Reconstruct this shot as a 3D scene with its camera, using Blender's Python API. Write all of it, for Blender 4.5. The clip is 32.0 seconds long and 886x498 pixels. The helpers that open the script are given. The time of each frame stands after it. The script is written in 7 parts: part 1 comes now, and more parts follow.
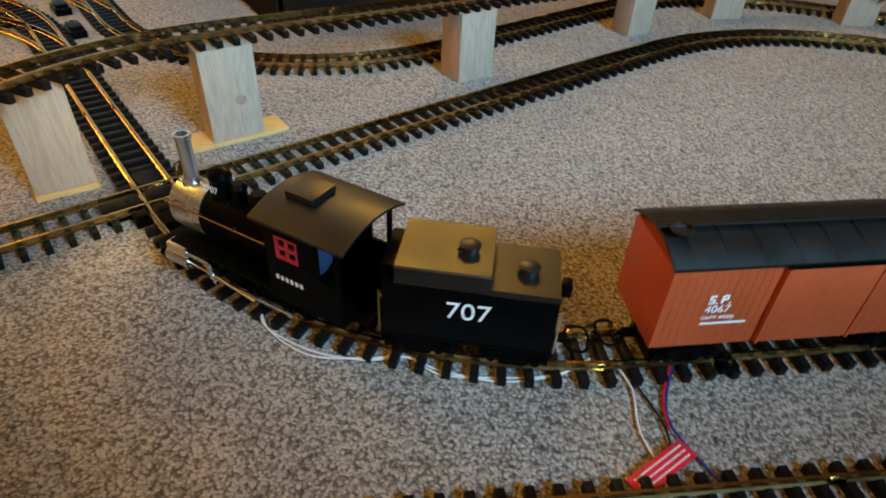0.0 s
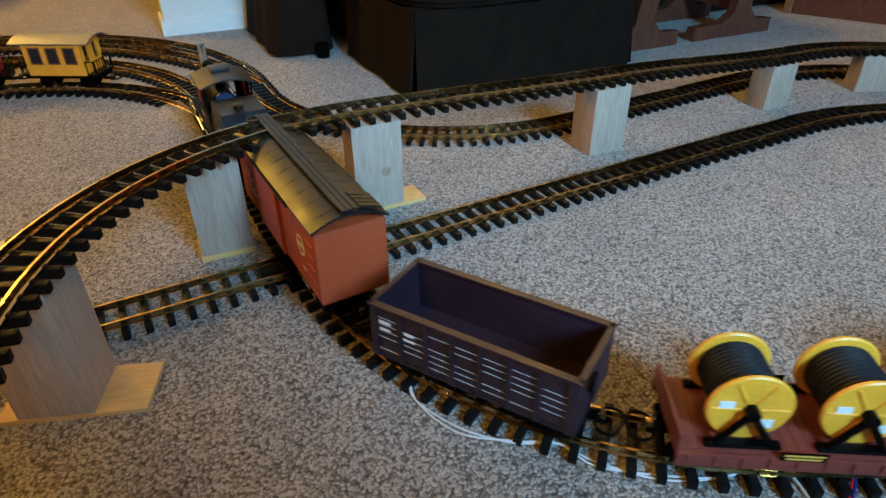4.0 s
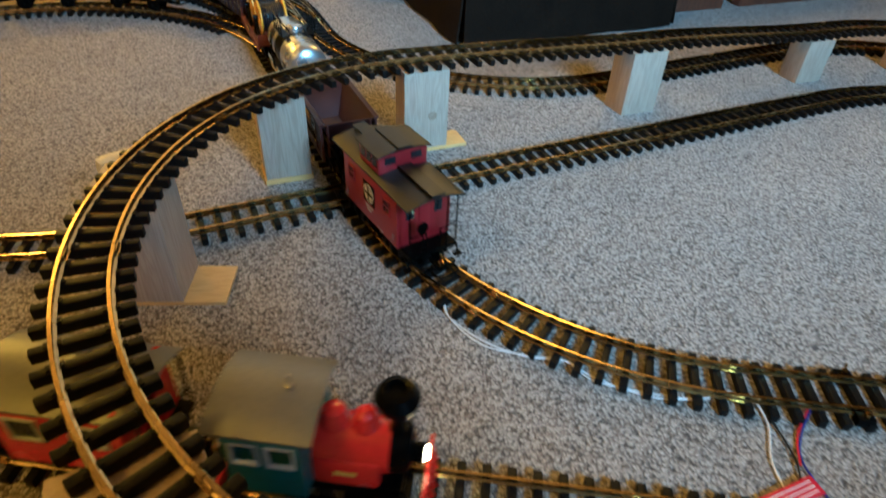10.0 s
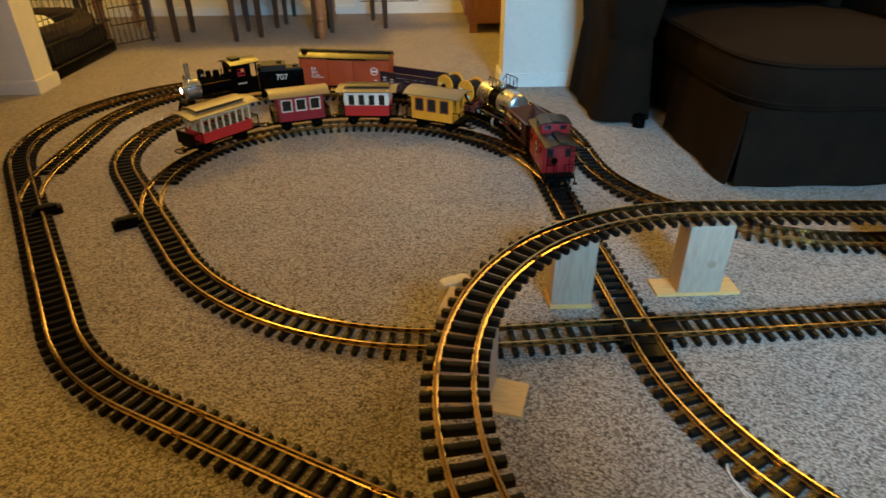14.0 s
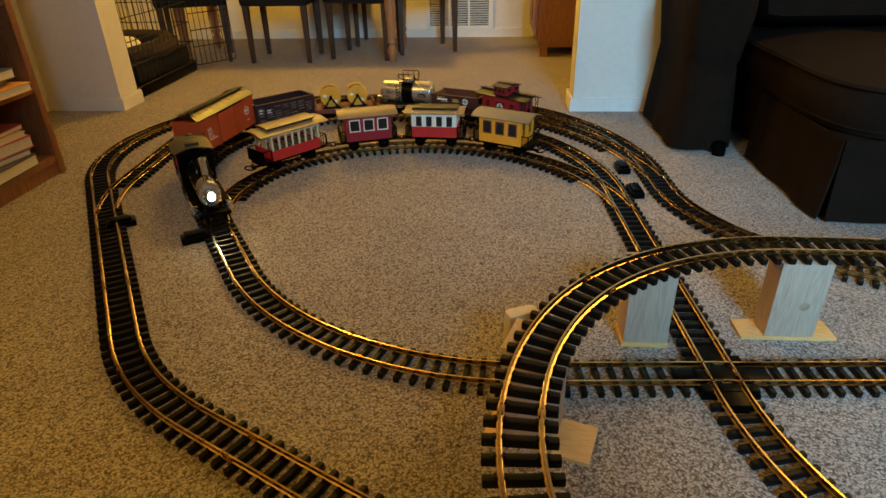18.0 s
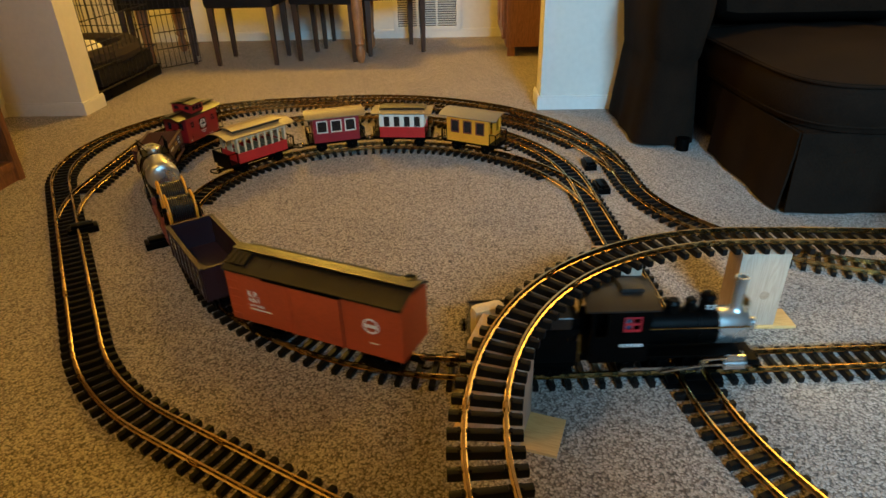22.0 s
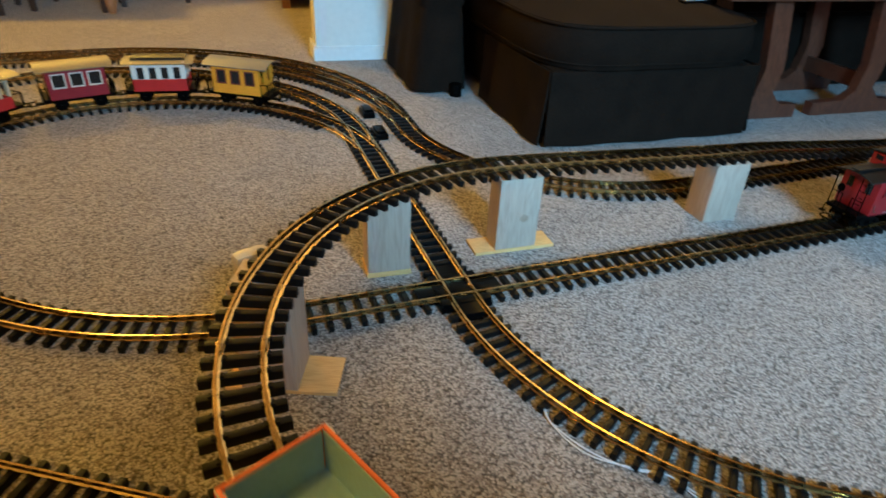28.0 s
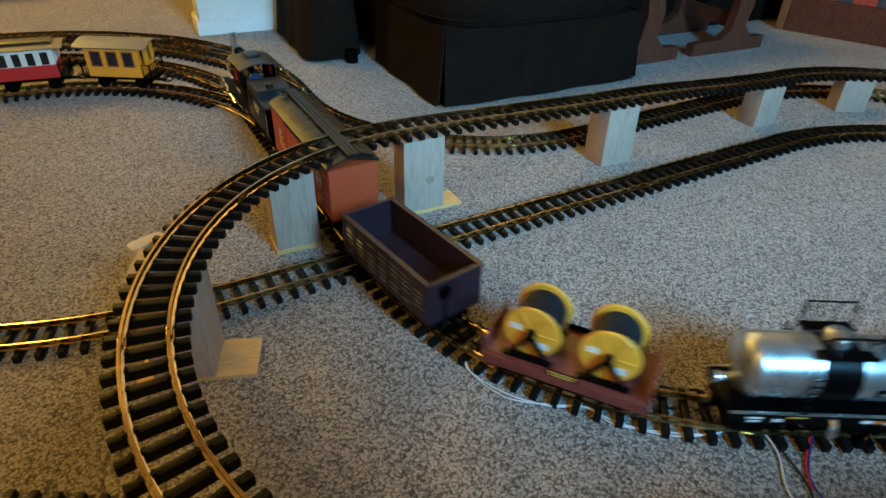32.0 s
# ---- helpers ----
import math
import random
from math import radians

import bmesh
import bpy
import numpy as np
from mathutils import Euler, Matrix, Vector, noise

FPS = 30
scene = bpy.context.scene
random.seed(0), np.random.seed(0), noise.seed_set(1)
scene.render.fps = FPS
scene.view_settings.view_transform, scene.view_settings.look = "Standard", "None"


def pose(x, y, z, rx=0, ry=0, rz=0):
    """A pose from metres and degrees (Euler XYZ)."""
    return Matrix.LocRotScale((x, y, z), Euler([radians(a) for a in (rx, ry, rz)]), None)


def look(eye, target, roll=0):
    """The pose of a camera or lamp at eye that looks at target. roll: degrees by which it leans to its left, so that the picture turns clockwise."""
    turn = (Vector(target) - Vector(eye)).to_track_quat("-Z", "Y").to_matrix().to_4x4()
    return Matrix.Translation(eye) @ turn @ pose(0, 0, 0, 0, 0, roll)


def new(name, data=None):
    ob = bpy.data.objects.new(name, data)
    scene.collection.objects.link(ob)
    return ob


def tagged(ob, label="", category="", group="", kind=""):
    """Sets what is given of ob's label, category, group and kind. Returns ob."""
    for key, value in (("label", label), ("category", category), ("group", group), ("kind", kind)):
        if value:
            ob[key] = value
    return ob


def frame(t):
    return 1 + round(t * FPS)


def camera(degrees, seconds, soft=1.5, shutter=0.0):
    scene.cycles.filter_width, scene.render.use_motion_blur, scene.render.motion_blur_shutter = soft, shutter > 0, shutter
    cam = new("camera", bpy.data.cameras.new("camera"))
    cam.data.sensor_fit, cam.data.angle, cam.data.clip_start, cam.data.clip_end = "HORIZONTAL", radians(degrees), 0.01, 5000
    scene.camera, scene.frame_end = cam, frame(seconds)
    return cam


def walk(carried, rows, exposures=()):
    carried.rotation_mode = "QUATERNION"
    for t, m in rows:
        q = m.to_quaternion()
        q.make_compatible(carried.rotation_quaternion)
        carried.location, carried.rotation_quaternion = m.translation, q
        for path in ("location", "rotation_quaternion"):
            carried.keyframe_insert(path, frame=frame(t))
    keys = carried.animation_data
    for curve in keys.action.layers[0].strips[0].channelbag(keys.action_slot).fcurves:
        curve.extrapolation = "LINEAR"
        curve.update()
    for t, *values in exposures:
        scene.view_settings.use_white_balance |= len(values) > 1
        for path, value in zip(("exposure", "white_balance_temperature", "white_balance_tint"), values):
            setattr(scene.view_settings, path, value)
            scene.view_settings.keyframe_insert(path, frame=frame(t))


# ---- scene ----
cam = camera(71.9, 32.0, soft=1.5, shutter=0.5)
PATH = [
    (0, (0.05, 0.097, 0.488), (0.01, 1.674, -0.741), 2.9),
    (0.5, (0.031, 0.103, 0.504), (-0.085, 1.71, -0.681), 2.8),
    (1, (0.014, 0.101, 0.513), (-0.183, 1.711, -0.657), 1.4),
    (1.5, (0.005, 0.095, 0.515), (-0.249, 1.694, -0.659), 0.4),
    (2, (0.001, 0.095, 0.516), (-0.265, 1.698, -0.649), 0.3),
    (2.5, (-0.015, 0.095, 0.512), (-0.312, 1.731, -0.599), -0.2),
    (3, (-0.02, 0.096, 0.51), (-0.354, 1.733, -0.59), -0.4),
    (3.5, (-0.02, 0.098, 0.507), (-0.362, 1.739, -0.584), -0.5),
    (5.5, (-0.024, 0.105, 0.507), (-0.395, 1.761, -0.552), -0.0),
    (6, (-0.022, 0.108, 0.505), (-0.384, 1.766, -0.554), 0.9),
    (6.5, (-0.018, 0.111, 0.505), (-0.37, 1.751, -0.584), 1.5),
    (7, (-0.02, 0.109, 0.505), (-0.366, 1.736, -0.606), 1.8),
    (7.5, (-0.033, 0.103, 0.513), (-0.426, 1.727, -0.587), 1.4),
    (8, (-0.035, 0.102, 0.517), (-0.447, 1.734, -0.564), 1.3),
    (8.5, (-0.039, 0.101, 0.517), (-0.459, 1.735, -0.558), 1.8),
    (9, (-0.044, 0.098, 0.522), (-0.473, 1.731, -0.55), 1.4),
    (9.5, (-0.039, 0.058, 0.539), (-0.478, 1.645, -0.596), 1.6),
    (10, (-0.02, 0.0, 0.566), (-0.406, 1.524, -0.67), 3.1),
    (10.5, (-0.003, -0.04, 0.581), (-0.289, 1.418, -0.758), 2.8),
    (11, (0.001, -0.063, 0.602), (-0.276, 1.437, -0.692), 2.4),
    (11.5, (-0.002, -0.055, 0.614), (-0.24, 1.505, -0.615), 3.3),
    (12, (0.009, -0.059, 0.611), (-0.112, 1.525, -0.604), 4.7),
    (12.5, (-0.015, -0.087, 0.631), (-0.276, 1.469, -0.598), 3.9),
    (13, (-0.065, -0.077, 0.662), (-0.632, 1.434, -0.519), 3.5),
    (13.5, (-0.097, -0.088, 0.7), (-0.95, 1.383, -0.353), 1.2),
    (14, (-0.139, -0.113, 0.689), (-1.148, 1.282, -0.328), -0.5),
    (14.5, (-0.151, -0.105, 0.68), (-1.234, 1.247, -0.32), -1.5),
    (15, (-0.15, -0.099, 0.675), (-1.258, 1.252, -0.299), -2.5),
    (15.5, (-0.154, -0.092, 0.679), (-1.271, 1.265, -0.276), -2.9),
    (17.5, (-0.173, -0.085, 0.676), (-1.367, 1.244, -0.223), -2.0),
    (18, (-0.175, -0.085, 0.672), (-1.357, 1.219, -0.279), -1.3),
    (18.5, (-0.174, -0.084, 0.674), (-1.356, 1.225, -0.269), -1.4),
    (19, (-0.175, -0.085, 0.675), (-1.355, 1.229, -0.264), -1.3),
    (19.5, (-0.174, -0.084, 0.673), (-1.355, 1.23, -0.264), -1.3),
    (20, (-0.174, -0.087, 0.672), (-1.351, 1.227, -0.27), -1.5),
    (20.5, (-0.171, -0.083, 0.671), (-1.342, 1.236, -0.271), -1.6),
    (21, (-0.168, -0.081, 0.673), (-1.329, 1.249, -0.267), -1.6),
    (21.5, (-0.163, -0.079, 0.67), (-1.305, 1.266, -0.272), -1.4),
    (22, (-0.16, -0.078, 0.667), (-1.283, 1.279, -0.282), -1.4),
    (22.5, (-0.155, -0.074, 0.667), (-1.253, 1.299, -0.286), -1.0),
    (23, (-0.154, -0.073, 0.668), (-1.246, 1.304, -0.287), -1.2),
    (23.5, (-0.146, -0.067, 0.664), (-1.194, 1.347, -0.285), 0.2),
    (24, (-0.14, -0.067, 0.654), (-1.126, 1.384, -0.306), 1.5),
    (24.5, (-0.134, -0.055, 0.644), (-0.986, 1.468, -0.334), 0.9),
    (25, (-0.111, -0.046, 0.66), (-0.819, 1.49, -0.407), -0.5),
    (25.5, (-0.105, -0.044, 0.663), (-0.742, 1.533, -0.389), 0.9),
    (27.5, (-0.118, -0.046, 0.628), (-0.758, 1.559, -0.378), 2.8),
    (28, (-0.101, -0.043, 0.618), (-0.67, 1.57, -0.419), 3.0),
    (28.5, (-0.073, -0.041, 0.617), (-0.436, 1.6, -0.467), 2.6),
    (29, (-0.045, -0.037, 0.615), (-0.29, 1.586, -0.528), 0.5),
    (29.5, (-0.042, -0.032, 0.606), (-0.218, 1.576, -0.569), 0.2),
    (30, (-0.054, -0.037, 0.607), (-0.255, 1.565, -0.574), 0.1),
    (30.5, (-0.056, -0.039, 0.605), (-0.263, 1.566, -0.57), 0.3),
    (31, (-0.063, -0.039, 0.608), (-0.279, 1.574, -0.556), 0.8),
    (31.5, (-0.076, -0.04, 0.608), (-0.331, 1.584, -0.53), 1.5),
    (32, (-0.08, -0.044, 0.615), (-0.386, 1.587, -0.502), 1.6),
]
# seconds, stops, white balance
EXPOSURES = [(0, -0.56, 5800, 15), (3, -0.55, 5250, 13), (6, -0.68, 4850, 10), (9, -0.6, 4850, 8), (10, -0.43, 4850, 8), (11, -0.46, 4750, 6), (13, -0.58, 5000, 7), (15, -0.68, 5350, 10), (19, -0.78, 5500, 11), (22, -0.64, 5350, 10),
             (25, -0.46, 5200, 8), (28, -0.42, 4850, 8), (29, -0.64, 4700, 3), (32, -0.7, 4700, 3)]
walk(cam, [(t, look(eye, target, roll)) for t, eye, target, roll in PATH], EXPOSURES)


# ---------------------------------------------------------------- light
def make_world():
    w = bpy.data.worlds.new("sky")
    scene.world = w
    w.use_nodes = True
    nt = w.node_tree
    bg = nt.nodes["Background"]
    sky = nt.nodes.new("ShaderNodeTexSky")
    sky.sky_type, sky.sun_disc, sky.sun_elevation, sky.sun_rotation = "NISHITA", False, radians(35), radians(200)
    nt.links.new(sky.outputs[0], bg.inputs[0])
    bg.inputs[1].default_value = 0.08


def lamp(name, kind, m, energy, color, **more):
    d = bpy.data.lights.new(name, kind)
    d.energy, d.color = energy, color
    if kind == "AREA":
        d.shape, d.size, d.size_y, d.spread = "RECTANGLE", more["size"], more["size_y"], radians(more["spread"])
    else:
        d.shadow_soft_size = more["soft"]
    ob = new(name, d)
    ob.matrix_world = m
    return ob


ROOM = Matrix.Translation((-1.377, 2.013, 0)) @ Matrix.Rotation(radians(37.3), 4, "Z")
COOL, WARM = (0.45, 0.83, 1.0), (1.0, 0.50, 0.03)


def room_at(a, b, z):
    return ROOM @ Vector((a, b, z))


def make_lights():
    make_world()
    # daylight through the wide window behind the railway
    lamp("window_light", "AREA", look(room_at(0.50, -4.30, 1.70), room_at(0.45, -0.6, 0.0)), 68, COOL, size=0.7, size_y=0.9, spread=105)
    # warm bulbs: dining room, an added fill at left with no lamp there, and the lamp above the sofa
    lamp("dining_bulb", "POINT", Matrix.Translation(room_at(-1.2, 1.0, 1.60)), 132, WARM, soft=0.12)
    lamp("lamp_bulb", "POINT", Matrix.Translation(room_at(-1.35, -2.3, 1.9)), 62, WARM, soft=0.16)
    lamp("sofa_lamp_bulb", "POINT", Matrix.Translation(room_at(1.35, -0.45, 1.60)), 72, WARM, soft=0.24)


make_lights()


# ---------------------------------------------------------------- materials
def mat(name, rgb, rough=0.5, metal=0.0, vary=0.18, scale=60.0, bump=0.0, coat=0.0, glow=0.0, gloss=0.5):
    m = bpy.data.materials.new(name)
    m.use_nodes = True
    nt = m.node_tree
    n, link = nt.nodes, nt.links.new
    p = n["Principled BSDF"]
    p.inputs["Roughness"].default_value, p.inputs["Metallic"].default_value = rough, metal
    p.inputs["Coat Weight"].default_value, p.inputs["Specular IOR Level"].default_value = coat, gloss
    tc = n.new("ShaderNodeTexCoord")
    fine, broad = n.new("ShaderNodeTexNoise"), n.new("ShaderNodeTexNoise")
    fine.inputs["Scale"].default_value, broad.inputs["Scale"].default_value = scale * 6, scale * 0.5
    fine.inputs["Detail"].default_value = 3
    add = n.new("ShaderNodeMath")
    add.operation = "ADD"
    link(tc.outputs["Object"], fine.inputs["Vector"])
    link(tc.outputs["Object"], broad.inputs["Vector"])
    link(fine.outputs[0], add.inputs[0])
    link(broad.outputs[0], add.inputs[1])
    span = n.new("ShaderNodeMapRange")
    span.inputs["From Min"].default_value, span.inputs["From Max"].default_value = 0.7, 1.3
    span.inputs["To Min"].default_value, span.inputs["To Max"].default_value = 1 - vary, 1 + vary
    link(add.outputs[0], span.inputs[0])
    tint = n.new("ShaderNodeMix")
    tint.data_type, tint.blend_type = "RGBA", "MULTIPLY"
    tint.inputs[0].default_value = 1.0
    tint.inputs[6].default_value = (*rgb, 1)
    link(span.outputs[0], tint.inputs[7])
    link(tint.outputs[2], p.inputs["Base Color"])
    wear = n.new("ShaderNodeMapRange")
    wear.inputs["To Min"].default_value, wear.inputs["To Max"].default_value = max(rough - 0.12, 0.03), min(rough + 0.15, 1)
    link(broad.outputs[0], wear.inputs[0])
    link(wear.outputs[0], p.inputs["Roughness"])
    if bump:
        b = n.new("ShaderNodeBump")
        b.inputs["Strength"].default_value, b.inputs["Distance"].default_value = bump, 0.001
        link(fine.outputs[0], b.inputs["Height"])
        link(b.outputs[0], p.inputs["Normal"])
    if glow:
        p.inputs["Emission Color"].default_value = (*rgb, 1)
        p.inputs["Emission Strength"].default_value = glow
    return m


def ramp_of(nt, stops):
    r = nt.nodes.new("ShaderNodeValToRGB")
    e = r.color_ramp.elements
    while len(e) < len(stops):
        e.new(0.5)
    for el, (at, rgb) in zip(e, stops):
        el.position, el.color = at, (*rgb, 1)
    return r


def carpet_material():
    m = bpy.data.materials.new("berber_carpet")
    m.use_nodes = True
    nt = m.node_tree
    n, link = nt.nodes, nt.links.new
    p = n["Principled BSDF"]
    p.inputs["Roughness"].default_value = 0.95
    p.inputs["Sheen Weight"].default_value = 0.15
    tc = n.new("ShaderNodeTexCoord")
    warp = n.new("ShaderNodeTexNoise")
    warp.inputs["Scale"].default_value = 90
    mixv = n.new("ShaderNodeMix")
    mixv.data_type, mixv.blend_type = "RGBA", "LINEAR_LIGHT"
    mixv.inputs[0].default_value = 0.0035
    link(tc.outputs["Object"], warp.inputs["Vector"])
    link(tc.outputs["Object"], mixv.inputs[6])
    link(warp.outputs["Color"], mixv.inputs[7])
    tuft = n.new("ShaderNodeTexVoronoi")
    tuft.inputs["Scale"].default_value = 290
    link(mixv.outputs[2], tuft.inputs["Vector"])
    fleck = n.new("ShaderNodeTexNoise")
    fleck.inputs["Scale"].default_value, fleck.inputs["Detail"].default_value = 150, 2
    link(tc.outputs["Object"], fleck.inputs["Vector"])
    sep = n.new("ShaderNodeSeparateColor")
    link(tuft.outputs["Color"], sep.inputs[0])
    mixf = n.new("ShaderNodeMath")
    mixf.operation = "MULTIPLY_ADD"
    mixf.inputs[1].default_value = 0.68
    link(sep.outputs[0], mixf.inputs[0])
    half = n.new("ShaderNodeMath")
    half.operation = "MULTIPLY"
    half.inputs[1].default_value = 0.32
    link(fleck.outputs[0], half.inputs[0])
    link(half.outputs[0], mixf.inputs[2])
    colour = ramp_of(nt, [(0.14, (0.12, 0.09, 0.072)), (0.32, (0.27, 0.225, 0.19)), (0.50, (0.38, 0.33, 0.29)), (0.88, (0.52, 0.465, 0.42))])
    link(mixf.outputs[0], colour.inputs[0])
    broad = n.new("ShaderNodeTexNoise")
    broad.inputs["Scale"].default_value, broad.inputs["Detail"].default_value = 5, 4
    link(tc.outputs["Object"], broad.inputs["Vector"])
    wear = n.new("ShaderNodeMapRange")
    wear.inputs["To Min"].default_value, wear.inputs["To Max"].default_value = 0.8, 1.15
    link(broad.outputs[0], wear.inputs[0])
    mul = n.new("ShaderNodeMix")
    mul.data_type, mul.blend_type = "RGBA", "MULTIPLY"
    mul.inputs[0].default_value = 1
    link(colour.outputs[0], mul.inputs[6])
    link(wear.outputs[0], mul.inputs[7])
    # shade in the gaps between the loops, multiplied into the base colour
    gap_shade = n.new("ShaderNodeMapRange")
    gap_shade.inputs["From Min"].default_value, gap_shade.inputs["From Max"].default_value = 0.48, 0.80
    gap_shade.inputs["To Min"].default_value, gap_shade.inputs["To Max"].default_value = 1.0, 0.28
    link(tuft.outputs["Distance"], gap_shade.inputs[0])
    shaded = n.new("ShaderNodeMix")
    shaded.data_type, shaded.blend_type = "RGBA", "MULTIPLY"
    shaded.inputs[0].default_value = 1
    link(mul.outputs[2], shaded.inputs[6])
    link(gap_shade.outputs[0], shaded.inputs[7])
    link(shaded.outputs[2], p.inputs["Base Color"])
    b = n.new("ShaderNodeBump")
    b.invert = True
    b.inputs["Strength"].default_value, b.inputs["Distance"].default_value = 0.7, 0.003
    link(tuft.outputs["Distance"], b.inputs["Height"])
    link(b.outputs[0], p.inputs["Normal"])
    return m


def wood_material(name, light, dark, stretch=(30, 30, 2.2), rough=0.55, coat=0.0):
    m = bpy.data.materials.new(name)
    m.use_nodes = True
    nt = m.node_tree
    n, link = nt.nodes, nt.links.new
    p = n["Principled BSDF"]
    p.inputs["Coat Weight"].default_value = coat
    tc, mp, info = n.new("ShaderNodeTexCoord"), n.new("ShaderNodeMapping"), n.new("ShaderNodeObjectInfo")
    mp.inputs["Scale"].default_value = stretch
    link(tc.outputs["Object"], mp.inputs["Vector"])
    spread = n.new("ShaderNodeMath")
    spread.operation = "MULTIPLY"
    spread.inputs[1].default_value = 37.0
    link(info.outputs["Random"], spread.inputs[0])
    comb = n.new("ShaderNodeCombineXYZ")
    for i in range(3):
        link(spread.outputs[0], comb.inputs[i])
    link(comb.outputs[0], mp.inputs["Location"])
    rings, grain = n.new("ShaderNodeTexNoise"), n.new("ShaderNodeTexNoise")
    rings.inputs["Scale"].default_value, rings.inputs["Detail"].default_value, rings.inputs["Distortion"].default_value = 2.2, 2, 1.2
    grain.inputs["Scale"].default_value, grain.inputs["Detail"].default_value = 14, 4
    link(mp.outputs[0], rings.inputs["Vector"])
    link(mp.outputs[0], grain.inputs["Vector"])
    saw = n.new("ShaderNodeMath")
    saw.operation = "PINGPONG"
    saw.inputs[1].default_value = 0.09
    link(rings.outputs[0], saw.inputs[0])
    wide = n.new("ShaderNodeMath")
    wide.operation = "MULTIPLY_ADD"
    wide.inputs[1].default_value = 6.0
    link(saw.outputs[0], wide.inputs[0])
    link(grain.outputs[0], wide.inputs[2])
    colour = ramp_of(nt, [(0.3, dark), (1.05, light)])
    link(wide.outputs[0], colour.inputs[0])
    link(colour.outputs[0], p.inputs["Base Color"])
    p.inputs["Roughness"].default_value = rough
    b = n.new("ShaderNodeBump")
    b.inputs["Strength"].default_value, b.inputs["Distance"].default_value = 0.25, 0.0006
    link(grain.outputs[0], b.inputs["Height"])
    link(b.outputs[0], p.inputs["Normal"])
    return m


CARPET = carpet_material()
PINE = wood_material("pine_block", (0.48, 0.365, 0.275), (0.38, 0.27, 0.195))
KNOT = wood_material("pine_knot", (0.40, 0.285, 0.20), (0.30, 0.20, 0.13))
PLY = wood_material("pine_plywood", (0.70, 0.45, 0.17), (0.58, 0.34, 0.11), (4, 30, 30))
DARK_WOOD = wood_material("dark_stained_wood", (0.13, 0.045, 0.022), (0.06, 0.018, 0.011), (20, 20, 3), 0.35, 0.3)
OAK = wood_material("oak_shelf", (0.30, 0.13, 0.05), (0.17, 0.07, 0.025), (22, 22, 2.5), 0.45)
TABLE_WOOD = wood_material("turned_oak", (0.40, 0.20, 0.08), (0.25, 0.11, 0.04), (22, 22, 3), 0.4)
BRASS = mat("brass_rail", (0.44, 0.31, 0.13), 0.22, 1.0, 0.25, 25)
TIE = mat("brown_black_plastic_tie", (0.0065, 0.0055, 0.005), 0.4, 0, 0.25, 80, 0.3, gloss=0.14)
BLACK = mat("black_plastic", (0.0016, 0.0016, 0.0017), 0.3, 0, 0.3, 60, 0.1, gloss=0.07)
MATT_BLACK = mat("matt_black_paint", (0.0014, 0.0013, 0.0012), 0.42, 0, 0.3, 60, 0.15, gloss=0.05)
STEEL = mat("bright_metal", (0.72, 0.72, 0.72), 0.2, 1.0, 0.1, 60)
SILVER = mat("silver_paint", (0.60, 0.62, 0.62), 0.27, 0.9, 0.12, 40)
BOX_RED = mat("boxcar_red_paint", (0.42, 0.068, 0.016), 0.5, 0, 0.13, 30, 0.1)
ROOF_BLACK = mat("weathered_black_roof", (0.005, 0.0042, 0.0035), 0.40, 0, 0.3, 40, 0.1, gloss=0.7)
GON_BROWN = mat("dark_purple_brown_plastic", (0.024, 0.0105, 0.018), 0.45, 0, 0.18, 40, 0.1)
HOP_BROWN = mat("mineral_brown_plastic", (0.055, 0.016, 0.0145), 0.42, 0, 0.18, 40, 0.1)
FLAT_RED = mat("oxide_red_plastic", (0.17, 0.038, 0.026), 0.48, 0, 0.2, 40, 0.1)
CAB_RED = mat("caboose_red_plastic", (0.25, 0.010, 0.013), 0.4, 0, 0.13, 40, 0.1)
YELLOW = mat("yellow_plastic", (0.80, 0.40, 0.022), 0.4, 0, 0.12, 50, 0.1)
CABLE = mat("black_rubber_cable", (0.012, 0.014, 0.018), 0.3, 0, 0.2, 60)
WHITE = mat("white_print", (0.8, 0.8, 0.78), 0.5, 0, 0.08, 90)
GOLD_PRINT = mat("yellow_print", (0.65, 0.42, 0.06), 0.5, 0, 0.1, 90)
RED_TRIM = mat("red_window_trim", (0.45, 0.02, 0.03), 0.45, 0, 0.1, 90)
TOY_RED = mat("bright_red_plastic", (0.68, 0.022, 0.015), 0.24, 0, 0.1, 40, 0, 0.3)
TOY_TEAL = mat("teal_plastic", (0.012, 0.14, 0.16), 0.32, 0, 0.14, 40)
TOY_ORANGE = mat("orange_plastic", (0.85, 0.19, 0.012), 0.35, 0, 0.1, 40)
TOY_GREY = mat("grey_roof_plastic", (0.13, 0.125, 0.115), 0.4, 0, 0.12, 30, gloss=1.0)
PALE_GREY = mat("pale_grey_plastic", (0.55, 0.60, 0.64), 0.38, 0, 0.1, 30)
CREAM = mat("cream_plastic", (0.62, 0.52, 0.34), 0.45, 0, 0.12, 40)
LINING_BLUE = mat("pale_blue_lining", (0.36, 0.55, 0.80), 0.4, 0, 0.08, 30)
IVORY = mat("ivory_plastic", (0.78, 0.75, 0.66), 0.45, 0, 0.1, 40)
COACH_RED = mat("coach_red_plastic", (0.48, 0.022, 0.022), 0.35, 0, 0.12, 40)
WINE = mat("wine_red_plastic", (0.26, 0.016, 0.028), 0.35, 0, 0.12, 40)
COACH_YELLOW = mat("yellow_coach_plastic", (0.78, 0.34, 0.015), 0.38, 0, 0.12, 40)
TAN_ROOF = mat("tan_roof_plastic", (0.24, 0.175, 0.09), 0.45, 0, 0.15, 30)
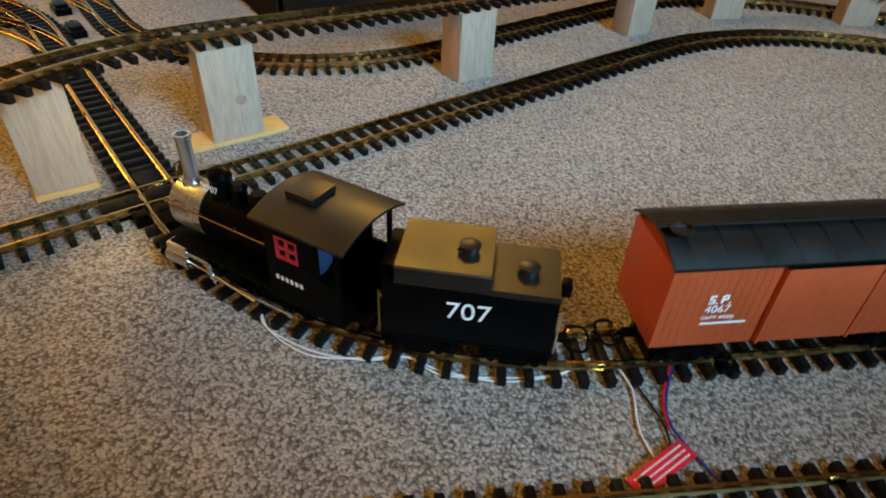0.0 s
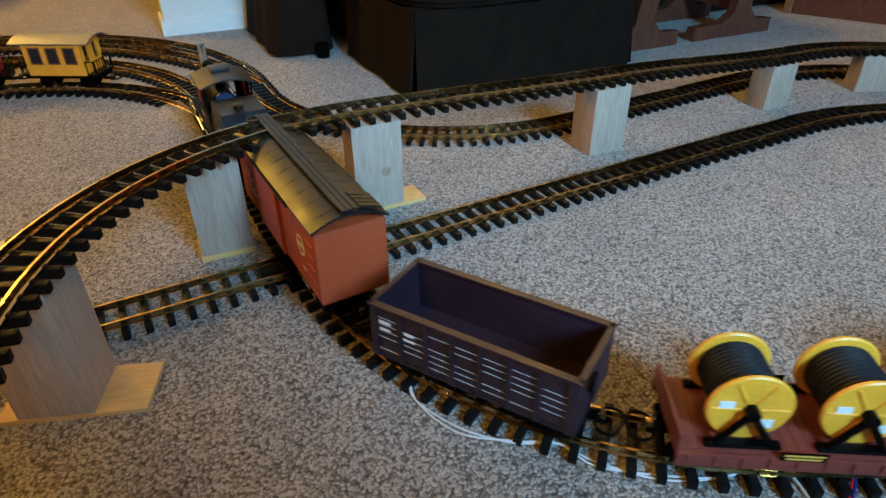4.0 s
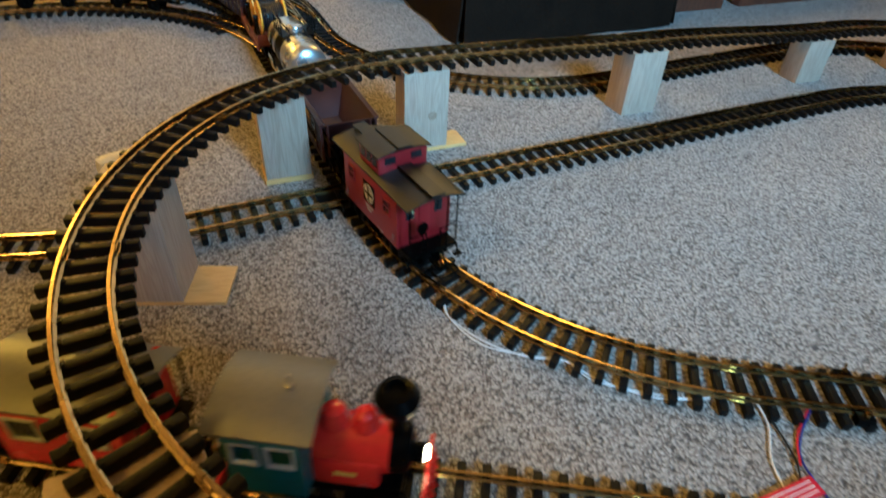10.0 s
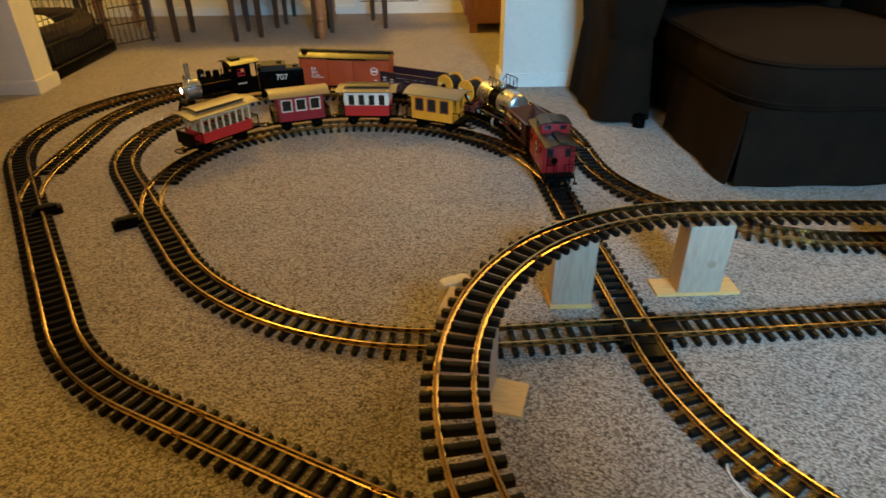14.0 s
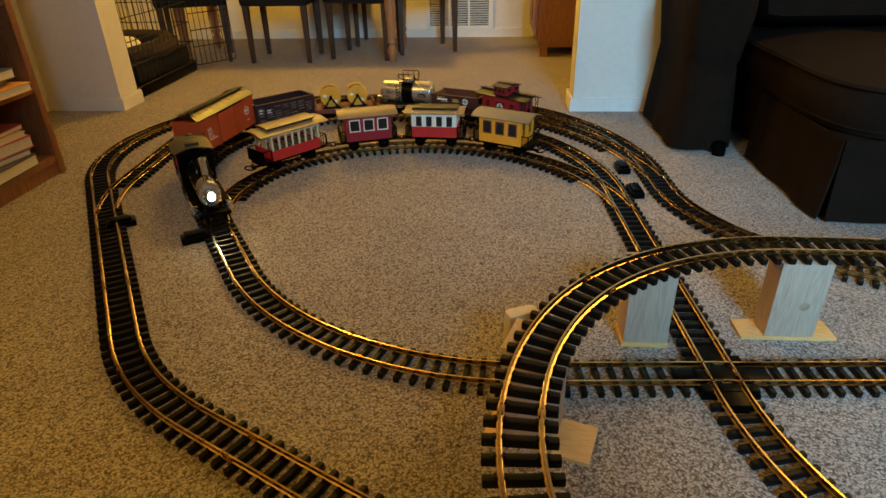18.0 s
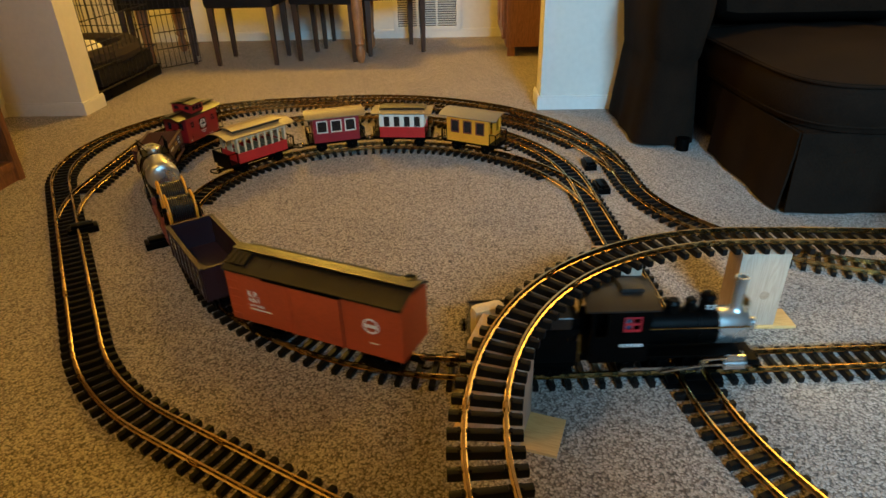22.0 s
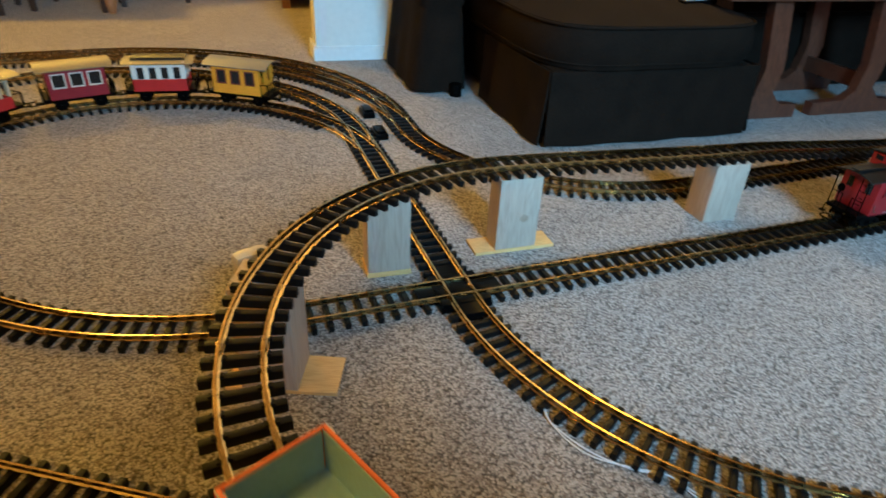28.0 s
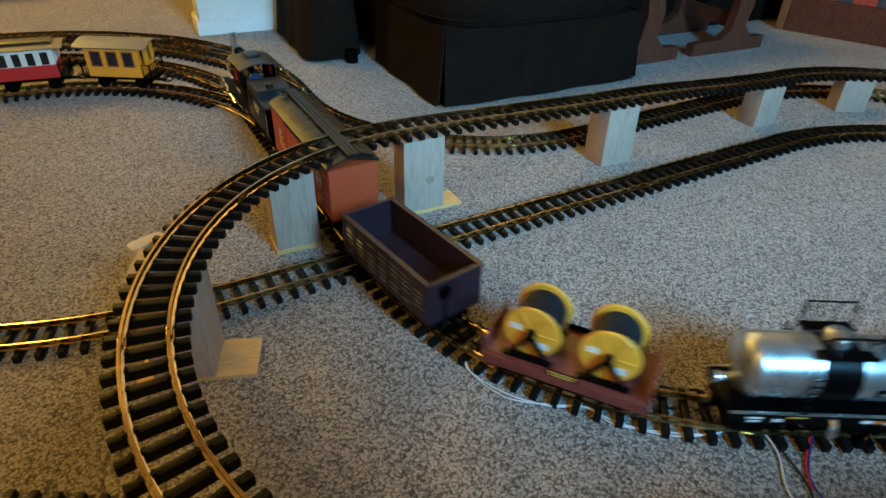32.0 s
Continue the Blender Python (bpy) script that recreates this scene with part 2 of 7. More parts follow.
WALL_PAINT = mat("white_wall_paint", (0.76, 0.74, 0.68), 0.8, 0, 0.04, 8, 0.25)
TRIM_PAINT = mat("white_trim_paint", (0.8, 0.79, 0.75), 0.5, 0, 0.04, 10)
# dark, so that the unseen walls and ceiling bounce little light
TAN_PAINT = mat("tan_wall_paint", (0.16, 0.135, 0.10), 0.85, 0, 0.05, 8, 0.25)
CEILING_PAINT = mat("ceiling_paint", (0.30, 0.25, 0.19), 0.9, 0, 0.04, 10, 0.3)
SLIPCOVER = mat("charcoal_brown_slipcover", (0.0115, 0.0070, 0.0044), 0.95, 0, 0.3, 30, 0.6, gloss=0.08)
CHAIR_CLOTH = mat("black_chair_upholstery", (0.014, 0.012, 0.012), 0.85, 0, 0.25, 40, 0.4, gloss=0.15)
CHAIR_LEG = mat("dark_chair_leg", (0.055, 0.028, 0.016), 0.5, 0, 0.2, 40)
WIRE_BLACK = mat("black_wire", (0.02, 0.017, 0.012), 0.5, 0.3, 0.2, 60)
WIRE_WHITE = mat("white_lead", (0.72, 0.70, 0.70), 0.45, 0, 0.1, 60)
WIRE_BLUE = mat("blue_lead", (0.02, 0.03, 0.22), 0.4, 0, 0.1, 60)
TAG_RED = mat("red_plastic_tag", (0.62, 0.015, 0.03), 0.38, 0, 0.12, 60)
CLOTH_WHITE = mat("white_cushion", (0.8, 0.8, 0.82), 0.9, 0, 0.15, 40, 0.5)
BED_BROWN = mat("brown_pet_bed", (0.03, 0.02, 0.016), 0.95, 0, 0.25, 40, 0.6)
LIT = mat("lit_headlamp", (1.0, 0.76, 0.32), 0.3, 0, 0.0, 60, 0, 0, 520.0)
LIT_WARM = mat("lit_warm_headlamp", (1.0, 0.72, 0.30), 0.3, 0, 0.0, 60, 0, 0, 150.0)


def glass_material():
    m = bpy.data.materials.new("dark_window_glass")
    m.use_nodes = True
    p = m.node_tree.nodes["Principled BSDF"]
    p.inputs["Base Color"].default_value = (0.02, 0.022, 0.025, 1)
    p.inputs["Roughness"].default_value, p.inputs["Transmission Weight"].default_value, p.inputs["IOR"].default_value = 0.06, 0.35, 1.45
    return m


GLASS = glass_material()


# ---------------------------------------------------------------- mesh tools
def box(bm, sx, sy, sz, x=0, y=0, z=0, m=None, bevel=0.0):
    """A box of that size with its middle at x, y, z."""
    t = Matrix.Translation((x, y, z)) @ (m or Matrix()) @ Matrix.Diagonal((sx, sy, sz, 1))
    made = bmesh.ops.create_cube(bm, size=1, matrix=t)["verts"]
    if bevel:
        edges = list({e for v in made for e in v.link_edges})
        bmesh.ops.bevel(bm, geom=edges, offset=bevel, segments=2, affect="EDGES", profile=0.6)
    return made


AXIS = {"z": Matrix(), "x": Matrix.Rotation(radians(90), 4, "Y"), "y": Matrix.Rotation(radians(90), 4, "X")}


def rod(bm, r, length, x=0, y=0, z=0, axis="z", r2=None, n=12, m=None):
    t = Matrix.Translation((x, y, z)) @ (m or AXIS[axis])
    return bmesh.ops.create_cone(bm, cap_ends=True, segments=n, radius1=r, radius2=r if r2 is None else r2, depth=length, matrix=t)["verts"]


def bar(bm, a, b, r, n=6):
    """A thin round bar from a to b."""
    a, b = Vector(a), Vector(b)
    d = b - a
    return rod(bm, r, d.length, n=n, m=d.to_track_quat("Z", "Y").to_matrix().to_4x4(), x=(a.x + b.x) / 2, y=(a.y + b.y) / 2, z=(a.z + b.z) / 2)


def lathe(bm, profile, x=0, y=0, z=0, axis="z", n=20):
    """Turns a profile of (radius, height) round an axis."""
    rings = []
    t = Matrix.Translation((x, y, z)) @ AXIS[axis]
    for r, h in profile:
        rings.append([bm.verts.new(t @ Vector((r * math.cos(2 * math.pi * i / n), r * math.sin(2 * math.pi * i / n), h))) for i in range(n)])
    for a, b in zip(rings, rings[1:]):
        for i in range(n):
            bm.faces.new((a[i], a[(i + 1) % n], b[(i + 1) % n], b[i]))
    bm.faces.new(rings[0][::-1])
    bm.faces.new(rings[-1])


def annulus(bm, r1, r0, z0, z1, n=28):
    """A flat ring between two radii."""
    rings = [[bm.verts.new((r * math.cos(2 * math.pi * i / n), r * math.sin(2 * math.pi * i / n), z)) for i in range(n)] for r, z in ((r1, z0), (r1, z1), (r0, z1), (r0, z0))]
    for a, b in zip(rings, rings[1:] + rings[:1]):
        for i in range(n):
            bm.faces.new((a[i], a[(i + 1) % n], b[(i + 1) % n], b[i]))


def prism(bm, outline, x0, x1, axis="x"):
    """An outline in (y, z) drawn out along x, or in (x, z) along y."""
    put = (lambda s, a, b: (s, a, b)) if axis == "x" else (lambda s, a, b: (a, s, b))
    one, two = ([bm.verts.new(put(s, a, b)) for a, b in outline] for s in (x0, x1))
    n = len(outline)
    for i in range(n):
        bm.faces.new((one[i], one[(i + 1) % n], two[(i + 1) % n], two[i]))
    bm.faces.new(one[::-1])
    bm.faces.new(two)


def wall(bm, us, zs, gone, at, thick, along="x"):
    """One upright panel on a grid of cuts us by zs, with the cells in gone left open."""
    put = (lambda u, w, z: (u, w, z)) if along == "x" else (lambda u, w, z: (w, u, z))
    kept = {(i, j) for i in range(len(us) - 1) for j in range(len(zs) - 1)} - set(gone)
    grid = {}

    def corner(i, j, k):
        if (i, j, k) not in grid:
            grid[i, j, k] = bm.verts.new(put(us[i], at + (k - 0.5) * thick, zs[j]))
        return grid[i, j, k]
    for i, j in kept:
        for k in (0, 1):
            bm.faces.new([corner(i + a, j + b, k) for a, b in ((0, 0), (1, 0), (1, 1), (0, 1))])
        for (di, dj), (p, q) in (((-1, 0), ((0, 0), (0, 1))), ((1, 0), ((1, 0), (1, 1))), ((0, -1), ((0, 0), (1, 0))), ((0, 1), ((0, 1), (1, 1)))):
            if (i + di, j + dj) not in kept:
                bm.faces.new([corner(i + p[0], j + p[1], 0), corner(i + q[0], j + q[1], 0), corner(i + q[0], j + q[1], 1), corner(i + p[0], j + p[1], 1)])


def arch(width, eave, rise, thick, n=14):
    """The outline of an arched roof."""
    top = [(width / 2 * (1 - 2 * i / n), eave + thick + rise * (1 - (1 - 2 * i / n) ** 2)) for i in range(n + 1)]
    low = [(y, z - thick) for y, z in reversed(top)]
    return top + low


def finish(bm, name, smooth=35):
    bmesh.ops.recalc_face_normals(bm, faces=bm.faces)
    me = bpy.data.meshes.new(name)
    for e in bm.edges:
        e.smooth = len(e.link_faces) != 2 or e.calc_face_angle(0) < radians(smooth)
    for f in bm.faces:
        f.smooth = True
    bm.to_mesh(me)
    bm.free()
    return me


def part(name, bm, material, parent=None, label="", m=None):
    me = finish(bm, name)
    me.materials.append(material)
    ob = new(name, me)
    if parent:
        ob.parent = parent
    if m:
        ob.matrix_basis = m
    if label:
        ob["label"] = label
    return ob


def again(ob, m):
    """The same part once more, on the same mesh and thing, at another place."""
    twin = ob.copy()
    scene.collection.objects.link(twin)
    twin.matrix_basis = m
    return twin


def thing(name, label, category, m=None, group="", kind=""):
    ob = new(name)
    ob.empty_display_size = 0.02
    if m:
        ob.matrix_basis = m
    return tagged(ob, label, category, group, kind)


def lettering(words, size, material, parent, m, name="lettering", label=""):
    c = bpy.data.curves.new(name, "FONT")
    c.body, c.size, c.align_x, c.align_y, c.extrude = words, size, "CENTER", "CENTER", 0.0002
    tmp = bpy.data.objects.new(name, c)
    me = bpy.data.meshes.new_from_object(tmp)
    bpy.data.objects.remove(tmp)
    me.materials.append(material)
    ob = new(name, me)
    ob.parent, ob.matrix_basis = parent, m
    if label:
        ob["label"] = label
    return ob


def side(x, y, z):
    """A pose on a vehicle's side at y, facing out."""
    return pose(x, y, z, 90, 0, 0 if y < 0 else 180)


# ---------------------------------------------------------------- the plan of the tracks
CROSS = (-0.361, 0.785)
RAIL_TOP, GAUGE = 0.0205, 0.0455


def trace(x, y, heading, pieces, step=0.01):
    """Rows of x, y along straights (length, None) and bends (degrees, radius), left turns plus."""
    out, h = [(x, y)], radians(heading)
    for amount, radius in pieces:
        if radius is None:
            n = max(1, round(amount / step))
            for _ in range(n):
                x, y = x + amount / n * math.cos(h), y + amount / n * math.sin(h)
                out.append((x, y))
        else:
            turn = radians(amount)
            n, s = max(3, round(abs(turn) * radius / step)), math.copysign(1, amount)
            for _ in range(n):
                g = h + turn / n
                x, y = x + s * radius * (math.sin(g) - math.sin(h)), y + s * radius * (math.cos(h) - math.cos(g))
                h = g
                out.append((x, y))
    return np.array(out)


class Line:
    """A line of track: places by the way along it, with its height."""

    def __init__(self, xy, heights, closed=False):
        self.xy, self.closed = xy, closed
        self.s = np.r_[0, np.cumsum(np.hypot(*np.diff(xy, axis=0).T))]
        self.length = self.s[-1]
        self.heights = heights

    def at(self, s):
        if self.closed:
            s = s % self.length
        x, y = (np.interp(s, self.s, self.xy[:, i]) for i in (0, 1))
        hs, hz = zip(*self.heights)
        k = np.clip(np.searchsorted(hs, s) - 1, 0, max(len(hs) - 2, 0))
        if len(hs) == 1:
            return Vector((x, y, hz[0]))
        u = np.clip((s - hs[k]) / (hs[k + 1] - hs[k]), 0, 1)
        return Vector((x, y, hz[k] + (hz[k + 1] - hz[k]) * (u * u * (3 - 2 * u) * 0.4 + u * 0.6)))

    def stand(self, s, half):
        """The pose of what stands on the line with its wheels half before and half behind s."""
        a, b = self.at(s - half), self.at(s + half)
        d = b - a
        turn = Matrix((d.normalized(), Vector((-d.y, d.x, 0)).normalized(), d.normalized().cross(Vector((-d.y, d.x, 0)).normalized()))).transposed()
        return Matrix.Translation((a + b) / 2) @ turn.to_4x4()


LEFT_LOOP = [(0.772, None), (89.15, 0.75), (120.85, 0.477), (0.235, None), (0.30, None), (60, 0.684), (0.30, None)]


def main_line():
    """The figure eight, from the crossing round the left loop and then the right one."""
    left = trace(*CROSS, 130.5, LEFT_LOOP)
    home = trace(*CROSS, 310.5, [(0.04, None), (60, 0.6), (0.12, None)])[::-1]
    far = trace(*CROSS, 40.5, [(1.10, None), (-60, 0.62)])
    # close the right loop: a bend of 150 degrees and a straight that meet the way home
    dx, dy = home[0] - far[-1]
    h0, h1 = radians(-19.5), radians(-169.5)
    bx, by = -math.sin(h1) + math.sin(h0), math.cos(h1) - math.cos(h0)
    sx, sy = math.cos(h1), math.sin(h1)
    det = bx * sy - by * sx
    radius, straight = (dx * sy - dy * sx) / det, (bx * dy - by * dx) / det
    bend = trace(*far[-1], -19.5, [(-150, radius), (straight, None)])
    return np.r_[left, far[1:], bend[1:], home[1:]]


MAIN = Line(main_line(), [(0, RAIL_TOP)], True)
SIDING = Line(trace(*CROSS, 130.5, [(0.599, None), (120.1, 0.56), (89.9, 0.416)]), [(0, RAIL_TOP)])
OUTER_START = (0.4, 0.393)
OUTER = Line(trace(*OUTER_START, 189.5, [(1.343, None), (-29, 0.6), (0.90, None), (-116, 0.587), (0.253, None), (-95, 0.85), (0.135, None), (92.3, 0.524), (0.575, None), (-60, 0.569), (0.5, None)]), [(0, RAIL_TOP)])
OUTER_SIDING = Line(trace(*OUTER_START, 189.5, [(1.343, None), (-29, 0.6), (0.555, None), (-30, 0.6), (0.329, None), (-92, 0.474), (0.151, None), (-89, 0.928), (0.092, None)]), [(0, RAIL_TOP)])


def high_line():
    """The way of the small train: along the front, round on the right, up on to the blocks, and round above the left."""
    lead = OUTER.xy[: round(4.4 / 0.01)][::-1]
    up = trace(0.114, 1.381, 220.5, [(0.62, None), (149.6, 0.49), (1.6, None)])
    back = trace(0.114, 1.381, 40.5, [(0.52, None), (-60, 0.60)])[::-1]
    front = trace(*OUTER_START, 9.5, [(0.55, None)])
    dx, dy = back[0] - front[-1]
    h0, h1 = radians(9.5), radians(160.5)
    bx, by = math.sin(h1) - math.sin(h0), math.cos(h0) - math.cos(h1)
    sx, sy = math.cos(h0), math.sin(h0)
    det = bx * sy - by * sx
    radius, straight = (dx * sy - dy * sx) / det, (bx * dy - by * dx) / det
    join = trace(*front[-1], 9.5, [(straight, None), (151, radius)])
    return np.r_[lead, front[1:], join[1:], back[1:], up[1:]], len(lead), len(lead) + len(front) + len(join) + len(back) - 3


HIGH_XY, HIGH_A, HIGH_B = high_line()
HIGH = Line(HIGH_XY, [(0, RAIL_TOP)])
FRONT_S, HIGH_S = HIGH.s[HIGH_A - 1], HIGH.s[HIGH_B]
HIGH.heights = [(0, RAIL_TOP), (FRONT_S + 0.6, RAIL_TOP), (HIGH_S - 1.1, 0.095), (HIGH_S - 0.45, 0.122), (HIGH_S + 0.02, 0.152), (HIGH_S + 0.62, 0.178), (HIGH_S + 1.1, 0.192),
                (HIGH_S + 1.6, 0.198), (HIGH_S + 2.0, 0.192), (HIGH_S + 3.5, 0.12)]


# ---------------------------------------------------------------- track
def tie_mesh():
    bm = bmesh.new()
    box(bm, 0.0094, 0.083, 0.0115, 0, 0, 0.00575, bevel=0.0016)
    for y in (-GAUGE / 2, GAUGE / 2):
        for s in (-1, 1):
            box(bm, 0.006, 0.003, 0.0022, 0, y + s * 0.0052, 0.0125)
    me = finish(bm, "tie")
    me.materials.append(TIE)
    return me


TIE_MESH = tie_mesh()
RAIL_SHAPE = [(-0.0016, 0), (0.0016, 0), (0.0016, -0.0028), (0.0007, -0.0036), (0.0007, -0.0074), (0.0034, -0.0086), (-0.0034, -0.0086), (-0.0007, -0.0074), (-0.0007, -0.0036), (-0.0016, -0.0028)]


def rail_part(line, s0, s1, off, origin, parent):
    bm = bmesh.new()
    n = max(2, round((s1 - s0) / 0.022) + 1)
    rings = []
    for s in np.linspace(s0, s1, n):
        p, a = line.at(s), line.at(s + 0.014) - line.at(s - 0.014)
        side_way = Vector((-a.y, a.x, 0)).normalized()
        base = p + side_way * off - origin
        rings.append([bm.verts.new(base + side_way * u + Vector((0, 0, w))) for u, w in RAIL_SHAPE])
    for a, b in zip(rings, rings[1:]):
        for i in range(len(a)):
            bm.faces.new((a[i], a[(i + 1) % len(a)], b[(i + 1) % len(a)], b[i]))
    bm.faces.new(rings[0])
    bm.faces.new(rings[-1][::-1])
    return part("rail", bm, BRASS, parent)


def joiner_mesh():
    bm = bmesh.new()
    box(bm, 0.017, 0.0062, 0.006, 0, 0, -0.0058, bevel=0.0008)
    box(bm, 0.017, 0.0085, 0.0012, 0, 0, -0.0088)
    me = finish(bm, "rail_joiner")
    me.materials.append(BRASS)
    return me


JOINER = joiner_mesh()


def lay(line, s0, s1, label, piece=0.314, pitch=0.0262, bare=()):
    """Lays a line with track pieces end to end. bare: stretches of the line with no ties."""
    count = max(1, round((s1 - s0) / piece))
    for k in range(count):
        a, b = s0 + (s1 - s0) * k / count, s0 + (s1 - s0) * (k + 1) / count
        mid = line.at((a + b) / 2)
        origin = Vector((mid.x, mid.y, mid.z - RAIL_TOP))
        t = thing("track_section", label, "track", Matrix.Translation(origin), "toy railway track")
        for off in (-GAUGE / 2, GAUGE / 2):
            rail_part(line, a + 0.0008, b - 0.0008, off, origin, t)
            j = new("rail_joiner", JOINER)
            way = line.at(a + 0.003) - line.at(a)
            j.parent, j.matrix_basis = t, Matrix.Translation(line.at(a) + Vector((-way.y, way.x, 0)).normalized() * off - origin) @ way.to_track_quat("X", "Z").to_matrix().to_4x4()
        n = round((b - a) / pitch)
        poses = []
        for i in range(n):
            s = a + (b - a) * (i + 0.5) / n
            if any(lo <= s <= hi for lo, hi in bare):
                continue
            m = line.stand(s, 0.006)
            m.translation = m.translation - origin - Vector((0, 0, RAIL_TOP))
            poses.append(m)
        for m in poses:
            o = new("tie", TIE_MESH)
            o.parent, o.matrix_basis = t, m


def make_track():
    L = MAIN.length
    second = trace(*CROSS, 130.5, LEFT_LOOP)
    x2 = float(np.hypot(*np.diff(second, axis=0).T).sum())
    label = "brass-railed toy track with dark plastic ties on carpet"
    lay(MAIN, 0, x2, label, bare=[(0, 0.055), (x2 - 0.055, x2)])
    lay(MAIN, x2, L, label, bare=[(x2, x2 + 0.055), (L - 0.055, L)])
    lay(SIDING, 0.66, SIDING.length - 0.05, label, bare=[(0.6, 0.86), (SIDING.length - 0.24, 9)])
    lay(OUTER, 0, OUTER.length, label)
    lay(OUTER_SIDING, 2.285, OUTER_SIDING.length - 0.21, label, bare=[(2.2, 2.455), (OUTER_SIDING.length - 0.46, 99)])
    lay(HIGH, FRONT_S, HIGH_S - 1.2, label)
    lay(HIGH, HIGH_S - 1.2, HIGH.length, "raised toy track on wooden blocks, brass rails and dark ties")
    # the crossing: a black moulded plate with guide blocks
    t = thing("track_crossing", "black plastic right-angle crossing plate between two toy tracks", "track crossing", pose(*CROSS, 0, 0, 0, 40.5))
    bm = bmesh.new()
    box(bm, 0.092, 0.092, 0.010, 0, 0, 0.005, bevel=0.002)
    part("base_plate", bm, BLACK, t)
    for across in (0, 90):
        bm = bmesh.new()
        box(bm, 0.150, 0.034, 0.0155, 0, 0, 0.00775, bevel=0.001)
        part("guard_plate", bm, BLACK, t, "", pose(0, 0, 0.0002 if across else 0, 0, 0, across))
    for i in (-1, 0, 1):
        for j in (-1, 0, 1):
            bm = bmesh.new()
            box(bm, 0.016 if i else 0.030, 0.016 if j else 0.030, 0.0075, i * 0.036, j * 0.036, 0.0138, bevel=0.001)
            part("guide_block", bm, BLACK, t)


make_track()


def turnout_motor(x, y, heading, to):
    t = thing("turnout_motor", "black plastic turnout drive box beside the track", "turnout motor", pose(x, y, 0, 0, 0, heading), "turnout drives")
    bm = bmesh.new()
    box(bm, 0.068, 0.036, 0.017, 0, 0, 0.0085, bevel=0.003)
    box(bm, 0.05, 0.026, 0.008, 0, 0, 0.020, bevel=0.002)
    part("case", bm, BLACK, t)
    bm = bmesh.new()
    bar(bm, (0, to * 0.012, 0.008), (0, to * 0.042, 0.008), 0.002)
    part("throw_rod", bm, STEEL, t)
    bm = bmesh.new()
    rod(bm, 0.003, 0.004, 0.02, 0, 0.0255)
    part("screw", bm, STEEL, t)


def make_turnout_motors():
    turnout_motor(-1.725, 0.41, 70, -1)
    turnout_motor(-1.50, 0.49, 70, 1)
    turnout_motor(-0.815, 1.405, 130, 1)
    turnout_motor(-0.925, 1.545, 130, -1)


make_turnout_motors()


# ---------------------------------------------------------------- the rooms
def slab(name, label, category, material, a0, a1, b0, b1, z0, z1, bevel=0.0):
    bm = bmesh.new()
    box(bm, a1 - a0, b1 - b0, z1 - z0, 0, 0, 0, bevel=bevel)
    ob = part(name, bm, material, None, "", ROOM @ Matrix.Translation(((a0 + a1) / 2, (b0 + b1) / 2, (z0 + z1) / 2)))
    return tagged(ob, label, category, kind="structure")


TOP = 2.4


def skirting(name, a0, a1, b0, b1):
    """A moulded skirting board along a or along b."""
    bm = bmesh.new()
    la, lb = a1 - a0, b1 - b0
    box(bm, la, lb, 0.045, 0, 0, 0.0225)
    box(bm, la - (0 if la > lb else 0.004), lb - (0.004 if la > lb else 0), 0.008, 0, 0, 0.049, bevel=0.0015)
    ob = part(name, bm, TRIM_PAINT, None, "", ROOM @ Matrix.Translation(((a0 + a1) / 2, (b0 + b1) / 2, 0)))
    tagged(ob, "white painted skirting board along the wall", "baseboard", kind="structure")


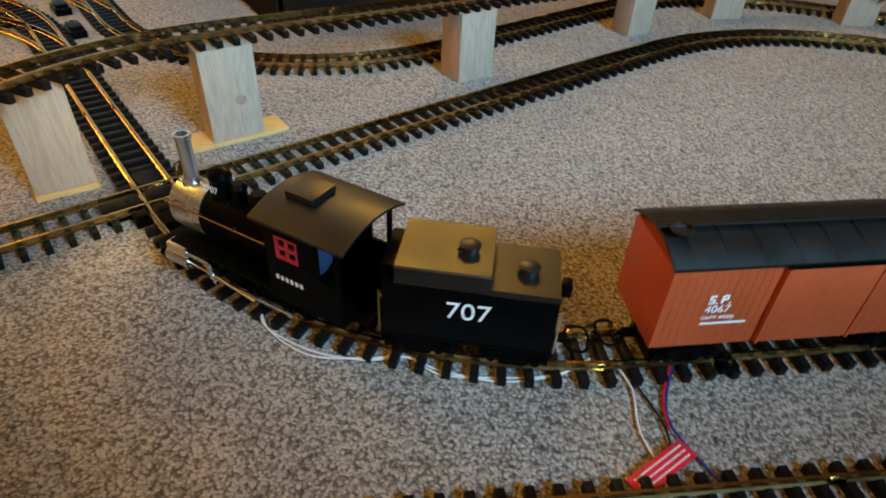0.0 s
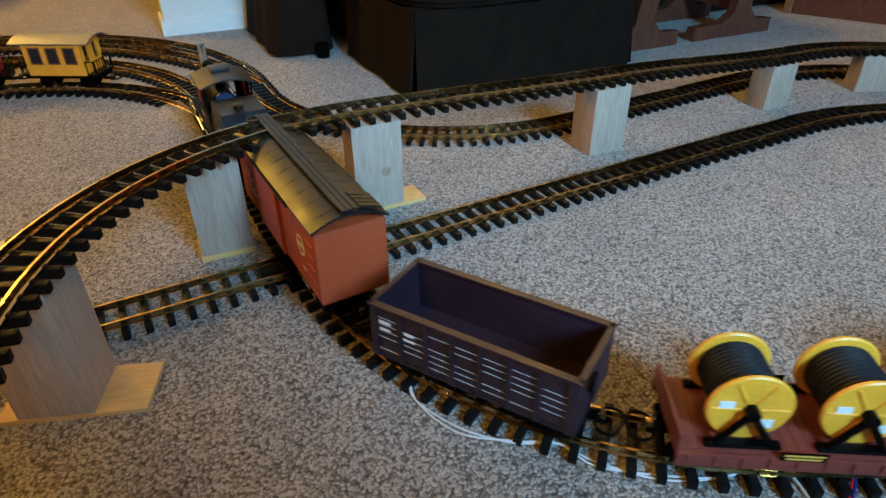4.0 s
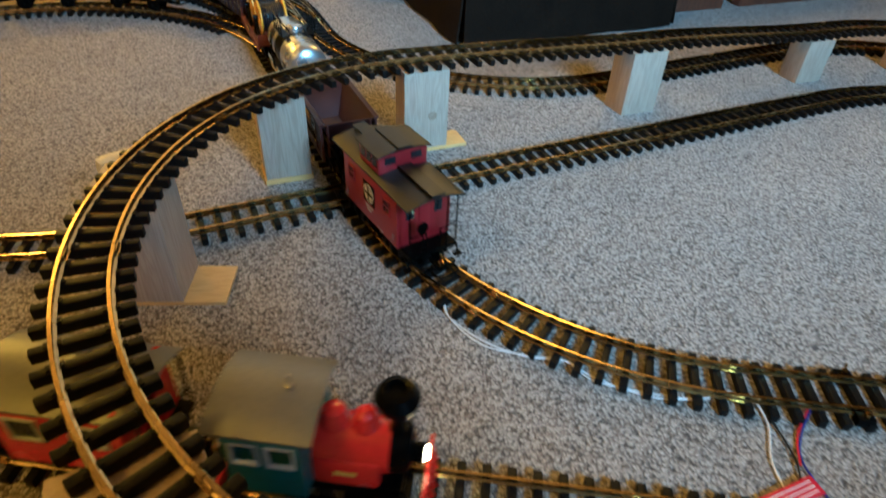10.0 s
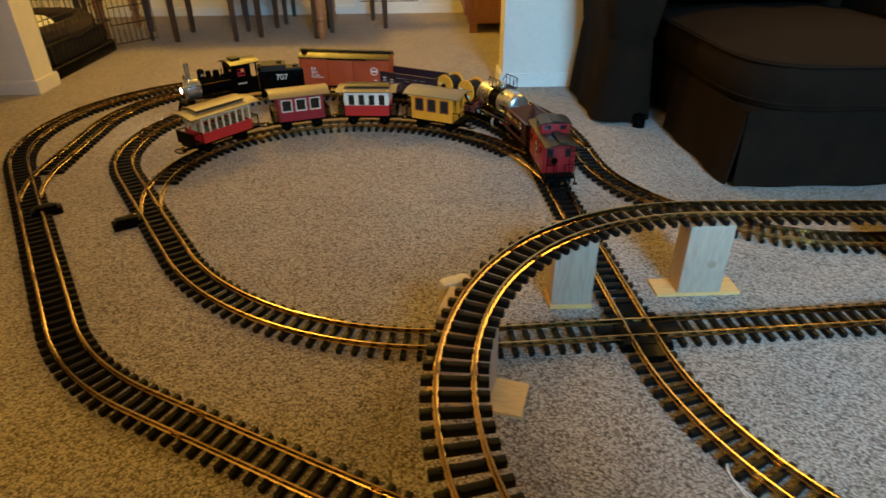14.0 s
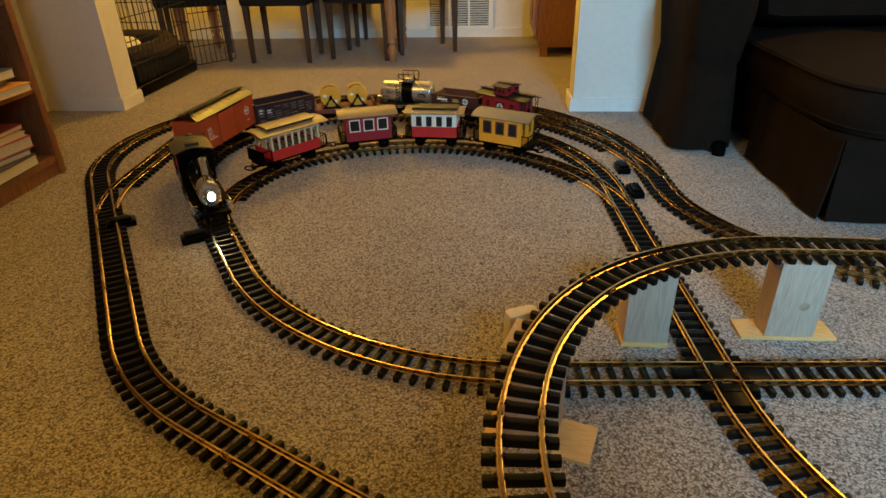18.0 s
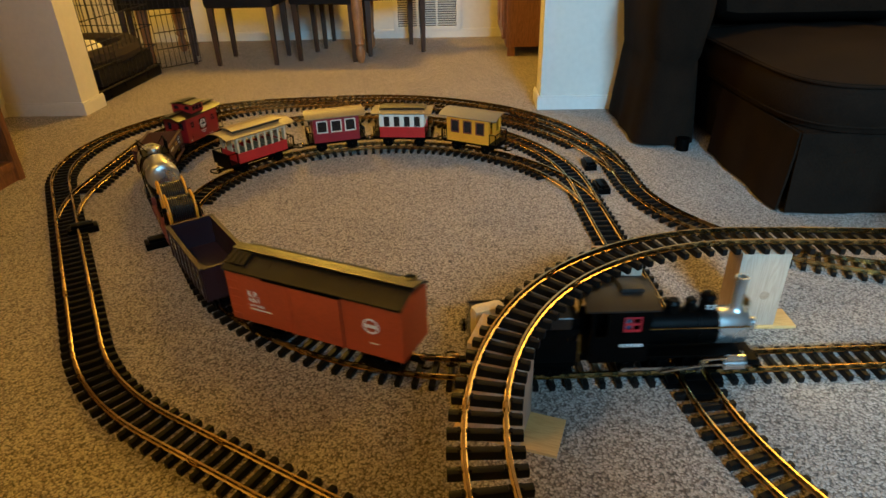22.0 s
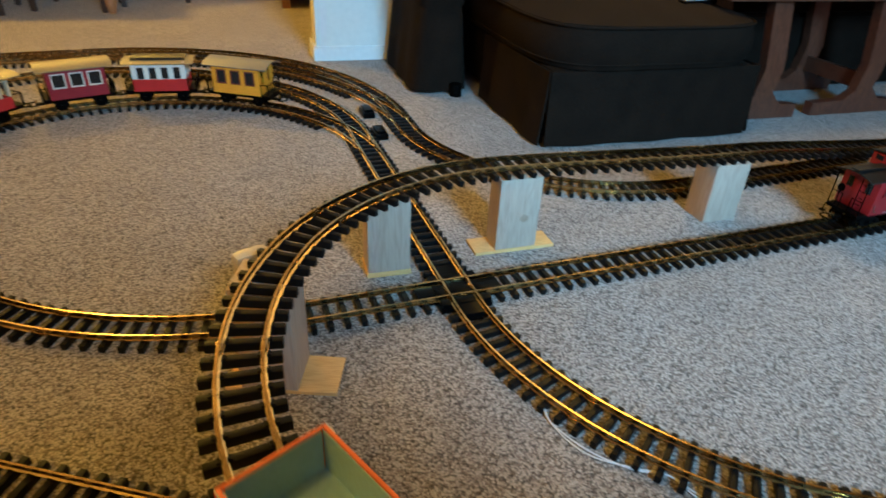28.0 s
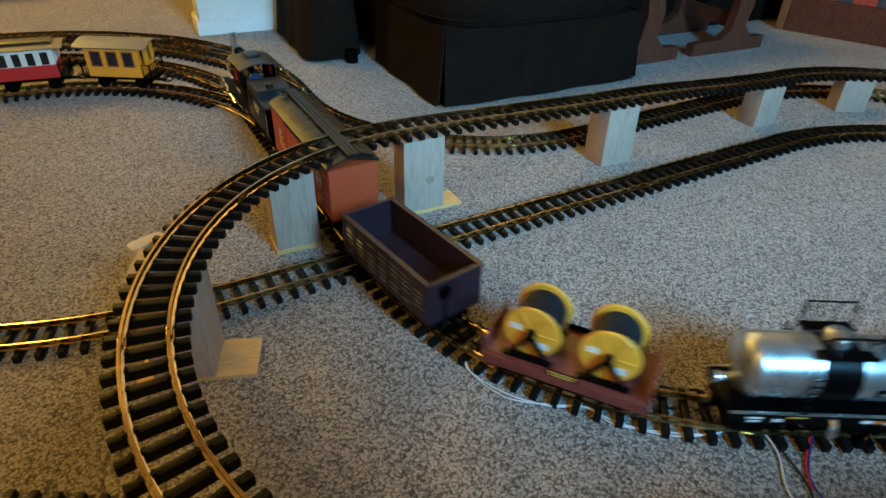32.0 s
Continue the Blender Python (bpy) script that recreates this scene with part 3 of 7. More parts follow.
def make_rooms():
    bm = bmesh.new()
    box(bm, 8.2, 7.4, 0.05, 0, 0, -0.025)
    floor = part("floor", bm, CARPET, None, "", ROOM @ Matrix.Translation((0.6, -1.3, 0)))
    tagged(floor, "beige and brown flecked loop-pile carpet", "carpet", kind="structure")
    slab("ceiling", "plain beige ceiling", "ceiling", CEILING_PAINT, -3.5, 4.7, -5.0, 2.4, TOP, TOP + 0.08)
    slab("wall_1", "white painted wall beside the wide opening", "wall", WALL_PAINT, -2.15, -1.835, 0, 0.134, 0, TOP)
    slab("wall_2", "white painted wall end behind the sofa", "wall", WALL_PAINT, 0, 4.3, 0, 0.134, 0, TOP)
    slab("wall_3", "cream dining room wall with a return vent", "wall", WALL_PAINT, -3.1, 0.6, 1.72, 1.82, 0, TOP)
    slab("wall_4", "cream dining room side wall", "wall", WALL_PAINT, -3.2, -3.1, 0.134, 1.82, 0, TOP)
    slab("wall_5", "cream dining room wall behind the cabinet", "wall", WALL_PAINT, 0.5, 0.6, 0.134, 1.72, 0, TOP)
    slab("wall_6", "white living room wall behind the bookcase", "wall", WALL_PAINT, -2.25, -2.15, -4.5, 0.134, 0, TOP)
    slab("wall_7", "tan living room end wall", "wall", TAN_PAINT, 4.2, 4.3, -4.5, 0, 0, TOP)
    slab("wall_8", "plain dining room wall beside the opening", "wall", WALL_PAINT, -3.1, -2.15, 0.0, 0.134, 0, TOP)
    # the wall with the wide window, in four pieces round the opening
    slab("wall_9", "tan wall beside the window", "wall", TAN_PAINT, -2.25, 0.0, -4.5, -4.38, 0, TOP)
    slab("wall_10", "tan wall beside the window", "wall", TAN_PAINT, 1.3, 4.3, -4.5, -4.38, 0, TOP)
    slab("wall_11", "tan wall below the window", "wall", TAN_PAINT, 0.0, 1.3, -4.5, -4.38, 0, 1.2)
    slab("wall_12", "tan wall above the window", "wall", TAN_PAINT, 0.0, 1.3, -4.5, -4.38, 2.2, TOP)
    # added, unseen: these three keep window light off the near and left side
    slab("wall_13", "added breast-high tan wall, unseen, blocking window light", "wall", TAN_PAINT, -0.22, 0.20, -3.02, -2.92, 0, 1.02)
    slab("wall_15", "added full-height tan wall, unseen, blocking window light", "wall", TAN_PAINT, -2.15, -0.22, -3.02, -2.92, 0, TOP)
    slab("wall_14", "added low tan half wall, unseen, shading the near carpet", "wall", TAN_PAINT, 0.20, 4.2, -3.02, -2.92, 0, 0.53)
    win = thing("window_1", "wide white-framed window with daylight behind", "window", ROOM @ Matrix.Translation((0.65, -4.44, 1.70)), kind="structure")
    bm = bmesh.new()
    for z in (-0.47, 0.47):
        box(bm, 1.3, 0.06, 0.06, 0, 0, z)
    for x in (-0.62, 0.62):
        box(bm, 0.06, 0.05, 0.88, x, 0, 0)
    part("window_frame", bm, TRIM_PAINT, win)
    skirting("baseboard_1", 0.0, 0.5, -0.012, 0.0)
    skirting("baseboard_2", -0.012, 0.0, -0.012, 0.146)
    skirting("baseboard_3", -2.15, -1.835, -0.012, 0.0)
    skirting("baseboard_4", -1.835, -1.823, -0.012, 0.146)
    skirting("baseboard_5", -3.1, 0.0, 1.708, 1.72)
    vent = thing("wall_vent", "white slatted return air vent low on the wall", "vent", ROOM @ Matrix.Translation((-0.53, 1.713, 0.24)))
    bm = bmesh.new()
    for x in (-0.2, 0.2):
        box(bm, 0.03, 0.012, 0.40, x, 0, 0, bevel=0.002)
    for z in (-0.185, 0.185):
        box(bm, 0.37, 0.012, 0.03, 0, 0, z, bevel=0.002)
    for x in (-0.062, 0.062):
        box(bm, 0.012, 0.01, 0.34, x, 0.001, 0)
    part("frame", bm, TRIM_PAINT, vent)
    bm = bmesh.new()
    box(bm, 0.37, 0.004, 0.34, 0, 0.006, 0)
    part("backing", bm, MATT_BLACK, vent)
    bm = bmesh.new()
    box(bm, 0.365, 0.002, 0.011, m=Matrix.Rotation(radians(35), 4, "X"))
    slat = part("slat", bm, TRIM_PAINT, vent, "", Matrix.Translation((0, 0, -0.16)))
    for i in range(1, 24):
        again(slat, Matrix.Translation((0, 0, -0.16 + i * 0.0139)))
    plate = thing("wall_outlet", "white wall plate beside the vent", "outlet", ROOM @ Matrix.Translation((-0.22, 1.716, 0.30)))
    bm = bmesh.new()
    box(bm, 0.055, 0.006, 0.085, 0, 0, 0, bevel=0.002)
    part("cover", bm, TRIM_PAINT, plate)
    bm = bmesh.new()
    for z in (-0.02, 0.02):
        box(bm, 0.024, 0.003, 0.024, 0, -0.0035, z, bevel=0.004)
    part("socket_face", bm, IVORY, plate)


make_rooms()


# ---------------------------------------------------------------- wooden blocks under the raised track
def block(x, y, heading, w, d, height, plate=None, label="", thick=0.006):
    """A sawn post on a thin base plate. plate: the plate's width, depth and shift along its width."""
    t = thing("track_post", label or "pale sawn pine block holding up the raised track", "wooden post", pose(x, y, 0, 0, 0, heading), "posts under the raised track")
    low = thick if plate else 0.0
    bm = bmesh.new()
    box(bm, w, d, height - low, 0, 0, low + (height - low) / 2, bevel=0.0012)
    part("post", bm, PINE, t)
    if plate:
        bm = bmesh.new()
        box(bm, plate[0], plate[1], thick, 0, 0, thick / 2, bevel=0.0006)
        part("base_plate", bm, PLY, t, "yellowish plywood base plate", Matrix.Translation((plate[2], 0, 0)))
    return t


def make_posts():
    def top(s):
        return HIGH.at(HIGH_S + s).z - RAIL_TOP
    block(-0.532, 0.494, 19, 0.078, 0.074, top(1.05), (0.155, 0.074, 0.015), "tall pale pine block on a wide plywood plate")
    block(-0.512, 0.813, 37, 0.076, 0.056, top(0.72), (0.080, 0.060, 0.0), "pine block on a whitish base plate by the crossing", 0.009)
    block(-0.326, 0.993, 38, 0.084, 0.050, top(0.52), (0.165, 0.056, 0.0), "pine block with a round knot on a yellow plate")
    block(0.048, 1.314, 38, 0.084, 0.064, top(0.09), None, "rough sawn pine block with a torn top corner")
    block(0.447, 1.648, 35, 0.076, 0.056, top(-0.45), None)
    block(0.722, 1.822, 13, 0.086, 0.05, top(-0.75), None)
    block(1.075, 1.83, 4, 0.088, 0.05, top(-1.10), None)
    block(-0.262, 0.150, 42, 0.10, 0.085, top(1.50), None, "thick pine block under the descending raised track")
    stub = thing("cream_shim", "rounded cream plastic wedge beside the tall block", "shim", pose(-0.592, 0.545, 0, 0, 0, 60))
    bm = bmesh.new()
    box(bm, 0.052, 0.026, 0.165, 0, 0, 0.0825, bevel=0.011)
    part("wedge", bm, CREAM, stub)
    # the knot in the third block's face
    knot = bmesh.new()
    lathe(knot, [(0.0085, 0), (0.0085, 0.0006), (0.0065, 0.0011), (0.0065, 0.0004)], n=18)
    for o in bpy.data.objects:
        if o.get("label", "").startswith("pine block with a round knot"):
            part("knot", knot, KNOT, o, "reddish ring of a knot", pose(0.012, -0.0248, 0.07, 90, 0, 0))
            break


make_posts()


# ---------------------------------------------------------------- wires and the red tag
def tube(bm, pts, r, n=6):
    """A bent wire through a few points, smoothed."""
    pts = [Vector(p) for p in pts]
    line = []
    for i in range(len(pts) - 1):
        p0, p1, p2, p3 = pts[max(i - 1, 0)], pts[i], pts[i + 1], pts[min(i + 2, len(pts) - 1)]
        for k in range(6):
            u = k / 6
            line.append(0.5 * (2 * p1 + (p2 - p0) * u + (2 * p0 - 5 * p1 + 4 * p2 - p3) * u * u + (3 * p1 - p0 - 3 * p2 + p3) * u ** 3))
    line.append(pts[-1])
    rings = []
    for i, p in enumerate(line):
        d = (line[min(i + 1, len(line) - 1)] - line[max(i - 1, 0)]).normalized()
        u = d.orthogonal().normalized() if abs(d.z) > 0.9 else Vector((-d.y, d.x, 0)).normalized()
        v = d.cross(u)
        rings.append([bm.verts.new(p + (u * math.cos(2 * math.pi * k / n) + v * math.sin(2 * math.pi * k / n)) * r) for k in range(n)])
    for a, b in zip(rings, rings[1:]):
        for k in range(n):
            bm.faces.new((a[k], a[(k + 1) % n], b[(k + 1) % n], b[k]))
    bm.faces.new(rings[0])
    bm.faces.new(rings[-1][::-1])


def make_wires():
    t = thing("track_lead", "pair of thin white leads looping beside the curved track", "wire")
    for shift in (0.0, 0.005):
        bm = bmesh.new()
        tube(bm, [(-0.163, 0.585, 0.006), (-0.150 + shift, 0.560 - shift, 0.003), (-0.095, 0.531 - shift * 1.3, 0.003), (-0.037, 0.523 + shift * 0.5, 0.003), (0.007, 0.530, 0.004),
                  (0.043, 0.516 - shift, 0.003), (0.107, 0.507 + shift, 0.003), (0.165, 0.522, 0.003), (0.20, 0.545, 0.005)], 0.0011)
        part("lead", bm, WIRE_WHITE, t)
    t = thing("feed_lead", "black, white and blue feed wires under a red tag", "wire")
    for mt, pts in ((WIRE_WHITE, [(0.222, 0.547, 0.005), (0.238, 0.51, 0.003), (0.236, 0.46, 0.003), (0.247, 0.42, 0.0025), (0.252, 0.375, 0.0025), (0.262, 0.33, 0.0025)]),
                    (WIRE_BLACK, [(0.226, 0.547, 0.005), (0.252, 0.495, 0.003), (0.262, 0.455, 0.004), (0.256, 0.41, 0.0025), (0.268, 0.36, 0.0025), (0.272, 0.31, 0.0025)]),
                    (WIRE_BLUE, [(0.288, 0.545, 0.006), (0.272, 0.505, 0.003), (0.268, 0.465, 0.004), (0.298, 0.41, 0.0025), (0.32, 0.36, 0.0025), (0.325, 0.30, 0.0025)]),
                    (TAG_RED, [(0.285, 0.545, 0.006), (0.268, 0.502, 0.003), (0.264, 0.462, 0.005)])):
        bm = bmesh.new()
        tube(bm, pts, 0.0013)
        part("wire", bm, mt, t)
    tag = thing("wire_tag", "red plastic tag with three white bars on the wires", "tag", pose(0.247, 0.418, 0.0075, 2, -3, 38))
    bm = bmesh.new()
    box(bm, 0.072, 0.021, 0.0015, bevel=0.0005)
    part("strip", bm, TAG_RED, tag)
    for y in (-0.0055, 0.0, 0.0055):
        bm = bmesh.new()
        box(bm, 0.062, 0.0012, 0.0002, 0, y, 0.0010)
        part("printed_bar", bm, WHITE, tag)
    for off in (-1, 1):
        c = thing("rail_clamp", "brass screw clamp feeding the rail", "clamp", MAIN.stand(MAIN.length - 0.775, 0.01) @ Matrix.Translation((0, off * (GAUGE / 2 + 0.009), -0.010)), "feed clamps")
        bm = bmesh.new()
        box(bm, 0.02, 0.014, 0.012, bevel=0.002)
        part("clamp_body", bm, BLACK, c)
        bm = bmesh.new()
        rod(bm, 0.0038, 0.006, 0, 0, 0.009)
        bar(bm, (0, 0, 0.01), (0, off * 0.004, 0.019), 0.0016)
        part("thumb_screw", bm, BRASS, c)


make_wires()


# ---------------------------------------------------------------- furniture
def soft_box(bm, sx, sy, sz, x, y, z, r):
    box(bm, sx, sy, sz, x, y, z, bevel=r)


def skirt_panel(bm, p, q, z1, out=0.012, folds=5, seed=1):
    """A hanging cloth panel from p to q with shallow folds and a flared hem."""
    rnd = random.Random(seed)
    p, q = Vector((*p, 0)), Vector((*q, 0))
    way = (q - p).normalized()
    outw = Vector((way.y, -way.x, 0))
    n, rows = 24, 6
    grid = []
    ph = rnd.random() * 6
    for j in range(rows + 1):
        v = j / rows
        row = []
        for i in range(n + 1):
            u = i / n
            wave = math.sin(u * folds * 6.28 + ph) * 0.004 * (1 - v) + math.sin(u * 2.3 * folds + ph) * 0.003 * (1 - v)
            row.append(bm.verts.new(p + (q - p) * u + outw * (out * (1 - v) ** 1.5 + wave) + Vector((0, 0, 0.006 + (z1 - 0.006) * v))))
        grid.append(row)
    back = [[bm.verts.new(v.co - outw * 0.006) for v in row] for row in grid]
    for j in range(rows):
        for i in range(n):
            bm.faces.new((grid[j][i], grid[j][i + 1], grid[j + 1][i + 1], grid[j + 1][i]))
            bm.faces.new((back[j][i + 1], back[j][i], back[j + 1][i], back[j + 1][i + 1]))
    for i in range(n):
        bm.faces.new((grid[0][i + 1], grid[0][i], back[0][i], back[0][i + 1]))
        bm.faces.new((grid[rows][i], grid[rows][i + 1], back[rows][i + 1], back[rows][i]))
    for j in range(rows):
        bm.faces.new((grid[j][0], grid[j + 1][0], back[j + 1][0], back[j][0]))
        bm.faces.new((grid[j + 1][n], grid[j][n], back[j][n], back[j + 1][n]))


def cushion(bm, sx, sy, x, y, z0, z1, crown):
    """A loose cushion with rounded edges and a domed, rumpled top."""
    n = 22
    rows = []
    for level in range(7):
        v = level / 6
        inset = 0.02 * (1 - math.sin(math.pi * (0.15 + 0.75 * v)))
        rows.append((inset, z0 + (z1 - z0) * v))
    def rim(inset, z):
        ring = []
        w, d, r = sx / 2 - inset, sy / 2 - inset, 0.05
        for k in range(4 * n):
            a = 2 * math.pi * k / (4 * n)
            cx, cy = math.cos(a), math.sin(a)
            q = 5.0
            f = (abs(cx) ** q + abs(cy) ** q) ** (-1 / q)
            ring.append(bm.verts.new((x + w * cx * f, y + d * cy * f, z + 0.003 * noise.noise(Vector((cx * 3, cy * 3, z * 9))))))
        return ring
    rings = [rim(*row) for row in rows]
    for f in (0.92, 0.78, 0.6, 0.4, 0.2):
        ring = []
        for v in rings[6]:
            px, py = x + (v.co.x - x) * f, y + (v.co.y - y) * f
            ring.append(bm.verts.new((px, py, z1 + crown * (1 - f ** 3) + 0.006 * noise.noise(Vector((px * 9, py * 9, 1))))))
        rings.append(ring)
    for a, b in zip(rings, rings[1:]):
        for i in range(4 * n):
            bm.faces.new((a[i], a[(i + 1) % (4 * n)], b[(i + 1) % (4 * n)], b[i]))
    bm.faces.new(rings[0][::-1])
    bm.faces.new(rings[-1])


def make_sofa():
    t = thing("sofa", "charcoal brown slipcovered sofa with a long chaise", "sofa", ROOM.copy())
    # rolled arm under its cover, flared at the hem
    bm = bmesh.new()
    rings = []
    for z, a0, a1, b0 in ((0.010, 0.255, 0.452, -0.482), (0.10, 0.266, 0.446, -0.470), (0.22, 0.280, 0.438, -0.458), (0.268, 0.286, 0.434, -0.453), (0.276, 0.282, 0.438, -0.457), (0.33, 0.274, 0.446, -0.462),
                          (0.40, 0.266, 0.456, -0.468), (0.46, 0.268, 0.456, -0.468), (0.50, 0.280, 0.444, -0.462), (0.525, 0.302, 0.420, -0.45), (0.535, 0.335, 0.388, -0.43)):
        ring = []
        for k in range(72):
            ang = 2 * math.pi * k / 72
            cx, cy = math.cos(ang), math.sin(ang)
            f = (abs(cx) ** 7 + abs(cy) ** 7) ** (-1 / 7)
            fold = 0.0035 * math.sin(k * 0.9 + z * 6) * max(0, 1 - z / 0.27) + 0.003 * noise.noise(Vector((cx * 4, cy * 4, z * 7)))
            ring.append(bm.verts.new(((a0 + a1) / 2 + ((a1 - a0) / 2 + fold) * cx * f, (b0 - 0.02) / 2 + ((-0.02 - b0) / 2 + fold) * cy * f, z)))
        rings.append(ring)
    for one, two in zip(rings, rings[1:]):
        for k in range(72):
            bm.faces.new((one[k], one[(k + 1) % 72], two[(k + 1) % 72], two[k]))
    bm.faces.new(rings[0][::-1])
    bm.faces.new(rings[-1])
    part("arm", bm, SLIPCOVER, t)
    bm = bmesh.new()
    rod(bm, 0.02, 0.04, 0.40, -0.50, 0.02, n=14)
    part("foot", bm, MATT_BLACK, t)
    # chaise
    bm = bmesh.new()
    soft_box(bm, 0.63, 0.90, 0.185, 0.825, -0.52, 0.1125, 0.015)
    part("chaise_base", bm, SLIPCOVER, t)
    for i, (p, q, k) in enumerate((((0.478, -0.53), (0.494, -0.978), 2), ((0.498, -0.985), (1.148, -0.985), 3), ((1.15, -0.98), (1.15, -0.3), 2))):
        bm = bmesh.new()
        skirt_panel(bm, p, q, 0.205, 0.014, k, 5 + i)
        part("skirt", bm, SLIPCOVER, t)
    bm = bmesh.new()
    cushion(bm, 0.70, 0.95, 0.825, -0.535, 0.208, 0.318, 0.035)
    part("chaise_cushion", bm, SLIPCOVER, t)
    bm = bmesh.new()
    for z in (0.222, 0.314):
        loop = []
        for k in range(65):
            cx, cy = math.cos(2 * math.pi * k / 64), math.sin(2 * math.pi * k / 64)
            f = (abs(cx) ** 5 + abs(cy) ** 5) ** (-1 / 5)
            loop.append((0.825 + 0.343 * cx * f, -0.535 + 0.468 * cy * f, z))
        tube(bm, loop, 0.0035)
    part("piping", bm, SLIPCOVER, t)
    # the rest of the sofa, back and pillows
    bm = bmesh.new()
    soft_box(bm, 2.3, 0.5, 0.25, 2.30, -0.30, 0.145, 0.02)
    part("seat_base", bm, SLIPCOVER, t)
    bm = bmesh.new()
    soft_box(bm, 2.3, 0.56, 0.13, 2.30, -0.32, 0.33, 0.04)
    part("seat_cushion", bm, SLIPCOVER, t)
    bm = bmesh.new()
    skirt_panel(bm, (1.17, -0.57), (3.45, -0.57), 0.25, 0.014, 9, 11)
    part("front_skirt", bm, SLIPCOVER, t)
    bm = bmesh.new()
    soft_box(bm, 3.1, 0.2, 0.7, 1.86, -0.11, 0.39, 0.06)
    part("backrest", bm, SLIPCOVER, t)
    for k, x in enumerate((0.8, 1.45, 2.15, 2.85)):
        bm = bmesh.new()
        soft_box(bm, 0.62, 0.16, 0.34, 0, 0, 0, 0.065)
        part("back_pillow", bm, SLIPCOVER, t, "", pose(x, -0.28, 0.53, -14, 0, 0))
    rem = thing("remote_control", "slim dark remote control lying on the chaise", "remote", ROOM @ pose(1.02, -0.80, 0.343, 0, 0, 10))
    bm = bmesh.new()
    box(bm, 0.11, 0.026, 0.012, bevel=0.004)
    part("shell", bm, BLACK, rem)
    bm = bmesh.new()
    for i in range(8):
        for j in (-0.007, 0, 0.007):
            box(bm, 0.006, 0.0045, 0.002, -0.04 + i * 0.011, j, 0.0068)
    part("buttons", bm, PALE_GREY, rem)


def sled_table(a, b, turn, label):
    """A small side table: a board on two slanting legs with sled feet."""
    t = thing("side_table", label, "side table", ROOM @ pose(a, b, 0, 0, 0, turn), "wooden side tables")
    for y in (-0.13, 0.13):
        bm = bmesh.new()
        prism(bm, [(-0.17, 0.0), (0.17, 0.0), (0.17, 0.042), (0.10, 0.046), (0.06, 0.085), (0.075, 0.16), (0.03, 0.36), (-0.035, 0.36), (0.005, 0.16), (-0.01, 0.075), (-0.05, 0.046), (-0.17, 0.042)], y - 0.016, y + 0.016, "y")
        part("leg", bm, DARK_WOOD, t)
    bm = bmesh.new()
    box(bm, 0.02, 0.24, 0.05, 0.03, 0, 0.10)
    part("stretcher", bm, DARK_WOOD, t)
    bm = bmesh.new()
    box(bm, 0.42, 0.34, 0.03, 0, 0, 0.375, bevel=0.004)
    part("tabletop", bm, DARK_WOOD, t)


def dining_chair(a, b, turn):
    t = thing("dining_chair", "black upholstered dining chair with dark tapered legs", "dining chair", ROOM @ pose(a, b, 0, 0, 0, turn), "chairs round the dining table")
    for x in (-0.155, 0.155):
        for y in (-0.13, 0.13):
            bm = bmesh.new()
            bmesh.ops.create_cone(bm, cap_ends=True, segments=4, radius1=0.014, radius2=0.021, depth=0.30, matrix=Matrix.Translation((x, y, 0.15)) @ Matrix.Rotation(radians(45), 4, "Z"))
            part("leg", bm, CHAIR_LEG, t)
    bm = bmesh.new()
    box(bm, 0.36, 0.31, 0.09, 0, 0, 0.335, bevel=0.018)
    part("seat", bm, CHAIR_CLOTH, t)
    bm = bmesh.new()
    box(bm, 0.35, 0.06, 0.42, 0, 0.14, 0.56, Matrix.Rotation(radians(-6), 4, "X"), bevel=0.02)
    part("backrest", bm, CHAIR_CLOTH, t)


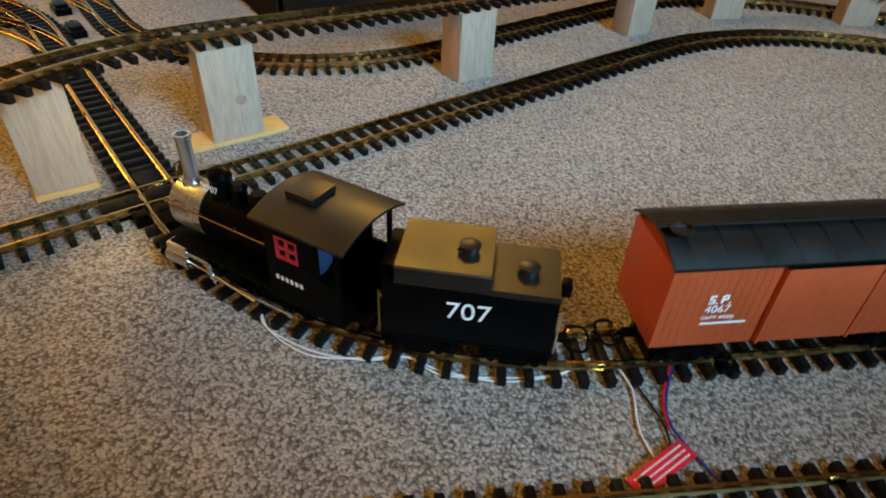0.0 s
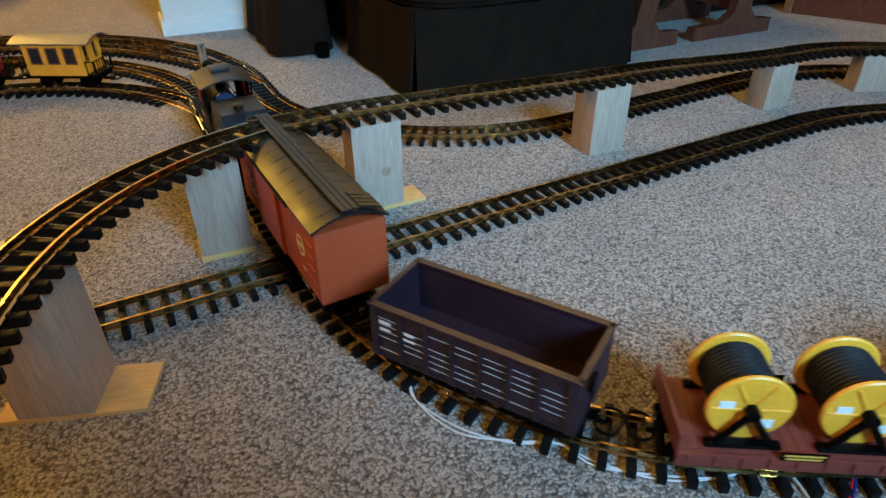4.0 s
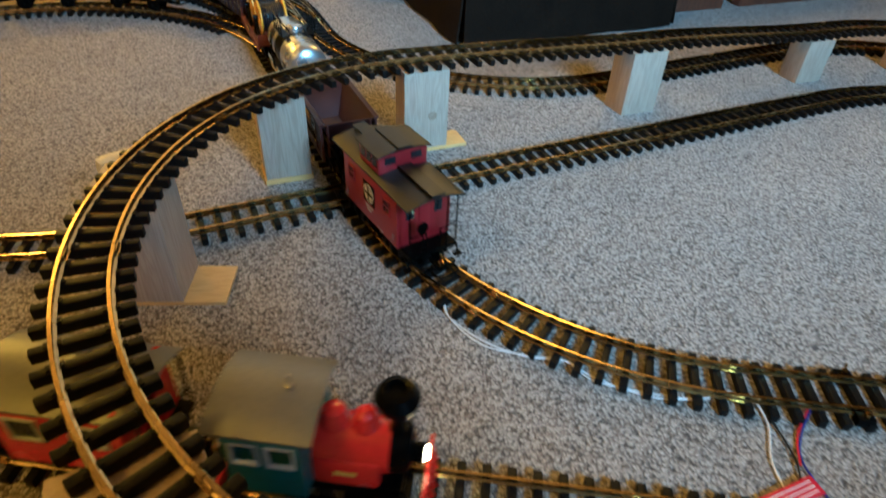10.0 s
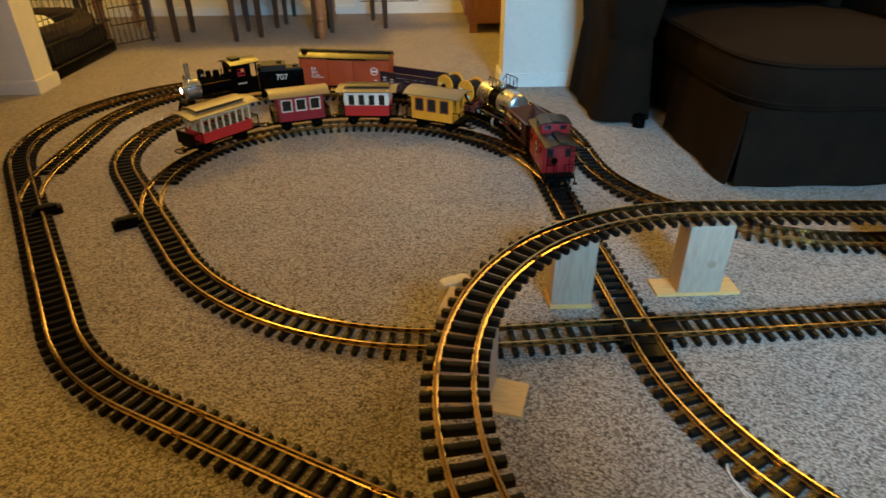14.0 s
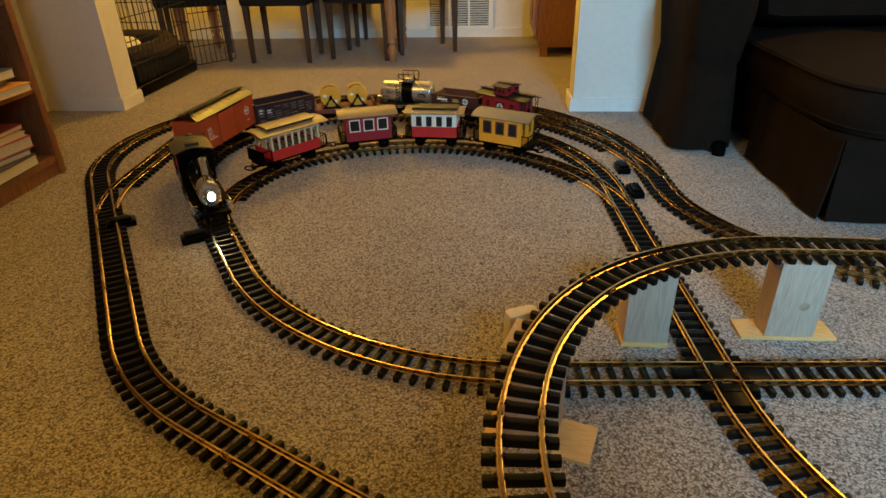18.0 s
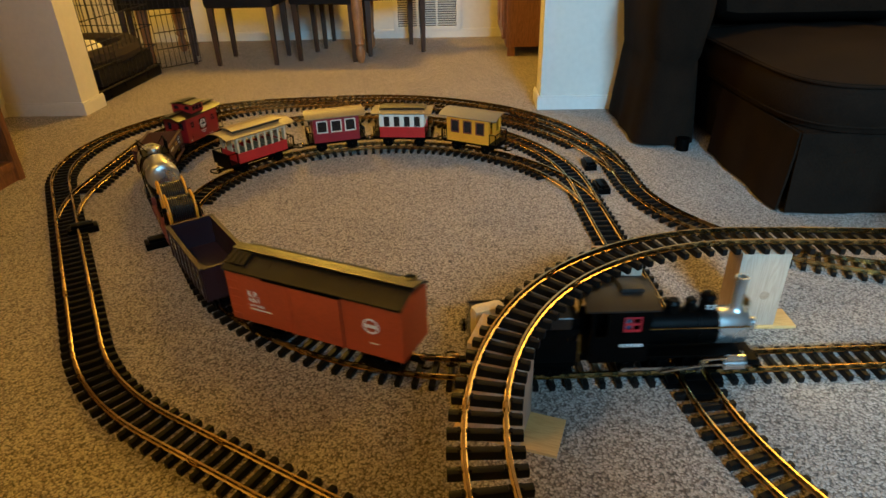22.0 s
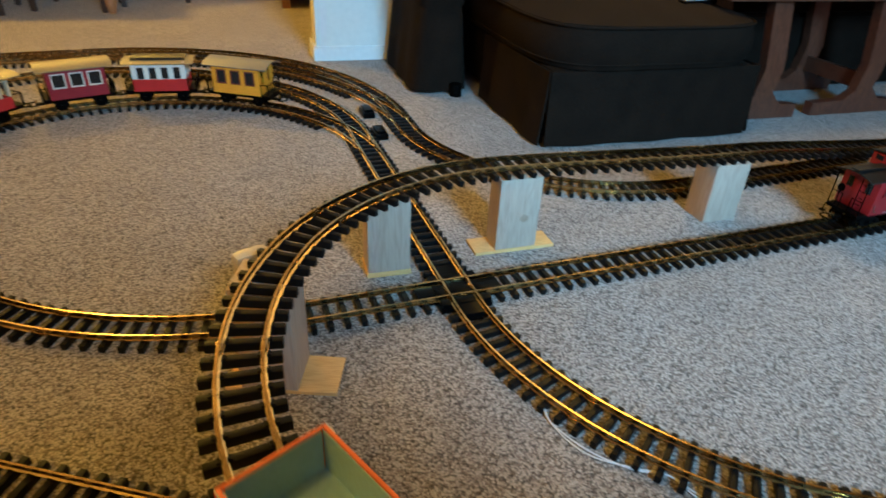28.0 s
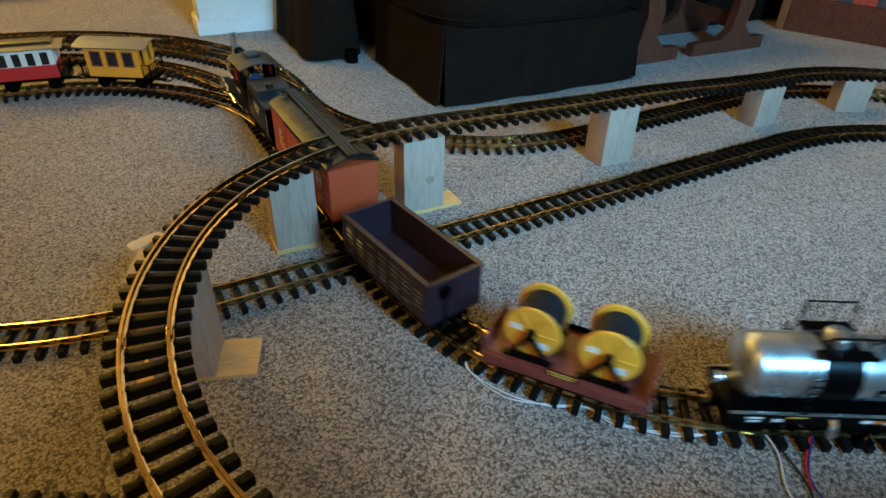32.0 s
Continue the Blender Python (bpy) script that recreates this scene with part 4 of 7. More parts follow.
def make_furniture():
    make_sofa()
    sled_table(1.271, -0.73, 0, "dark red-brown wooden side table with slanting sled legs")
    sled_table(1.68, -0.73, 0, "dark red-brown wooden side table beside its twin")
    # dining table on turned legs
    t = thing("dining_table", "oak dining table on turned legs", "dining table", ROOM @ pose(-1.42, 1.17, 0))
    for x in (-0.57, 0.57):
        for y in (-0.21, 0.21):
            bm = bmesh.new()
            lathe(bm, [(0.014, 0), (0.022, 0.02), (0.026, 0.05), (0.018, 0.085), (0.026, 0.10), (0.022, 0.12), (0.030, 0.26), (0.028, 0.34), (0.020, 0.37), (0.030, 0.39), (0.030, 0.47)], x, y, 0, n=16)
            part("leg", bm, TABLE_WOOD, t)
    bm = bmesh.new()
    box(bm, 1.35, 0.62, 0.03, 0, 0, 0.545, bevel=0.006)
    part("tabletop", bm, TABLE_WOOD, t)
    bm = bmesh.new()
    box(bm, 1.16, 0.44, 0.06, 0, 0, 0.50)
    part("apron", bm, TABLE_WOOD, t)
    dining_chair(-1.455, 1.06, 180)
    dining_chair(-1.02, 1.13, 172)
    dining_chair(-1.28, 1.52, 0)
    dining_chair(-0.72, 1.30, 200)
    dining_chair(-1.95, 1.05, 200)
    # sideboard
    t = thing("sideboard", "brown wooden sideboard with panelled doors", "cabinet", ROOM @ pose(0.12, 1.36, 0))
    bm = bmesh.new()
    box(bm, 0.38, 0.62, 0.62, 0.0, 0, 0.36, bevel=0.004)
    part("body", bm, OAK, t)
    for k in (-1, 1):
        bm = bmesh.new()
        box(bm, 0.016, 0.28, 0.54, -0.198, k * 0.148, 0.36, bevel=0.003)
        box(bm, 0.010, 0.20, 0.44, -0.206, k * 0.148, 0.36, bevel=0.004)
        door = part("door", bm, OAK, t)
        bm = bmesh.new()
        rod(bm, 0.009, 0.02, -0.218, k * 0.03, 0.42, "x")
        part("handle", bm, BRASS, door)
    for x in (-0.16, 0.16):
        for y in (-0.28, 0.28):
            bm = bmesh.new()
            box(bm, 0.04, 0.04, 0.05, x, y, 0.025)
            part("leg", bm, OAK, t)


make_furniture()


def make_bookcase():
    t = thing("bookcase", "oak bookcase with stacked books on its shelves", "bookcase", ROOM @ pose(-1.80, -1.19, 0))
    # it stands against the left wall and faces +a; x depth, y length
    for y in (-0.49, 0.49):
        bm = bmesh.new()
        box(bm, 0.32, 0.025, 1.1, 0, y, 0.55, bevel=0.002)
        part("side_panel", bm, OAK, t)
    bm = bmesh.new()
    box(bm, 0.01, 0.96, 1.08, -0.155, 0, 0.55)
    part("back_panel", bm, OAK, t)
    for z in (0.05, 0.26, 0.50, 0.74, 1.085):
        bm = bmesh.new()
        box(bm, 0.30, 0.955, 0.022, 0.006, 0, z, bevel=0.002)
        part("shelf", bm, OAK, t)
    bm = bmesh.new()
    box(bm, 0.02, 0.955, 0.04, 0.14, 0, 0.02)
    part("plinth", bm, OAK, t)
    colours = [(0.62, 0.60, 0.55), (0.10, 0.13, 0.30), (0.72, 0.66, 0.52), (0.48, 0.09, 0.05), (0.16, 0.27, 0.12), (0.75, 0.73, 0.68), (0.68, 0.35, 0.08), (0.35, 0.33, 0.30), (0.08, 0.08, 0.09)]
    covers = [mat("book_cover", c, 0.45, 0, 0.1, 30) for c in colours]
    paper = mat("book_pages", (0.70, 0.64, 0.50), 0.9, 0, 0.1, 300)
    rnd = random.Random(7)
    for z in (0.061, 0.271, 0.511, 0.751):
        for y0 in (0.30, -0.02, -0.32):
            h = z
            for k in range(rnd.randint(3, 6)):
                th, w, d = rnd.uniform(0.012, 0.034), rnd.uniform(0.20, 0.28), rnd.uniform(0.15, 0.22)
                if h + th > z + 0.17:
                    break
                b = thing("book", "book lying flat in a stack on the shelf", "book", t.matrix_basis @ pose(rnd.uniform(0.04, 0.10), y0 + rnd.uniform(-0.02, 0.02), h, 0, 0, rnd.uniform(-9, 9)), "books on the bookcase")
                bm = bmesh.new()
                box(bm, d, w, 0.002, 0, 0, 0.001)
                box(bm, d, w, 0.002, 0, 0, th - 0.001)
                box(bm, 0.002, w, th - 0.004, -d / 2 + 0.001, 0, th / 2)
                part("cover", bm, covers[rnd.randrange(len(covers))], b)
                bm = bmesh.new()
                box(bm, d - 0.008, w - 0.008, th - 0.0045, 0.001, 0, th / 2)
                part("page_block", bm, paper, b)
                h += th + 0.0005
    # the far bookcase beyond the tables
    t = thing("low_bookcase", "red-brown wooden bookcase with pale side", "bookcase", ROOM @ pose(2.57, -1.18, 0, 0, 0, -65.8))
    bm = bmesh.new()
    box(bm, 0.03, 0.40, 0.9, -0.60, 0, 0.45, bevel=0.002)
    part("side_panel", bm, OAK, t)
    bm = bmesh.new()
    box(bm, 0.03, 0.40, 0.9, 0.60, 0, 0.45, bevel=0.002)
    part("side_panel", bm, OAK, t)
    bm = bmesh.new()
    box(bm, 1.16, 0.02, 0.9, 0, 0.19, 0.45)
    part("back_panel", bm, DARK_WOOD, t)
    bm = bmesh.new()
    box(bm, 1.165, 0.02, 0.11, 0, -0.185, 0.055)
    part("plinth", bm, DARK_WOOD, t)
    for z in (0.115, 0.38, 0.65, 0.885):
        bm = bmesh.new()
        box(bm, 1.165, 0.36, 0.022, 0, -0.005, z)
        part("shelf", bm, DARK_WOOD, t)
    x = -0.56
    while x < 0.5:
        w = rnd.uniform(0.018, 0.04)
        hgt = rnd.uniform(0.16, 0.23)
        b = thing("book", "upright dark book on the low shelf", "book", t.matrix_basis @ pose(x + w / 2, -0.09, 0.127), "books on the low bookcase")
        bm = bmesh.new()
        box(bm, w - 0.001, 0.15, hgt, 0, 0, hgt / 2, bevel=0.001)
        part("cover", bm, covers[rnd.choice((1, 3, 7, 8, 8, 3))], b)
        x += w


make_bookcase()


def make_crate():
    t = thing("dog_crate", "black folding wire pet crate with its door open", "pet crate", ROOM @ pose(-2.18, 0.46, 0))
    w, d, h = 0.66, 0.60, 0.62
    for z in (0.05, h):
        bm = bmesh.new()
        for y in (-d / 2, d / 2):
            bar(bm, (-w / 2, y, z), (w / 2, y, z), 0.0035)
        for x in (-w / 2, w / 2):
            bar(bm, (x, -d / 2, z), (x, d / 2, z), 0.0035)
        part("frame", bm, WIRE_BLACK, t)
    for name, x in (("side_grid", w / 2),):
        bm = bmesh.new()
        for i in range(16):
            y = -d / 2 + d * i / 15
            bar(bm, (x, y, 0.05), (x, y, h), 0.002)
        for j in range(1, 6):
            bar(bm, (x, -d / 2, 0.05 + (h - 0.05) * j / 6), (x, d / 2, 0.05 + (h - 0.05) * j / 6), 0.0022)
        part(name, bm, WIRE_BLACK, t)
    for y in (-d / 2, d / 2):
        bm = bmesh.new()
        for i in range(18):
            x = -w / 2 + w * i / 17
            bar(bm, (x, y, 0.05), (x, y, h), 0.002)
        for j in range(1, 6):
            bar(bm, (-w / 2, y, 0.05 + (h - 0.05) * j / 6), (w / 2, y, 0.05 + (h - 0.05) * j / 6), 0.0022)
        part("end_grid", bm, WIRE_BLACK, t)
    bm = bmesh.new()
    for i in range(9):
        bar(bm, (0, 0.028 * i, 0.03), (0, 0.028 * i, 0.36), 0.002)
    for z in (0.03, 0.12, 0.2, 0.28, 0.36):
        bar(bm, (0, 0, z), (0, 0.224, z), 0.0025)
    part("door", bm, WIRE_BLACK, t, "open wire door", Matrix.Translation((w / 2 + 0.01, d / 2 - 0.02, 0)) @ Matrix.Rotation(radians(-38), 4, "Z"))
    bm = bmesh.new()
    box(bm, w, d, 0.05, 0, 0, 0.025, bevel=0.012)
    part("tray", bm, BLACK, t)
    bed = thing("pet_bed", "dark brown padded pet bed in the crate", "pet bed", ROOM @ pose(-2.13, 0.46, 0.052))
    bm = bmesh.new()
    box(bm, 0.56, 0.52, 0.09, 0, 0, 0.045, bevel=0.035)
    part("pad", bm, CHAIR_CLOTH, bed)
    bm = bmesh.new()
    tube(bm, [(-0.2, 0.2, 0.11), (0.0, 0.23, 0.12), (0.2, 0.2, 0.115), (0.25, 0.0, 0.11), (0.2, -0.2, 0.10)], 0.045, 10)
    part("bolster", bm, BED_BROWN, bed)
    cush = thing("white_cushion", "crumpled white cushion lying in the pet bed", "cushion", ROOM @ pose(-2.05, 0.36, 0.148, 4, 6, 20))
    bm = bmesh.new()
    bmesh.ops.create_uvsphere(bm, u_segments=20, v_segments=12, radius=1, matrix=Matrix.Diagonal((0.15, 0.13, 0.045, 1)))
    for v in bm.verts:
        v.co += v.normal * 0.012 * noise.noise(v.co * 22)
        v.co.z += 0.04
    part("cover", bm, CLOTH_WHITE, cush)


make_crate()


# ---------------------------------------------------------------- rolling stock (x ahead, z = 0 on the rails)
RUNNING = ("truck", "wheelset", "coupler", "coupler_hook", "driving_wheelset", "side_rod", "valve_gear", "cylinder", "pilot", "drain_pipe")


def taller(t, k, wide=1.0, base=0.030):
    """Raises a vehicle's body above its frame by k, and widens it; the running gear stays."""
    for ob in t.children_recursive:
        if ob.name.split(".")[0] in RUNNING:
            continue
        b = ob.matrix_basis.copy()
        turned = abs(b[2][2]) < 0.9
        b.translation.z = base + (b.translation.z - base) * k if (turned or b.translation.z > base) and b.translation.length > 0 else b.translation.z
        b.translation.y *= wide
        flat = b.translation.length == 0 or not turned
        if flat and ob.data.users == 1:
            for v in ob.data.vertices:
                z = v.co.z + ob.matrix_basis.translation.z
                if z > base:
                    v.co.z = base + (z - base) * k - b.translation.z
                v.co.y *= wide
        ob.matrix_basis = b
    return t


def shrink(t, k):
    """A vehicle's body drawn k times as long, wide and high; the running gear keeps its gauge."""
    for me in {ob.data for ob in t.children_recursive if ob.data and ob.name.split(".")[0] not in RUNNING}:
        me.transform(Matrix.Scale(k, 4))
    for ob in t.children_recursive:
        if ob.name.split(".")[0] in ("truck", "coupler", "coupler_hook"):
            ob.matrix_basis.translation.x *= k
        elif ob.name.split(".")[0] not in RUNNING:
            ob.matrix_basis.translation *= k
    return t


def wheelset_mesh(r):
    bm = bmesh.new()
    for s in (-1, 1):
        y = s * (GAUGE / 2 - 0.001)
        lathe(bm, [(0.003, -0.0025), (r, -0.0025), (r, 0.0015), (r + 0.0018, 0.0018), (r + 0.0018, 0.003), (0.003, 0.003)] if s < 0 else
              [(0.003, -0.003), (r + 0.0018, -0.003), (r + 0.0018, -0.0018), (r, -0.0015), (r, 0.0025), (0.003, 0.0025)], 0, -y, 0, "y", 18)
    rod(bm, 0.0022, GAUGE + 0.02, 0, 0, 0, "y", n=8)
    me = finish(bm, "wheelset")
    me.materials.append(MATT_BLACK)
    return me


WHEELS_SMALL, WHEELS_BIG = wheelset_mesh(0.0115), wheelset_mesh(0.0145)
SPIN = []


def wheelset(parent, x, big=False):
    r = 0.0145 if big else 0.0115
    o = new("wheelset", WHEELS_BIG if big else WHEELS_SMALL)
    o.parent, o.matrix_basis = parent, Matrix.Translation((x, 0, r))
    return o


def truck(parent, x):
    bm = bmesh.new()
    for y in (-0.031, 0.031):
        prism(bm, [(-0.034, 0.008), (-0.034, 0.016), (-0.014, 0.022), (0.014, 0.022), (0.034, 0.016), (0.034, 0.008), (0.016, 0.010), (0.012, 0.004), (-0.012, 0.004), (-0.016, 0.010)], y - 0.002, y + 0.002, "y")
        for sx in (-0.022, 0.022):
            rod(bm, 0.0042, 0.006, sx, y * 1.06, 0.0115, "y", n=10)
        for k in (-0.005, 0, 0.005):
            rod(bm, 0.002, 0.010, k, y * 1.07, 0.012, n=6)
    box(bm, 0.012, 0.062, 0.006, 0, 0, 0.017)
    t = part("truck", bm, MATT_BLACK, parent, "", Matrix.Translation((x, 0, 0)))
    wheelset(t, -0.022)
    wheelset(t, 0.022)
    return t


def bar_part(name, a, b, r, material, parent):
    bm = bmesh.new()
    bar(bm, a, b, r)
    return part(name, bm, material, parent)


def coupler(parent, x, way):
    bm = bmesh.new()
    box(bm, 0.026, 0.010, 0.005, x + way * 0.010, 0, 0.018)
    tube(bm, [(x + way * 0.014, -0.004, 0.019), (x + way * 0.022, -0.016, 0.019), (x + way * 0.036, -0.016, 0.019), (x + way * 0.040, 0, 0.019), (x + way * 0.036, 0.016, 0.019), (x + way * 0.022, 0.016, 0.019), (x + way * 0.014, 0.004, 0.019)], 0.0018, 6)
    c = part("coupler", bm, MATT_BLACK, parent)
    bm = bmesh.new()
    box(bm, 0.006, 0.007, 0.012, x + way * 0.020, 0, 0.022, bevel=0.001)
    part("coupler_hook", bm, BRASS, c, "brass coupler hook")


def ribs(bm, xs, y, z0, z1, w=0.005, d=0.003):
    for x in xs:
        box(bm, w, d, z1 - z0, x, y, (z0 + z1) / 2)


def print_bars(parent, rows, y, material, name="printed_line"):
    """Unreadable small print as bars: rows of x, z, width, height."""
    for x, z, w, h in rows:
        bm = bmesh.new()
        box(bm, w, h, 0.0003)
        part(name, bm, material, parent, "", side(x, y, z))


def cross_emblem(parent, x, y, z, r):
    """A white disc with a dark cross on a dark square."""
    m = side(x, y, z)
    bm = bmesh.new()
    rod(bm, r, 0.0006, 0, 0, 0, n=28)
    disc = part("emblem", bm, WHITE, parent, "round white emblem with a dark cross", m)
    bm = bmesh.new()
    for a, b in ((r * 1.45, r * 0.28), (r * 0.28, r * 1.45)):
        box(bm, a, b, 0.0004, 0, 0, 0.0006)
    part("cross", bm, MATT_BLACK, disc)
    bm = bmesh.new()
    annulus(bm, r * 0.86, r * 0.79, 0.0003, 0.0007)
    part("ring", bm, MATT_BLACK, disc)


def mogul():
    t = thing("steam_locomotive", "black toy steam locomotive with silver smokebox and stack", "toy locomotive")
    bm = bmesh.new()
    box(bm, 0.265, 0.034, 0.014, -0.012, 0, 0.026)
    box(bm, 0.020, 0.080, 0.010, 0.132, 0, 0.024, bevel=0.001)
    part("frame", bm, MATT_BLACK, t)
    bm = bmesh.new()
    for i in range(9):
        y = -0.034 + i * 0.0085
        bar(bm, (0.142, y * 0.9, 0.024), (0.164 - abs(y) * 0.45, y, 0.005), 0.0019)
    bar(bm, (0.160, 0, 0.005), (0.146, -0.036, 0.005), 0.0018)
    bar(bm, (0.160, 0, 0.005), (0.146, 0.036, 0.005), 0.0018)
    part("pilot", bm, MATT_BLACK, t)
    bm = bmesh.new()
    lathe(bm, [(0.0265, -0.05), (0.0272, 0.0), (0.0272, 0.052), (0.0278, 0.0525), (0.0278, 0.056), (0.0272, 0.0565), (0.0272, 0.085)], -0.01, 0, 0.066, "x", 28)
    part("boiler", bm, MATT_BLACK, t)
    bm = bmesh.new()
    lathe(bm, [(0.0262, 0), (0.0276, 0.0005), (0.0276, 0.045), (0.0262, 0.0475), (0.020, 0.0485), (0.019, 0.0505), (0.004, 0.052)], 0.0755, 0, 0.066, "x", 28)
    part("smokebox", bm, SILVER, t, "silver painted smokebox")
    bm = bmesh.new()
    lathe(bm, [(0.0125, 0), (0.0085, 0.005), (0.0078, 0.012), (0.0082, 0.045), (0.0095, 0.047), (0.0095, 0.051), (0.0066, 0.051), (0.0066, 0.03)], 0.106, 0, 0.091, n=20)
    part("chimney", bm, SILVER, t, "tall straight silver chimney")
    bm = bmesh.new()
    lathe(bm, [(0.0135, 0), (0.0125, 0.006), (0.0125, 0.020), (0.0135, 0.022), (0.011, 0.028), (0.005, 0.031)], 0.060, 0, 0.089, n=18)
    dome = part("sand_dome", bm, BLACK, t)
    lettering("707", 0.011, WHITE, dome, pose(0.060, -0.0136, 0.1015, 84, 0, 0), "number")
    lettering("707", 0.011, WHITE, dome, pose(0.060, 0.0136, 0.1015, 84, 0, 180), "number")
    bm = bmesh.new()
    lathe(bm, [(0.0105, 0), (0.009, 0.006), (0.009, 0.016), (0.010, 0.018), (0.006, 0.022)], 0.034, 0, 0.089, n=16)
    part("steam_dome", bm, BLACK, t)
    bm = bmesh.new()
    lathe(bm, [(0.012, 0), (0.011, 0.006), (0.011, 0.013), (0.012, 0.015), (0.008, 0.020)], 0.006, 0, 0.089, n=16)
    part("sand_box", bm, BLACK, t)
    bm = bmesh.new()
    lathe(bm, [(0.001, 0.010), (0.003, 0.009), (0.0045, 0.003), (0.006, 0)], 0.1205, 0, 0.098, n=14)
    bar(bm, (0.1205, -0.008, 0.092), (0.1205, -0.008, 0.110), 0.0011)
    bar(bm, (0.1205, 0.008, 0.092), (0.1205, 0.008, 0.110), 0.0011)
    bar(bm, (0.1205, -0.008, 0.109), (0.1205, 0.008, 0.109), 0.0011)
    part("bell", bm, BRASS, t, "brass bell in its yoke")
    bm = bmesh.new()
    rod(bm, 0.0022, 0.012, -0.012, 0.006, 0.100)
    rod(bm, 0.0030, 0.005, -0.012, 0.006, 0.107)
    part("whistle", bm, BRASS, t, "brass whistle")
    # headlamp in the middle of the smokebox door
    bm = bmesh.new()
    lathe(bm, [(0.0120, 0), (0.0120, 0.003), (0.0105, 0.004), (0.0105, 0.014), (0.0092, 0.014), (0.0092, 0.006)], 0.1255, 0, 0.066, "x", 18)
    head = part("headlamp", bm, SILVER, t, "bright-rimmed headlamp, lit")
    bm = bmesh.new()
    lathe(bm, [(0.0088, 0), (0.0078, 0.002), (0.003, 0.0032)], 0.1335, 0, 0.066, "x", 18)
    part("lens", bm, LIT, head, "glowing lamp lens")
    # handrails
    for y in (-0.030, 0.030):
        bm = bmesh.new()
        bar(bm, (-0.045, y, 0.078), (0.122, y, 0.078), 0.0011)
        for x in (-0.03, 0.02, 0.07, 0.115):
            bar(bm, (x, y * 0.86, 0.078), (x, y * 1.03, 0.078), 0.0016)
        part("handrail", bm, BRASS, t, "brass handrail")
    # running boards
    for y in (-0.037, 0.037):
        bm = bmesh.new()
        box(bm, 0.16, 0.018, 0.003, 0.03, y, 0.042)
        part("running_board", bm, MATT_BLACK, t)
    # cab, open at the back
    bm = bmesh.new()
    box(bm, 0.09, 0.085, 0.004, -0.085, 0, 0.036)
    cabin = part("cab_floor", bm, MATT_BLACK, t)
    for y in (-0.044, 0.044):
        bm = bmesh.new()
        wall(bm, (-0.1295, -0.1245, -0.105, -0.0805, -0.0555, -0.040), (0.035, 0.077, 0.085, 0.108, 0.121), [(1, 1), (1, 2), (1, 3), (3, 2)], y, 0.003)
        part("cab_side", bm, MATT_BLACK, t)
    bm = bmesh.new()
    wall(bm, (-0.0425, -0.030, -0.008, 0.008, 0.030, 0.0425), (0.035, 0.075, 0.106, 0.121), [(1, 1), (3, 1)], -0.040, 0.003, "y")
    part("cab_front", bm, MATT_BLACK, t)
    for y in (-0.0445, 0.0445):
        bm = bmesh.new()
        for dx in (-0.0155, 0, 0.0155):
            box(bm, 0.0018, 0.0042, 0.023, -0.068 + dx * 0.8, y, 0.0965)
        for z in (0.086, 0.0965, 0.107):
            box(bm, 0.0255, 0.0042, 0.0018, -0.068, y, z)
        part("cab_window", bm, RED_TRIM, cabin, "red-framed cab window")
    print_bars(cabin, [(-0.082 + k * 0.006, 0.063, 0.0036, 0.0055) for k in range(6)], -0.0462, WHITE)
    print_bars(cabin, [(-0.082 + k * 0.006, 0.063, 0.0036, 0.0055) for k in range(6)], 0.0462, WHITE)
    bm = bmesh.new()
    prism(bm, arch(0.104, 0.119, 0.010, 0.0025), -0.141, -0.030)
    roof = part("cab_roof", bm, ROOF_BLACK, t)
    bm = bmesh.new()
    box(bm, 0.034, 0.036, 0.006, -0.066, 0, 0.134, bevel=0.001)
    part("roof_hatch", bm, ROOF_BLACK, roof)
    bm = bmesh.new()
    rod(bm, 0.022, 0.03, -0.058, 0, 0.07, "x", n=20)
    part("backhead", bm, mat("blue_grey_backhead", (0.03, 0.04, 0.09), 0.4), cabin)
    # cylinders, valve chests, rods and drivers
    for y in (-0.041, 0.041):
        bm = bmesh.new()
        rod(bm, 0.0105, 0.034, 0.098, y, 0.026, "x", n=18)
        box(bm, 0.030, 0.014, 0.010, 0.098, y, 0.040, bevel=0.002)
        part("cylinder", bm, STEEL, t, "bright metal cylinder")
        bm = bmesh.new()
        s = 1 if y > 0 else -1
        for a, b in (((0.08, 0.026), (0.045, 0.024)), ((0.048, 0.024), (-0.012, 0.014)), ((0.06, 0.036), (0.045, 0.024)), ((0.083, 0.038), (0.050, 0.036)), ((0.050, 0.038), (0.047, 0.012))):
            bar(bm, (a[0], y + s * 0.004, a[1]), (b[0], y + s * 0.004, b[1]), 0.0017)
        box(bm, 0.006, 0.006, 0.016, 0.048, y + s * 0.003, 0.026)
        part("valve_gear", bm, STEEL, t, "bright metal valve gear")
        bm = bmesh.new()
        box(bm, 0.118, 0.0022, 0.0048, 0, 0, 0, bevel=0.0008)
        for x in (-0.054, 0, 0.054):
            rod(bm, 0.0042, 0.0032, x, 0, 0, "y", n=12)
        rodpart = part("side_rod", bm, STEEL, t, "bright metal side rod", Matrix.Translation((-0.010, y, 0.0095)))
        SPIN.append((rodpart, "rod", (-0.010, y, 0.0165), 0.0155))
